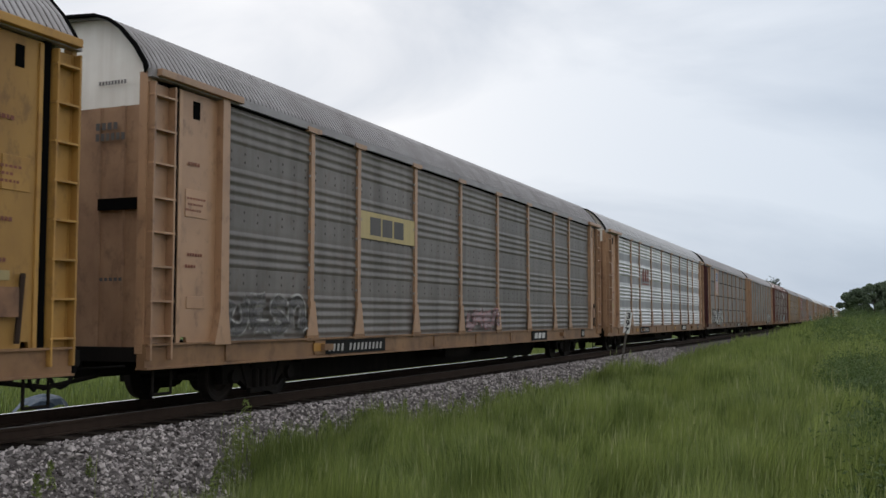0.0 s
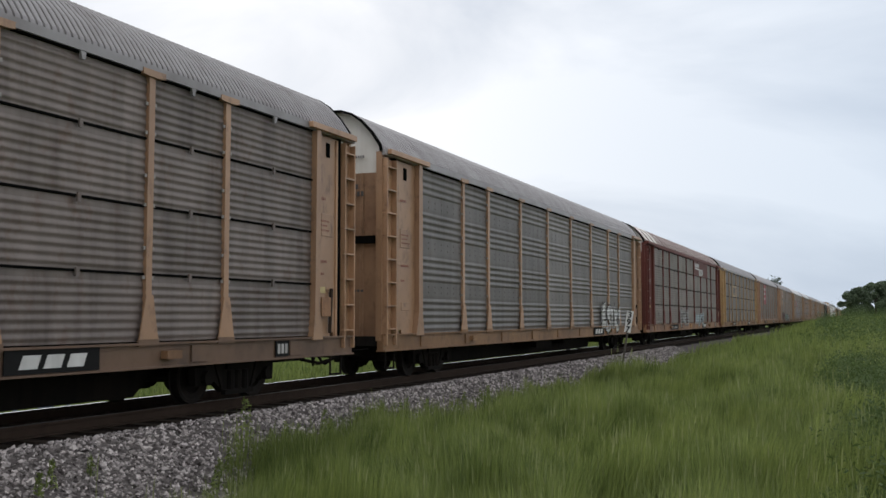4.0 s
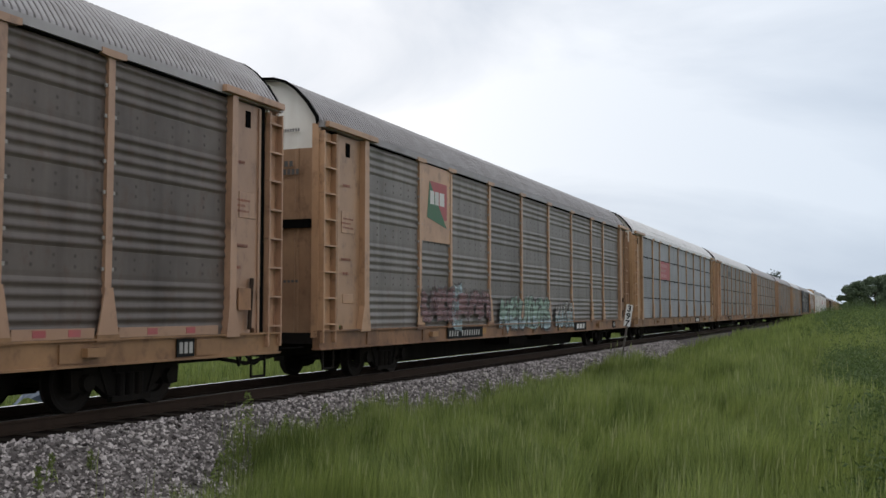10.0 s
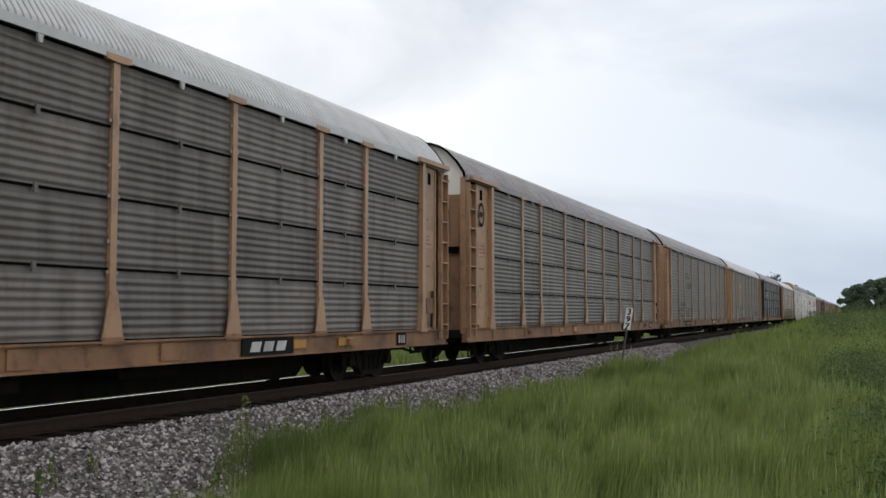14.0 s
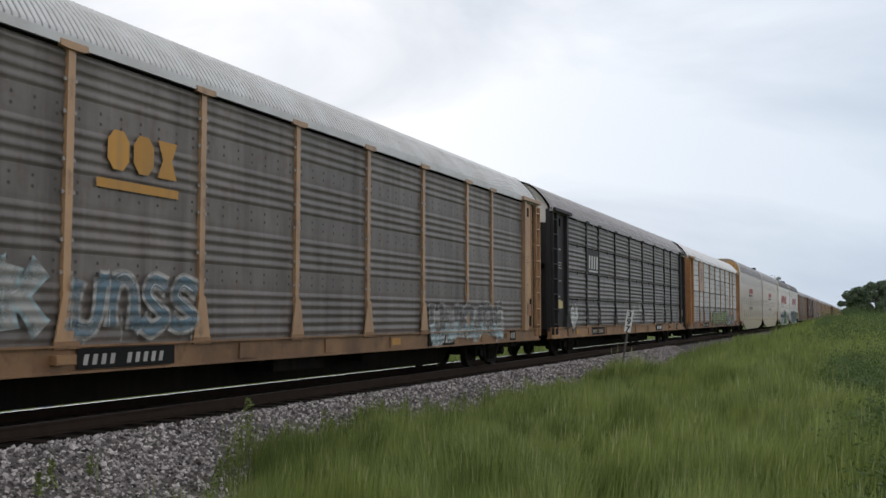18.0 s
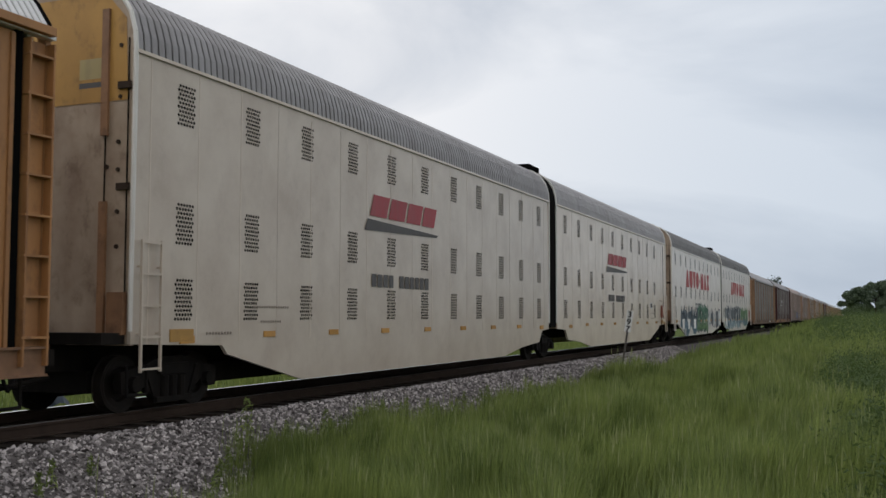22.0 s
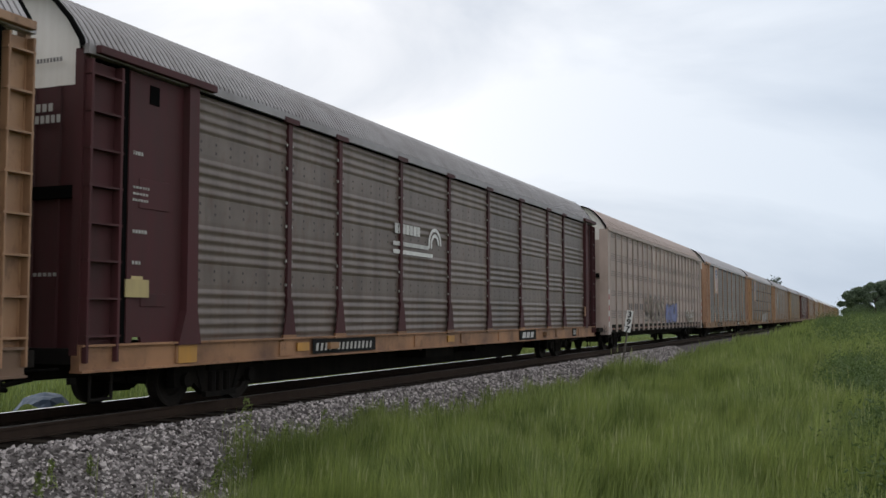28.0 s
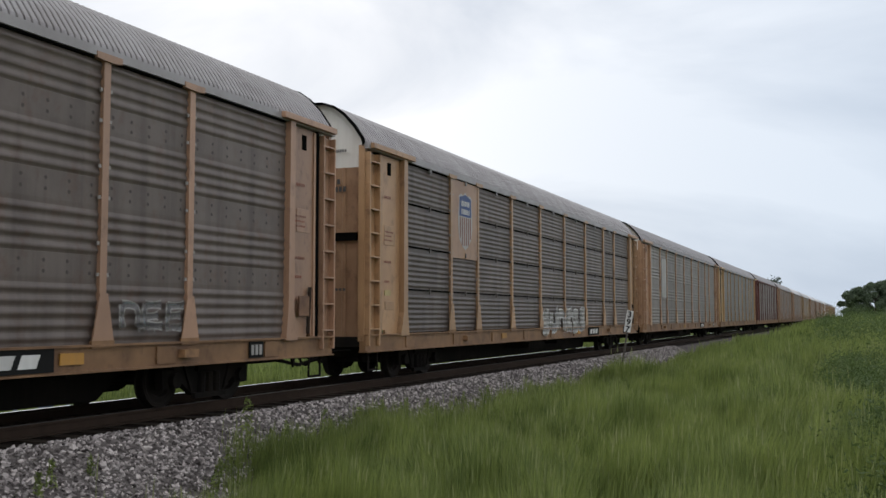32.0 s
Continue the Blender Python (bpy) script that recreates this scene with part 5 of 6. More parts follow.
def grey_car(at):
    """Smooth grey covered car with thin posts and bands of small holes."""
    car = new("covered_rack_car")
    tagged(car, "dusty grey covered rack car with perforated panels and graffiti", "railway car", "autorack cars of the train")
    car["track"] = at + HALF - END_W
    n, w, hb = 22, 1.138, 13.0
    first = -12.52
    bm = bmesh.new()
    box(bm, -0.06, 0.0, 0, w, 1.08, EAVE - 0.02)
    for z0, rows in ((1.38, 4), (2.3, 3), (3.1, 3), (3.75, 4), (4.72, 2)):
        for r in range(rows):
            for k in range(14):
                y, z = w * (k + 1.2) / 15.4, z0 + r * 0.085
                v = [bm.verts.new((0.004, y + a, z + b2)) for a, b2 in ((-0.022, -0.018), (0.022, -0.018), (0.022, 0.018), (-0.022, 0.018))]
                bm.faces.new(v).material_index = 1
    me = mesh_of("perforated_panel", bm, [M["greycar"], M["ink_ghost"]])
    bm = bmesh.new()
    prism(bm, [(-0.075, 0.78), (0.075, 0.78), (0.075, 1.04), (0.05, 1.10), (0.05, EAVE - 0.02), (-0.05, EAVE - 0.02), (-0.05, 1.10), (-0.075, 1.04)], 0, 0.06)
    pme = mesh_of("thin_post", bm, [M["greycar"]])
    sme = {}
    for ink, off in (("rustred", 0.36), ("dust", 0.58)):
        bm = bmesh.new()
        box(bm, 0.0, 0.012, off - 0.18, off - 0.03, 0.865, 0.935)
        box(bm, 0.0, 0.012, off + 0.26, off + 0.41, 0.865, 0.935)
        sme[ink] = mesh_of("reflector", bm, [M["ink_" + ink]])
    for i in range(n):
        y = first + i * w
        place("panel", me, car, (SIDE, y, 0))
        place("post", pme, car, (SIDE, y, 0))
        for ink in sme:
            place("reflector", sme[ink], car, (SIDE - 0.018, y, 0))
    for s in (1, -1):
        bm = bmesh.new()
        box(bm, SIDE - 0.3, SIDE + 0.05, *sorted((-s * hb, -s * (hb - 0.46))), 0.68, EAVE)
        cp = part("corner_post", bm, M["greycar"], car)
        for k in range(7):
            bm = bmesh.new()
            box(bm, SIDE + 0.052, SIDE + 0.058, -s * hb + s * 0.12 - 0.06, -s * hb + s * 0.12 + 0.06, 1.0 + k * 0.22, 1.2 + k * 0.22)
            part("stripe", bm, M["ink_red" if k % 2 else "ink_white"], cp)
        for me, nm, mt in ((END_DOOR, "end_door", M["greycar"]), (END_CAP, "end_cap", M["white"]), (LOCK, "door_slot", M["ink"])):
            d = place(nm, me, car, (0, -s * (hb - 0.2), 0), [mt])
            d.scale = (1, s, 1)
        place("roof_rim", RIM, car, (0, -s * hb, 0))
        c = place("coupler", COUPLER, car, (0, -s * (HALF - 0.28), 0))
        c.scale = (1, s, 1)
        truck(car, -s * (HALF - 3.7))
    bm = bmesh.new()
    box(bm, SIDE - 0.14, SIDE - 0.02, -hb, hb, 0.74, 1.07)
    part("side_sill", bm, M["dark"], car)
    bm = bmesh.new()
    box(bm, -1.3, 1.3, -HALF + 0.03, HALF - 0.03, 0.80, 0.96)
    box(bm, -0.95, 0.95, -HALF + 5.6, HALF - 5.6, 0.52, 0.797)
    part("underframe", bm, M["dark"], car)
    place("far_side_wall", BACK, car, (0, 0, 0), [M["greycar"]]).scale = (1, hb / HALF, 1)
    place("roof", ROOFS[0], car, (0, 0, 0), [M["greycar"], M["white"], M["greycar"]]).scale = (1, hb / HALF, 1)
    graffiti(car, -5.7, -0.3, 1.12, 2.35, "dust", "ghost", 51, 5, 0.04, dense=0.15, shine="olive")
    graffiti(car, 0.0, 3.5, 1.08, 2.15, "violet", "ghost", 52, 4, 0.05, dense=0.42, shine="navy")
    graffiti(car, 6.5, 9.5, 1.12, 1.75, "dust", "white", 53, 3, 0.05, dense=0.30, shine="pale")
    bars("lettering", car, -8.8, 1.72, [0.2] * 9, 0.28, "ghost", 0.2, x=SIDE + 0.012)
    CARS.append(car)


# ---- articulated high car in two units ----
U_LEN = 21.35
A_TOP, A_EAVE, A_LOW = 6.38, 5.22, 0.34


def vent_mesh():
    bm = bmesh.new()
    for i in range(6):
        for k in range(10):
            y, z = -0.185 + 0.070 * i + (0.035 if k % 2 else 0), -0.29 + 0.0645 * k
            v = [bm.verts.new((0.003, y + 0.029 * math.cos(t), z + 0.027 * math.sin(t))) for t in [math.pi / 3 * j for j in range(6)]]
            bm.faces.new(v)
    return mesh_of("vent", bm, [M["ink"]])


VENT = vent_mesh()
A_ROOF = [(1.50, 5.20), (1.48, 5.46), (1.39, 5.77), (1.19, 6.05), (0.90, 6.245), (0.56, 6.35), (0.0, 6.38)]
A_ROOF = A_ROOF + [(-x, z) for x, z in A_ROOF[-2::-1]]


def art_roof(deep):
    bm = bmesh.new()
    ribbed_roof(bm, A_ROOF, 0.0, U_LEN, 0.168, 0.26, deep)
    return mesh_of("unit_roof", bm, [M["roof_grey"]])


ART_ROOF = {"roof_grey": art_roof(0.05), "roof_dark": art_roof(0.014)}


def art_unit(car, y0, flip, body, roof_m):
    """One unit from y0 to y0 + U_LEN; the skirt drops between the trucks."""
    u, cut = U_LEN, 0.72 if flip else 0.50
    e = [(0, 1.02), (2.7, 0.95), (2.85, 0.80), (5.2, 0.27), (u - 4.8, 0.27), (u - 3.2, 0.48), (u - 1.4, 0.60), (u - 1.1, 0.95), (u, 1.0), (u, A_EAVE), (0, A_EAVE)]
    joint = 0.07 if flip else 0.36 if body == "cream" else 0.24
    e = [(min(max(y, cut), u - joint), z) for y, z in e]
    if flip:
        e = [(u - y, z) for y, z in e][::-1]
    bm = bmesh.new()
    prism(bm, [(y0 + y, z) for y, z in e], SIDE - 0.06, SIDE)
    unit = part("unit_side", bm, M[body], car)
    bm = bmesh.new()
    prism(bm, [(y0 + y, z) for y, z in e], -SIDE, -SIDE + 0.06)
    part("far_side_wall", bm, M[body], car)
    for k in range(18):
        y = y0 + 0.85 + k * (u - 1.7) / 17
        bm = bmesh.new()
        box(bm, SIDE + 0.001, SIDE + 0.004, y - 0.012, y + 0.012, 1.02, A_EAVE - 0.05)
        part("side_seam", bm, M[body], unit)
    bm = bmesh.new()
    lo, hi = (y0, y0 + u - cut) if flip else (y0 + cut, y0 + u - joint + 0.07)
    box(bm, SIDE, SIDE + 0.04, lo, hi, A_EAVE - 0.05, A_EAVE)
    part("eave_trim", bm, M[body], unit)
    for r, z in enumerate((4.61, 2.80, 1.66)):
        for k in range(10 if flip else 11):
            y = (y0 + u - 1.43 - 1.825 * k) if not flip else (y0 + 1.12 + 1.825 * k)
            tagged(place("vent", VENT, unit, (SIDE, y, z)), kind="stuff")
    place("unit_roof", ART_ROOF[roof_m], car, (0, lo, 0), [M[roof_m]]).scale = (1, (hi - lo) / u, 1)
    bm = bmesh.new()
    box(bm, -1.35, 1.35, y0 + 0.05, y0 + u - 0.05, 1.02, 1.18)
    box(bm, -0.3, 0.3, y0 + 0.05, y0 + u - 0.05, 0.62, 1.016)
    oa, ob = (y0 + u - 6.4, y0 + u - 0.6) if flip else (y0 + 0.6, y0 + 6.4)
    box(bm, -0.62, 0.62, oa, ob, 0.30, 0.616)
    part("underframe", bm, M["dark"], car)
    for yy, s in ((lo + 0.02, 1), (hi - 0.02, -1)):
        bm = bmesh.new()
        a = [bm.verts.new((x * 0.97, yy, z)) for x, z in [(-1.5, 1.0), (1.5, 1.0)] + A_ROOF]
        b = [bm.verts.new((x * 0.97, yy + s * 0.06, z)) for x, z in [(-1.5, 1.0), (1.5, 1.0)] + A_ROOF]
        bm.faces.new(a), bm.faces.new(b[::-1])
        for i in range(len(a)):
            j = (i + 1) % len(a)
            bm.faces.new((a[i], a[j], b[j], b[i]))
        wall = part("end_wall", bm, M["endtan"], car)
        out = yy - s * 0.004
        for nm, x0, x1, z0, z1, mt, th in (("centre_bar", 0.88, 1.0, 4.0, 5.85, "rustsill", 0.05), ("centre_bar", 0.88, 1.0, 1.15, 3.05, "rustsill", 0.05), ("door_seam", 0.93, 0.95, 3.05, 4.0, "ink", 0.01),
                                       ("yellow_label", 0.44, 0.84, 4.85, 5.15, "ink_straw", 0.006), ("grey_label", 0.44, 0.84, 4.72, 4.80, "ink_ghost", 0.006), ("door_seam", 1.33, 1.35, 1.1, 5.4, "ink", 0.01),
                                       ("hinge", 1.18, 1.40, 4.66, 4.76, "rust", 0.05), ("hinge", 1.18, 1.40, 3.2, 3.3, "rust", 0.05), ("lock_box", 1.10, 1.38, 1.15, 1.75, "rustsill", 0.10)):
            bm = bmesh.new()
            box(bm, x0, x1, *sorted((out - s * th, out)), z0, z1)
            part(nm, bm, M[mt], wall)
        if body == "cream" and s > 0 and not flip:
            bm = bmesh.new()
            prism(bm, [(-0.9, 6.1), (0.9, 6.1), (1.28, 5.7), (1.33, 4.5), (-1.33, 4.5), (-1.28, 5.7)], 0.0, 0.003)
            for v in bm.verts:
                v.co = (v.co.y, out - 0.002 - v.co.x, v.co.z)
            part("yellow_end_sheet", bm, M["yellow"], wall)
        for x, z in ((1.2, 5.3), (1.2, 4.55), (1.18, 3.9), (1.18, 3.5), (0.98, 3.55), (1.18, 2.9), (1.18, 2.4)):
            bm = bmesh.new()
            tube(bm, (x, out, z), (x, out - s * 0.02, z), 0.035, 6)
            part("bolt", bm, M["rust"], wall)
        bm = bmesh.new()
        hoop = [(x * 0.985, z + 0.01) for x, z in A_ROOF[:8]]
        for (xa, za), (xb, zb) in zip([(1.46, 1.2)] + hoop, hoop):
            tube(bm, (xa, out - s * 0.02, za), (xb, out - s * 0.02, zb), 0.035, 6)
        part("end_hoop", bm, M["white"], wall)
    return unit


def articulated(start, body, roof_m, label):
    car = new("articulated_rack_car")
    tagged(car, label, "railway car", "autorack cars of the train")
    car["track"] = start + 22.05
    for y0, flip in ((-U_LEN - 0.30, False), (0.30, True)):
        art_unit(car, y0, flip, body, roof_m)
    bm = bmesh.new()
    prev = None
    for i in range(15):
        y, s = -0.74 + 0.0775 * i, 0.97 if i % 2 else 0.90
        ring = [bm.verts.new((x * s, y, z)) for x, z in [(-1.5, 1.05), (1.5, 1.05)] + [(x, z - 0.02) for x, z in A_ROOF]]
        if prev:
            for k in range(len(ring)):
                j = (k + 1) % len(ring)
                bm.faces.new((prev[k], prev[j], ring[j], ring[k]))
        prev = ring
    part("bellows", bm, M["rubber"], car, "black pleated diaphragm between the units")
    bm = bmesh.new()
    box(bm, -0.85, 0.85, -0.76, 0.40, A_TOP - 0.12, A_TOP + 0.10)
    part("roof_hatch", bm, M["ink"], car)
    for y in (-U_LEN - 0.35 + 2.0, 0, U_LEN + 0.35 - 2.0):
        truck(car, y)
    for s in (1, -1):
        c = place("coupler", COUPLER, car, (0, -s * (U_LEN + 0.25), 0))
        c.scale = (1, s, 1)
        e = -s * (U_LEN + 0.3 - (0.50 if s > 0 else 0.72))
        if s < 0:
            bm = bmesh.new()
            box(bm, SIDE + 0.001, SIDE + 0.012, *sorted((e + s * 0.68, e + s * 0.74)), 1.9, 5.05)
            part("door_gap", bm, M["rust"], car)
            bm = bmesh.new()
            ribbon(bm, [(e + s * 1.95, 1.05), (e + s * 1.95, 2.2), (e + s * 1.12, 2.2), (e + s * 0.86, 1.85)], 0.06, SIDE + 0.006)
            part("recess_frame", bm, M["endtan"], car)
            bm = bmesh.new()
            prism(bm, [(e + s * 1.52, 1.35), (e + s * 1.22, 1.35), (e + s * 1.25, 1.75), (e + s * 1.36, 1.98), (e + s * 1.50, 1.92)], SIDE + 0.005, SIDE + 0.09)
            part("brake_handle", bm, M["ink_rustred"], car, "faded red hand brake handle")
            bm = bmesh.new()
            tube(bm, (SIDE + 0.06, e + s * 1.48, 1.35), (SIDE + 0.06, e + s * 1.52, 0.85), 0.02, 6)
            tube(bm, (SIDE + 0.06, e + s * 1.32, 1.75), (SIDE + 0.06, e + s * 0.95, 1.30), 0.018, 6)
            part("brake_rod", bm, M["rust"], car)
        patch("worn_plate", car, *sorted((e + s * 0.86, e + s * 1.42)), 1.03, 1.22, M["yellow"], SIDE + 0.02)
        bars("lettering", car, e + (1.75 if s > 0 else -2.75), 1.12, [0.05] * 9, 0.045, "dust", 0.03, x=SIDE + 0.008)
        bars("lettering", car, e + (3.1 if s > 0 else -4.3), 1.55, [0.045] * 15, 0.04, "dust", 0.03, x=SIDE + 0.008)
        bars("lettering", car, e + (3.3 if s > 0 else -4.1), 1.30, [0.045] * 9, 0.04, "dust", 0.03, x=SIDE + 0.008)
        if s < 0:
            pl = patch("data_plate", car, *sorted((e + s * 3.72, e + s * 4.25)), 1.80, 2.08, M["g_pale"], SIDE + 0.012)
            bm = bmesh.new()
            box(bm, SIDE + 0.012, SIDE + 0.016, *sorted((e + s * 3.77, e + s * 4.20)), 1.84, 2.04)
            part("plate_face", bm, M["ink_ghost"], pl)
        lad = new("ladder", mesh_of("ladder", ladder_bm(), [M[body]]))
        lad.parent, lad.location, lad.scale = car, (SIDE, e, 0), (1, s, 1)
        place("step", STEP, car, (SIDE - 0.05, -s * (U_LEN - 0.2) - (0.42 if s < 0 else 0), 0))
    CARS.append(car)
    return car


def ladder_bm():
    bm = bmesh.new()
    for y in (0.12, 0.55):
        box(bm, 0.06, 0.10, y - 0.016, y + 0.016, 0.62, 2.5)
    for k in range(5):
        box(bm, 0.065, 0.095, 0.13, 0.54, 0.65 + k * 0.45, 0.68 + k * 0.45)
    for y in (0.12, 0.55):
        for z in (1.15, 2.1):
            box(bm, 0.0, 0.062, y - 0.016, y + 0.016, z, z + 0.03)
    return bm


def build_articulated(start):
    # cream car
    c = articulated(start, "cream", "roof_grey", "cream two-unit articulated rack car with perforated vents and grey roof")
    for off in (-U_LEN - 0.30, 0.30):
        y = -13.75 if off < 0 else 7.75
        bars("emblem", c, y, 3.52, [0.80, 0.82, 0.78, 0.72], 0.46, "red", 0.10, 0.18, SIDE + 0.016, label="red slanted block emblem")
        bm = bmesh.new()
        prism(bm, [(y - 0.25, 3.20), (y + 3.6, 3.30), (y + 3.7, 3.36), (y - 0.1, 3.45)], SIDE + 0.013, SIDE + 0.017)
        part("emblem_wedge", bm, M["ink_ghost"], c)
        bars("lettering", c, y + 0.10, 2.03, [0.22] * 4 + [-0.2] + [0.22] * 6, 0.27, "ghost", 0.06, x=SIDE + 0.016)
        for k in range(9):
            patch("orange_reflector", c, off + 1.6 + k * 2.3, off + 1.95 + k * 2.3, 1.00 if k in (0, 8) else 1.06, 1.12 if k in (0, 8) else 1.16, M["ink_orangey"], SIDE + 0.02)
    # white car
    c = articulated(start + 44.1, "offwhite", "roof_dark", "off-white two-unit articulated rack car with red lettering blocks and graffiti")
    for off, y in ((-U_LEN - 0.30, -16.45), (0.30, 6.0)):
        widths = [1.25, 1.1, 1.05, 1.15, 0.4, 1.25, 1.15, 1.1]
        bm = bmesh.new()
        yy = y
        for i, w in enumerate(widths):
            z0, z1 = (3.55, 3.72) if i == 4 else (3.14, 4.16)
            plain_shape(bm, "duvormdh"[i], yy, yy + w, z0, z1, SIDE + 0.016)
            yy += w + 0.20
        part("lettering_block", bm, M["ink_scarlet"], c, "large red lettering drawn as plain blocks")
        patch("number_patch", c, y + 3.4, y + 5.5, 2.02, 2.28, M["white"], SIDE + 0.016)
        bars("lettering", c, y + 3.5, 2.06, [0.15] * 3 + [-0.12] + [0.15] * 6, 0.19, "ghost", 0.05, x=SIDE + 0.018)
    graffiti(c, -18.3, -12.2, 0.42, 2.05, "slate", "steel", 61, 4, 0.07, second="steel", dense=0.42, shine="paleblue")
    graffiti(c, -12.2, -7.4, 0.42, 2.25, "green", "pine", 62, 5, 0.09, second="leafgreen", dense=0.34, shine="white")
    graffiti(c, -7.4, -0.9, 0.62, 1.85, "white", "slate", 63, 5, 0.07, swap="slate", dense=0.36, shine="ash")
    graffiti(c, 2.0, 12.5, 0.5, 2.3, "slate", "white", 64, 8, 0.06, second="steel", dense=0.36, shine="paleblue")
    graffiti(c, 2.2, 12.3, 0.46, 1.05, "paleblue", "slate", 66, 9, 0.05, dense=0.30, shine="white")
    graffiti(c, 12.6, 18.2, 0.6, 2.15, "leafgreen", "teal", 65, 5, 0.06, second="steel", dense=0.38, shine="mint")
    rnd = random.Random(77)
    for off in (-U_LEN - 0.30, 0.30):
        for k in range(9):
            patch("orange_reflector", c, off + 1.6 + k * 2.3, off + 2.05 + k * 2.3, 1.10, 1.20, M["ink_orangey"], SIDE + 0.034)
        for k in range(16):
            ya, za = off + rnd.uniform(1.2, 20.0), rnd.choice((4.95, 4.3, 3.0, 2.45)) + rnd.uniform(-0.12, 0.12)
            bm = bmesh.new()
            brush(bm, [(ya, za), (ya + 0.02, za + rnd.uniform(0.12, 0.3))], rnd.uniform(0.10, 0.26), SIDE + 0.006, None, -0.3)
            part("touch_up", bm, M["coat_white"], c)
    for y in (-17.96, -15.9, -13.6, 2.4):
        patch("placard", c, y, y + 0.72, 0.66, 1.26, M["white"], SIDE + 0.036)


# ---- ground ----
def ground_z(x, y):
    """Height of the earth at a place: a bank for the track, a ditch beside it, rising grassland towards the camera's side."""
    if x < -3.6:
        return -0.55 - 0.003 * min(60.0, -3.6 - x)
    if x < 3.4:
        return -0.95
    far = min(1.0, max(0.0, (y - 18) / 150))
    rise = min(1.0, max(0.0, (x - 3.4) / 7.0))
    return -0.95 + 0.55 * rise + far * (1.25 + 0.4 * rise) + 0.10 * noise.noise(Vector((x * 0.23, y * 0.17, 0)))


def build_ground():
    xs = [-3000, -1200, -400, -120, -40, -12, -6.0, -3.65, -3.55, -3.4] + [-2 + 1.0 * i for i in range(6)] + [3.4 + 0.5 * i for i in range(24)] + [16 + 2 * i for i in range(12)] + [45, 60, 90, 150, 300, 800, 3000]
    ys = [-3000, -1000, -300, -100, -40, -15] + [-5 + 1.0 * i for i in range(60)] + [55 + 4 * i for i in range(30)] + [180, 220, 300, 450, 800, 1500, 3000]
    verts = [(x, y, ground_z(x, y)) for y in ys for x in xs]
    n = len(xs)
    faces = [(j * n + i, j * n + i + 1, (j + 1) * n + i + 1, (j + 1) * n + i) for j in range(len(ys) - 1) for i in range(n - 1)]
    me = bpy.data.meshes.new("ground")
    me.from_pydata(verts, [], faces)
    me.materials.append(M["soil"])
    for p in me.polygons:
        p.use_smooth = True
    tagged(new("ground", me), "green grassy earth beside the railway", "ground", kind="structure")


def bed_z(x):
    a = abs(x)
    return -0.20 if a < 1.75 else -0.20 - (a - 1.75) * 0.56


def build_track():
    L0, L1 = -400, 900
    bm = bmesh.new()
    prof = [(-4.2, -0.90), (-3.0, -0.27), (-1.40, -0.20), (1.75, -0.20), (3.3, -1.07)]
    ys = [L0, -50, 0, 60, 150, 400, L1]
    prev = None
    for y in ys:
        ring = [bm.verts.new((x, y, z)) for x, z in prof]
        if prev:
            for k in range(4):
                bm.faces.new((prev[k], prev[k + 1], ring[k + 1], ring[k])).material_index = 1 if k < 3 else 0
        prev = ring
    bed = new("ballast_bed", mesh_of("ballast_bed", bm, [M["ballast"], M["shaded_bed"]]))
    tagged(bed, "bank of grey crushed-stone ballast under the track", "ballast", kind="structure")
    track = new("railway_track")
    tagged(track, "straight railway track with rusty rails and bright running heads", "railway track", kind="structure")
    for x in (-0.755, 0.755):
        bm = bmesh.new()
        sec = [(-0.075, -0.18), (0.075, -0.18), (0.075, -0.165), (0.012, -0.15), (0.012, -0.05), (0.036, -0.042), (0.036, -0.008), (0.030, 0.0), (-0.030, 0.0), (-0.036, -0.008), (-0.036, -0.042), (-0.012, -0.05), (-0.012, -0.15), (-0.075, -0.165)]
        a = [bm.verts.new((x + u, L0, z)) for u, z in sec]
        b = [bm.verts.new((x + u, L1, z)) for u, z in sec]
        for i in range(len(sec)):
            j = (i + 1) % len(sec)
            bm.faces.new((a[i], a[j], b[j], b[i])).material_index = 1 if i in (6, 7, 8) else 0
        part("rail", bm, [M["rust"], M["railhead" if x < 0 else "dimmed_head"]], track)
    bm = bmesh.new()
    box(bm, -1.30, 1.30, -0.115, 0.115, -0.36, -0.185)
    tie = mesh_of("tie", bm, [M["wood"]])
    for i in range(150):
        place("tie", tie, track, (random.uniform(-0.03, 0.03), -2 + i * 0.55, 0))


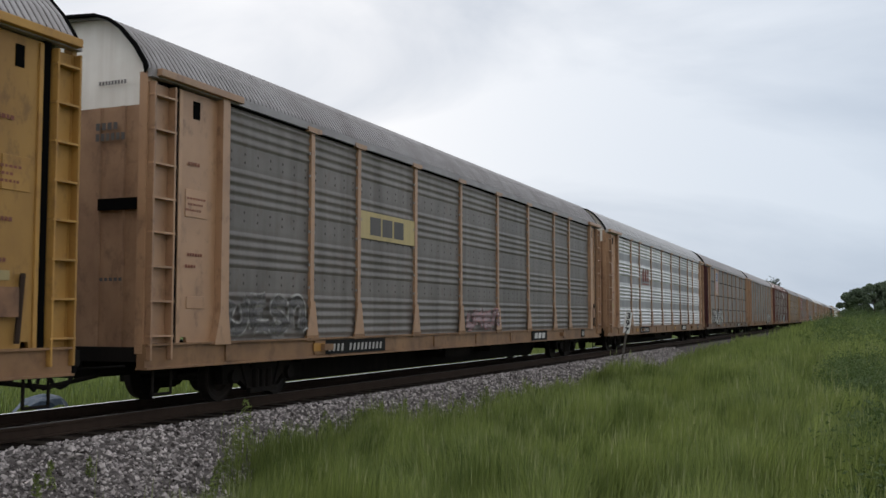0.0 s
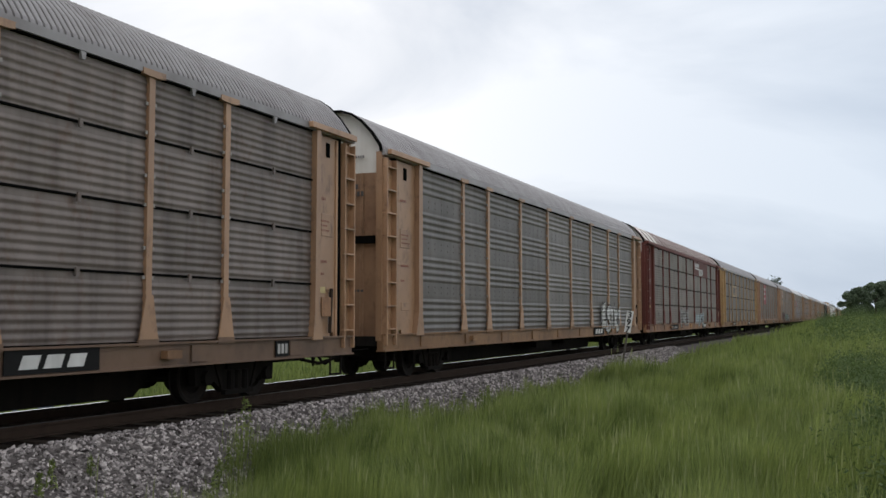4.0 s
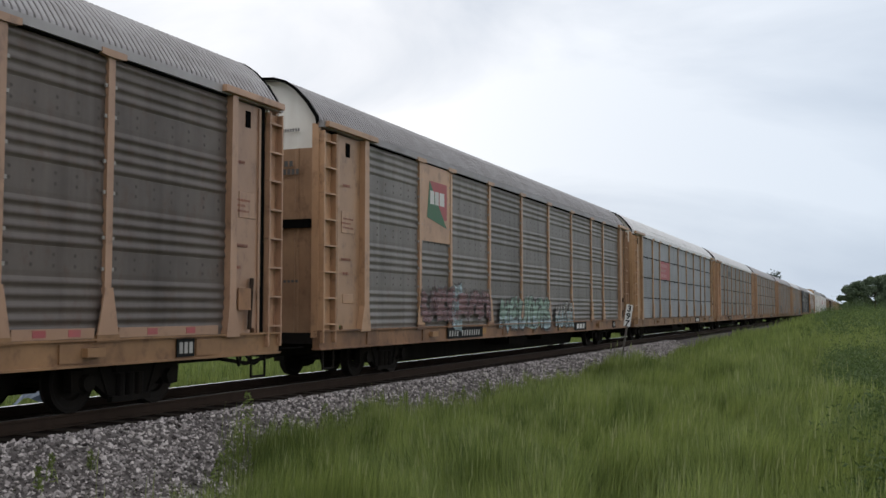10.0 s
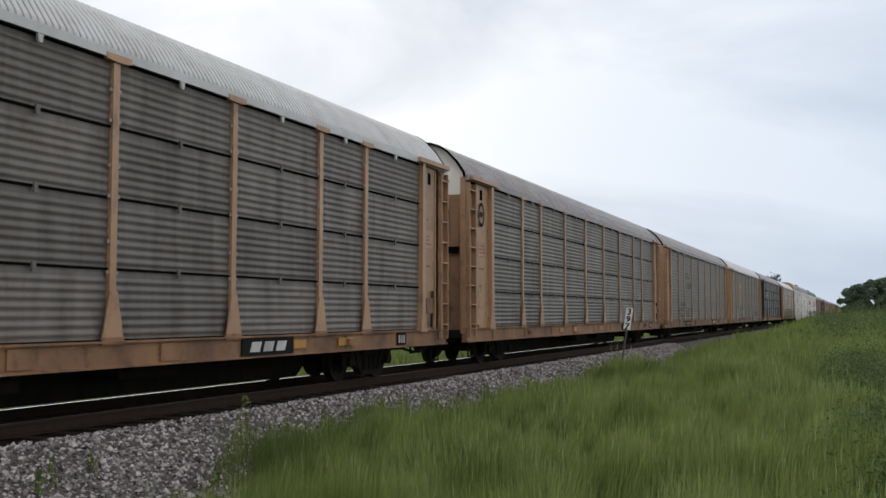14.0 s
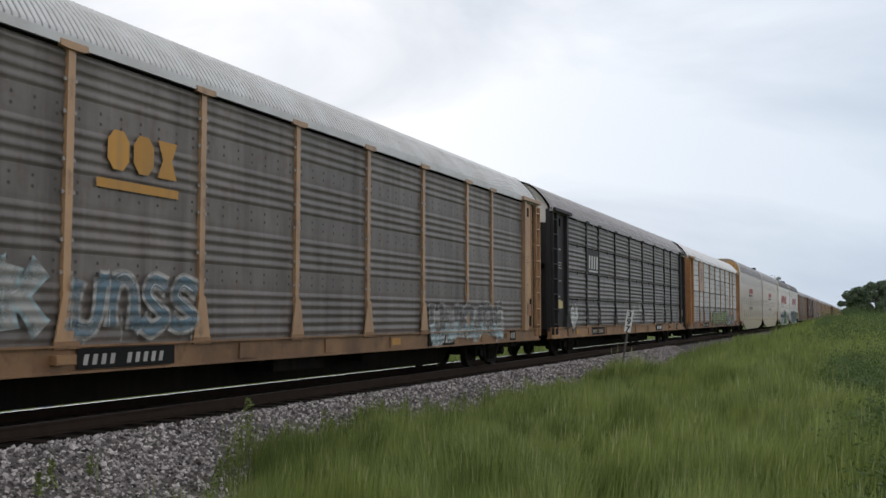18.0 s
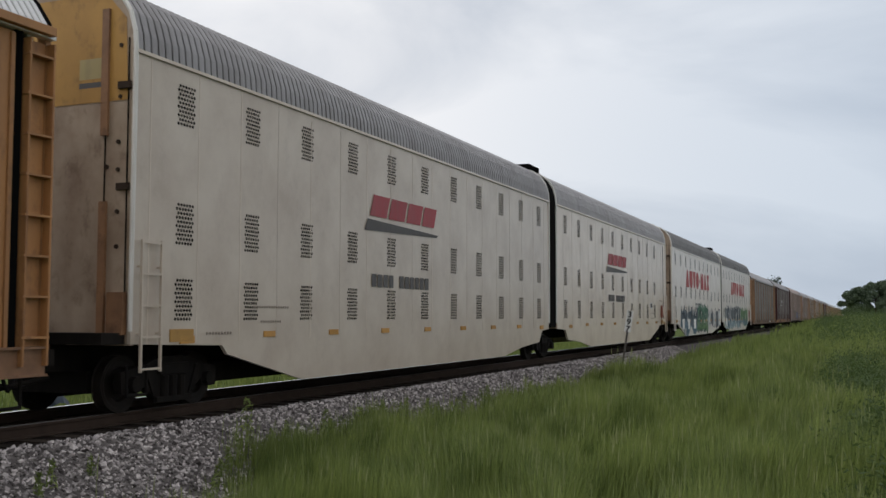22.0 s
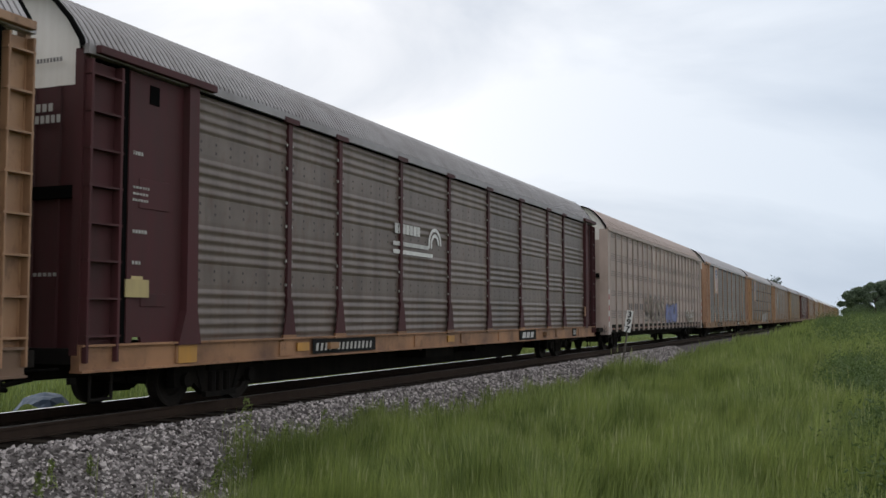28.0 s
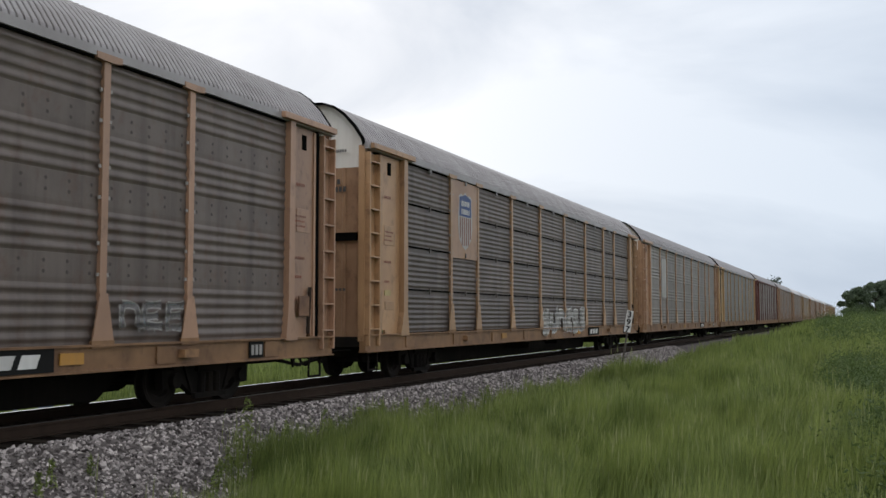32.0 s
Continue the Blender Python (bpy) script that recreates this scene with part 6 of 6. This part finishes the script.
def build_stones():
    """Loose crushed stones on the bank, thickest where the camera looks down on it."""
    rng = np.random.default_rng(5)
    n = 62000
    y = 3.0 + 52 * rng.random(n) ** 1.5
    x = rng.uniform(1.34, 3.5, n)
    m = 9000
    y[:m] = rng.uniform(7.5, 12.5, m)
    x[:m] = rng.uniform(3.0, 5.2, m)
    y[m:m + 7000] = rng.uniform(-12, 3.2, 7000)
    z = np.where(x < 1.75, -0.20, -0.20 - (x - 1.75) * 0.56)
    z[:m] = [max(ground_z(a, b), bed_z(a) if a < 3.3 else -9) for a, b in zip(x[:m], y[:m])]
    size = rng.uniform(0.017, 0.041, n) * (1 + 0.5 * (rng.random(n) > 0.93))
    base = np.array([(1, 0, 0), (-1, 0, 0), (0, 1, 0), (0, -1, 0), (0, 0, 1), (0, 0, -1)], float)
    pts = base[None] * rng.uniform(0.6, 1.25, (n, 6, 3)) + rng.normal(0, 0.22, (n, 6, 3))
    ang = rng.random(n) * 6.28
    tilt = rng.normal(0, 0.5, n)
    ca, sa, ct, st = np.cos(ang)[:, None], np.sin(ang)[:, None], np.cos(tilt)[:, None], np.sin(tilt)[:, None]
    px, py, pz = pts[..., 0], pts[..., 1], pts[..., 2] * 0.8
    py, pz = py * ct - pz * st, py * st + pz * ct
    px, py = px * ca - py * sa, px * sa + py * ca
    v = np.stack([px, py, pz], -1) * size[:, None, None] + np.stack([x, y, z + size * 0.25], -1)[:, None]
    tri = np.array([(0, 2, 4), (2, 1, 4), (1, 3, 4), (3, 0, 4), (2, 0, 5), (1, 2, 5), (3, 1, 5), (0, 3, 5)])
    f = (tri[None] + 6 * np.arange(n)[:, None, None]).reshape(-1, 3)
    me = bpy.data.meshes.new("ballast_stones")
    me.from_pydata(v.reshape(-1, 3).tolist(), [], f.tolist())
    me.materials.append(M["stone"])
    tagged(new("ballast_stones", me), "loose grey crushed stones on the track bank", "ballast", kind="stuff")


def blades(name, x, y, z, h, width, lean, way, mat, seed, label):
    """Curved grass blades, three segments each, as one piece of stuff."""
    rng = np.random.default_rng(seed)
    n = len(x)
    ang = way + rng.normal(0.0, 0.9, n)
    dx, dy = np.cos(ang), np.sin(ang)
    bend = h * lean * rng.uniform(0.2, 1.3, n)
    wd = width * rng.uniform(0.6, 1.3, n)
    a2 = rng.random(n) * 3.14
    wx, wy = np.cos(a2) * wd / 2, np.sin(a2) * wd / 2
    rows = []
    for f, w in ((0, 1.0), (0.4, 0.85), (0.75, 0.55)):
        cx, cy, cz = x + dx * bend * f * f, y + dy * bend * f * f, z + h * f * (1 - 0.18 * f * lean)
        rows += [np.stack([cx - wx * w, cy - wy * w, cz], -1), np.stack([cx + wx * w, cy + wy * w, cz], -1)]
    rows.append(np.stack([x + dx * bend, y + dy * bend, z + h * (1 - 0.18 * lean)], -1))
    v = np.stack(rows, 1)
    k = 7 * np.arange(n)[:, None]
    quads = np.concatenate([k + np.array([[0, 1, 3, 2]]), k + np.array([[2, 3, 5, 4]])]).tolist()
    tris = (k + np.array([[4, 5, 6]])).tolist()
    me = bpy.data.meshes.new(name)
    me.from_pydata(v.reshape(-1, 3).tolist(), [], quads + tris)
    me.materials.append(mat)
    tagged(new(name, me), label, "grass", kind="stuff")


def grass_edge(y):
    return 2.70 + (min(1.9, max(0.0, 12.5 - y) * 0.62)) + 0.28 * noise.noise(Vector((0, y * 0.35, 3))) + 0.22 * noise.noise(Vector((0, y * 1.3, 7)))


def build_grass():
    rng = np.random.default_rng(11)
    x, y = [], []
    for n, xa, xb, ya, yb in ((210000, 2.6, 11.6, 4.0, 17.0), (150000, 2.5, 13.0, 14.0, 34.0), (26000, 11.4, 19.0, 4.0, 32.0), (42000, 4.2, 19.0, -12.0, 4.1), (60000, 2.6, 20.0, 32.0, 70.0), (50000, 2.7, 45.0, 65.0, 190.0)):
        x.append(rng.uniform(xa, xb, n))
        y.append(rng.uniform(ya, yb, n))
    x, y = np.concatenate(x), np.concatenate(y)
    edge = np.array([grass_edge(b) for b in y])
    stray = np.array([noise.noise(Vector((a * 1.9, b * 1.5, 31))) for a, b in zip(x, y)])
    keep = (x > edge + rng.uniform(0, 0.22, len(x))) | ((x > edge - 0.50) & (stray > 0.12) & (rng.random(len(x)) < 0.45) & (y > 11))
    x, y, edge = x[keep], y[keep], edge[keep]
    z = np.array([max(ground_z(a, b), bed_z(a) if a < 3.3 else -9) for a, b in zip(x, y)]) - 0.02
    tuft = np.array([0.6 * noise.noise(Vector((a * 0.6, b * 0.35, 1))) + 0.45 - 1.9 * abs(noise.noise(Vector((a * 1.15, b * 0.75, 4)))) + 0.35 * noise.noise(Vector((a * 3.1, b * 2.3, 9))) for a, b in zip(x, y)])
    way = np.array([4.5 * noise.noise(Vector((a * 0.7, b * 0.5, 15))) + 0.6 for a, b in zip(x, y)])
    bend = np.array([0.22 + 0.45 * noise.noise(Vector((a * 1.6, b * 1.2, 19))) for a, b in zip(x, y)])
    mound = np.exp(-((y - 31.0) / 3.0) ** 2 - ((x - 3.7) / 1.4) ** 2)
    hollow = np.exp(-((y - 27.8) / 1.4) ** 2 - ((x - 4.3) / 1.1) ** 2)
    low = np.where((y > 18) & (y < 29), 0.32, 0.66)
    h = np.maximum(0.10, 0.50 + 0.52 * np.clip(tuft, -0.95, 0.8) + 0.14 * mound - 0.75 * hollow) * rng.uniform(0.55, 1.2, len(x)) * np.clip(low + (x - edge) * 0.6, 0.3, 1)
    h *= 1 - 0.5 * np.clip((y - 32.2) / 1.5, 0, 1) * np.clip((48 - y) / 8, 0, 1) * np.clip(2.6 - (x - edge), 0, 1)
    h = np.where(rng.random(len(x)) < 0.03, h * 1.25 + 0.04, h)
    pick = np.flatnonzero((rng.random(len(x)) < 0.035) & (y < 34) & (tuft > -0.1))
    blades("seed_heads", x[pick], y[pick], z[pick] + h[pick] * 0.86, h[pick] * 0.16 + 0.04, 0.006 + 0.0004 * y[pick], np.full(len(pick), 0.15), way[pick], M["seed"], 13, "pale seed heads of the tall grass")
    blades("grass", x, y, z, h, 0.0044 + 0.00050 * y, np.clip(bend, 0.05, 0.36), way, M["grass"], 12, "tall soft green grass on the bank beside the track")


def build_tufts():
    """Separate tufts that reach out over the stones along the edge of the grass."""
    rng = np.random.default_rng(51)
    k, m = 70, 30
    cy = rng.uniform(11.3, 27.0, k)
    cx = np.array([grass_edge(b) for b in cy]) + rng.uniform(-0.26, 0.18, k)
    tall = rng.uniform(0.25, 0.68, k) * np.where(cy > 19, 0.72, 1.0)
    x = (cx[:, None] + rng.normal(0, 0.09, (k, m))).ravel()
    y = (cy[:, None] + rng.normal(0, 0.16, (k, m))).ravel()
    h = (tall[:, None] * rng.uniform(0.45, 1.1, (k, m))).ravel()
    z = np.array([max(ground_z(a, b), bed_z(a) if a < 3.3 else -9) for a, b in zip(x, y)]) - 0.02
    blades("grass_tufts", x, y, z, h, 0.0042 + 0.00034 * y, rng.uniform(0.05, 0.35, len(x)), rng.uniform(0, 6.28, len(x)), M["grass"], 52, "tufts of green grass growing out of the stones")


def build_far_grass():
    rng = np.random.default_rng(41)
    n = 34000
    x, y = -3.25 - 8.0 * rng.random(n) ** 1.6, 6 + 75 * rng.random(n)
    z = np.where(x > -3.6, np.maximum(-0.27 + (x + 3.0) * 0.5, -0.58), -0.60)
    h = rng.uniform(0.12, 0.62, n) * np.clip(0.35 + (-3.25 - x) * 0.6, 0.4, 1.0)
    blades("grass", x, y, z, h, 0.022, rng.uniform(0.1, 0.5, n), rng.uniform(0, 6.28, n), M["grass"], 42, "rough pale green grass on the far side of the track")


build_ground()
build_track()
START = build_train()
build_articulated(START)
build_rest(START)
build_stones()
build_grass()
build_tufts()
build_far_grass()


# ---- milepost ----
def build_milepost():
    sx, sy = 3.10, 35.0
    post = new("milepost")
    post.matrix_basis = pose(sx, sy, ground_z(sx, sy) + 0.12, -3, 9, 0)
    tagged(post, "leaning white milepost sign with black stacked digits", "milepost")
    bm = bmesh.new()
    prism(bm, [(-0.03, -0.4), (0.03, -0.4), (0.03, 2.45), (-0.03, 2.45)], -0.03, 0.03)
    part("post", bm, M["post"], post)
    bm = bmesh.new()
    box(bm, -0.115, 0.115, -0.045, -0.033, 1.72, 2.48)
    part("sign_plate", bm, M["signwhite"], post)
    for k, d in enumerate("397"):
        cu = bpy.data.curves.new("digit", "FONT")
        cu.body, cu.size, cu.align_x, cu.extrude, cu.offset = d, 0.29, "CENTER", 0.002, 0.010
        tmp = bpy.data.objects.new("digit", cu)
        me = bpy.data.meshes.new_from_object(tmp)
        bpy.data.objects.remove(tmp)
        me.materials.clear()
        me.materials.append(M["signblack"])
        ob = place("digit", me, post, (0, -0.049, 2.24 - 0.255 * k))
        ob.rotation_euler = (math.pi / 2, 0, 0)


build_milepost()


def build_tarp():
    sheet = bmesh.new()
    n, rnd = 9, random.Random(8)
    v = {}
    for i in range(n):
        for j in range(n):
            u, w = i / (n - 1) * 2 - 1, j / (n - 1) * 2 - 1
            r = max(0.0, 1 - (abs(u) ** 2.4 + abs(w) ** 2.4) / 1.3)
            v[i, j] = sheet.verts.new((0.45 * w + rnd.uniform(-0.03, 0.03), 0.42 * u + rnd.uniform(-0.03, 0.03), 0.42 * r ** 0.5 + rnd.uniform(-0.03, 0.03) * r))
    for i in range(n - 1):
        for j in range(n - 1):
            sheet.faces.new((v[i, j], v[i + 1, j], v[i + 1, j + 1], v[i, j + 1]))
    heap = new("tarp", mesh_of("tarp", sheet, [M["tarp"]]))
    heap.location = (-2.45, 13.85, -0.25)
    heap.scale = (0.85, 0.85, 0.75)
    tagged(heap, "crumpled dark blue tarp lying beyond the far rail", "tarp")


build_tarp()


# ---- weeds, undergrowth and trees ----
def leaf_cloud(pts, size, seed, flat=0.5):
    """Small four-cornered leaves at the points, turned at random: vertices and faces."""
    rng = np.random.default_rng(seed)
    n = len(pts)
    u = rng.normal(0, 1, (n, 3))
    u /= np.linalg.norm(u, axis=1)[:, None]
    w = np.cross(u, rng.normal(0, 1, (n, 3)))
    w /= np.linalg.norm(w, axis=1)[:, None]
    sz = (size * rng.uniform(0.6, 1.4, n))[:, None]
    v = np.stack([pts - u * sz, pts + w * sz * flat, pts + u * sz, pts - w * sz * flat], 1).reshape(-1, 3)
    return v.tolist(), (4 * np.arange(n)[:, None] + np.arange(4)).tolist()


def weed(x, y, h, seed):
    """Upright weed: a stalk with narrow leaves and a thin seed head."""
    rng = np.random.default_rng(seed)
    w = new("weed")
    z = max(bed_z(x), ground_z(x, y))
    w.location = (x, y, z)
    tagged(w, "tall green weed growing at the edge of the ballast", "weed", "weeds by the track")
    bm = bmesh.new()
    for k in range(3):
        a = rng.uniform(0, 6.28)
        f = rng.uniform(0.65, 1.0) if k else 1.0
        tube(bm, (0, 0, -0.05), (0.10 * h * math.cos(a) * (k > 0), 0.10 * h * math.sin(a) * (k > 0), h * f), 0.007, 5, 0, 0.002)
    part("stalk", bm, M["grass"], w)
    n = int(90 * h) + 30
    t = rng.random(n)
    r = h * (0.16 * (1 - t) + 0.03)
    a = rng.random(n) * 6.28
    pts = np.stack([np.cos(a) * r, np.sin(a) * r, h * (0.05 + 0.95 * t)], -1)
    v, f = leaf_cloud(pts, 0.045, seed, 0.22)
    me = bpy.data.meshes.new("leaves")
    me.from_pydata(v, [], f)
    me.materials.append(M["grass"])
    place("leaves", me, w)
    return w


WEEDS = [weed(*a, i) for i, a in enumerate(((2.64, 12.5, 0.92), (2.36, 9.0, 0.34), (2.46, 8.7, 0.30), (2.70, 13.5, 0.55), (2.78, 14.6, 0.68), (2.80, 15.8, 0.62), (2.84, 17.4, 0.60), (2.30, 9.7, 0.26), (2.86, 20.2, 0.5), (2.74, 13.0, 0.5), (2.82, 16.6, 0.7), (2.62, 14.0, 0.42), (2.60, 15.1, 0.38), (2.58, 16.2, 0.46), (2.62, 17.0, 0.34), (2.55, 18.3, 0.44), (2.60, 19.2, 0.40), (2.52, 21.5, 0.36), (2.56, 23.0, 0.42), (2.95, 11.4, 0.40), (3.3, 10.8, 0.35), (2.75, 11.9, 0.36)))]


def build_undergrowth():
    rng = np.random.default_rng(21)
    pts, sizes = [], []
    for k in range(530):
        if k < 330:
            y = rng.uniform(38, 150)
            x = 10.6 + rng.uniform(-0.25, 1.0) * (2.0 + y * 0.10)
        elif k < 450:
            y = 8.5 + 22 * rng.random() ** 0.8
            x = 10.95 - 0.020 * y + 1.6 * rng.random() ** 1.5
        else:
            y = rng.uniform(150, 185)
            x = rng.uniform(6.5, 40)
        r = rng.uniform(0.25, 0.65) * (1 + y / 130) * (1.7 if y > 150 else 1)
        z = ground_z(x, y)
        near = y < 32
        m = 800 if near else 200
        d = rng.normal(0, 1, (m, 3))
        d /= np.linalg.norm(d, axis=1)[:, None]
        p = d * (rng.random(m) ** 0.4)[:, None] * np.array([r, r, r * 0.9]) + np.array([x, y, z + r * (0.5 if near else 0.75)])
        pts.append(p)
        sizes.append(np.full(m, 0.030 if near else 0.055))
    pts = np.concatenate(pts)
    v, f = leaf_cloud(pts, np.concatenate(sizes), 22, 0.35)
    me = bpy.data.meshes.new("undergrowth")
    me.from_pydata(v, [], f)
    me.materials.append(M["shrub"])
    tagged(new("undergrowth", me), "leafy green undergrowth in the tall grass", "undergrowth", kind="stuff")


build_undergrowth()


def tree(x, y, h, spread, seed, mat, label, leaf=0.15, count=17000):
    """A tapered trunk with limbs and a ragged crown made of clumps of leaves."""
    rng = np.random.default_rng(seed)
    t = new("tree")
    t.location = (x, y, ground_z(x, y) - 0.1)
    tagged(t, label, "tree", "trees beyond the grass")
    bm = bmesh.new()
    tube(bm, (0, 0, 0), (0.1, 0, h * 0.55), 0.03 * h, 9, 0, 0.016 * h)
    clumps = []
    for k in range(44):
        a, f = rng.uniform(0, 6.28), rng.uniform(0.05, 0.98)
        r = spread * math.sqrt(max(0.05, 1 - (2 * f - 0.85) ** 2)) * rng.uniform(0.35, 1.0)
        c = np.array([r * math.cos(a), r * math.sin(a), h * f])
        clumps.append((c, rng.uniform(0.07, 0.17) * h))
        if k % 3 == 0:
            tube(bm, (0.05, 0, h * min(0.5, f * 0.6)), tuple(c), 0.010 * h, 5, 0, 0.003 * h)
    part("trunk", bm, M["bark"], t)
    pts = []
    for c, r in clumps:
        m = count // len(clumps)
        d = rng.normal(0, 1, (m, 3))
        d /= np.linalg.norm(d, axis=1)[:, None]
        pts.append(c + d * (rng.random(m) ** 0.35)[:, None] * r * np.array([1.15, 1.15, 0.85]))
    pts = np.concatenate(pts)
    pts = pts[pts[:, 2] > h * 0.04]
    v, f = leaf_cloud(pts, leaf, seed + 1, 0.5)
    me = bpy.data.meshes.new("crown")
    me.from_pydata(v, [], f)
    me.materials.append(mat)
    place("crown", me, t)


for i, (x, y, h, r) in enumerate(((10.6, 168, 5.6, 2.6), (13.2, 172, 7.0, 3.2), (17.0, 166, 6.6, 3.4), (20.5, 175, 7.4, 3.6), (25.5, 170, 7.0, 3.6), (30.0, 178, 8.0, 4.0), (15.0, 182, 7.4, 3.5))):
    tree(x, y, h * 0.80, r * 1.08, 70 + i, M["leaf"], "dense dark green broadleaf tree beyond the grass")
tree(-14.0, 330, 14.0, 4.0, 90, M["farleaf"], "hazy far-off tree behind the train", 0.4, 2500)
tree(-19.0, 340, 12.5, 4.0, 92, M["farleaf"], "hazy far-off tree behind the train", 0.4, 2500)


def motions():
    for car in CARS:
        y0 = 13.572 + car["track"]
        walk(car, [(t, pose(0, y0 - SPEED * t, 0)) for t in (0, 8, 16, 24, 32)])
    for i, w in enumerate(WEEDS):
        p = w.location.copy()
        sway = 1.6 if i == 0 else 1.0
        walk(w, [(0.5 * k, pose(*p, sway * math.sin(1.9 * k + i), sway * (0.6 + math.sin(1.3 * k + 2 * i)), 0)) for k in range(65)])


motions()
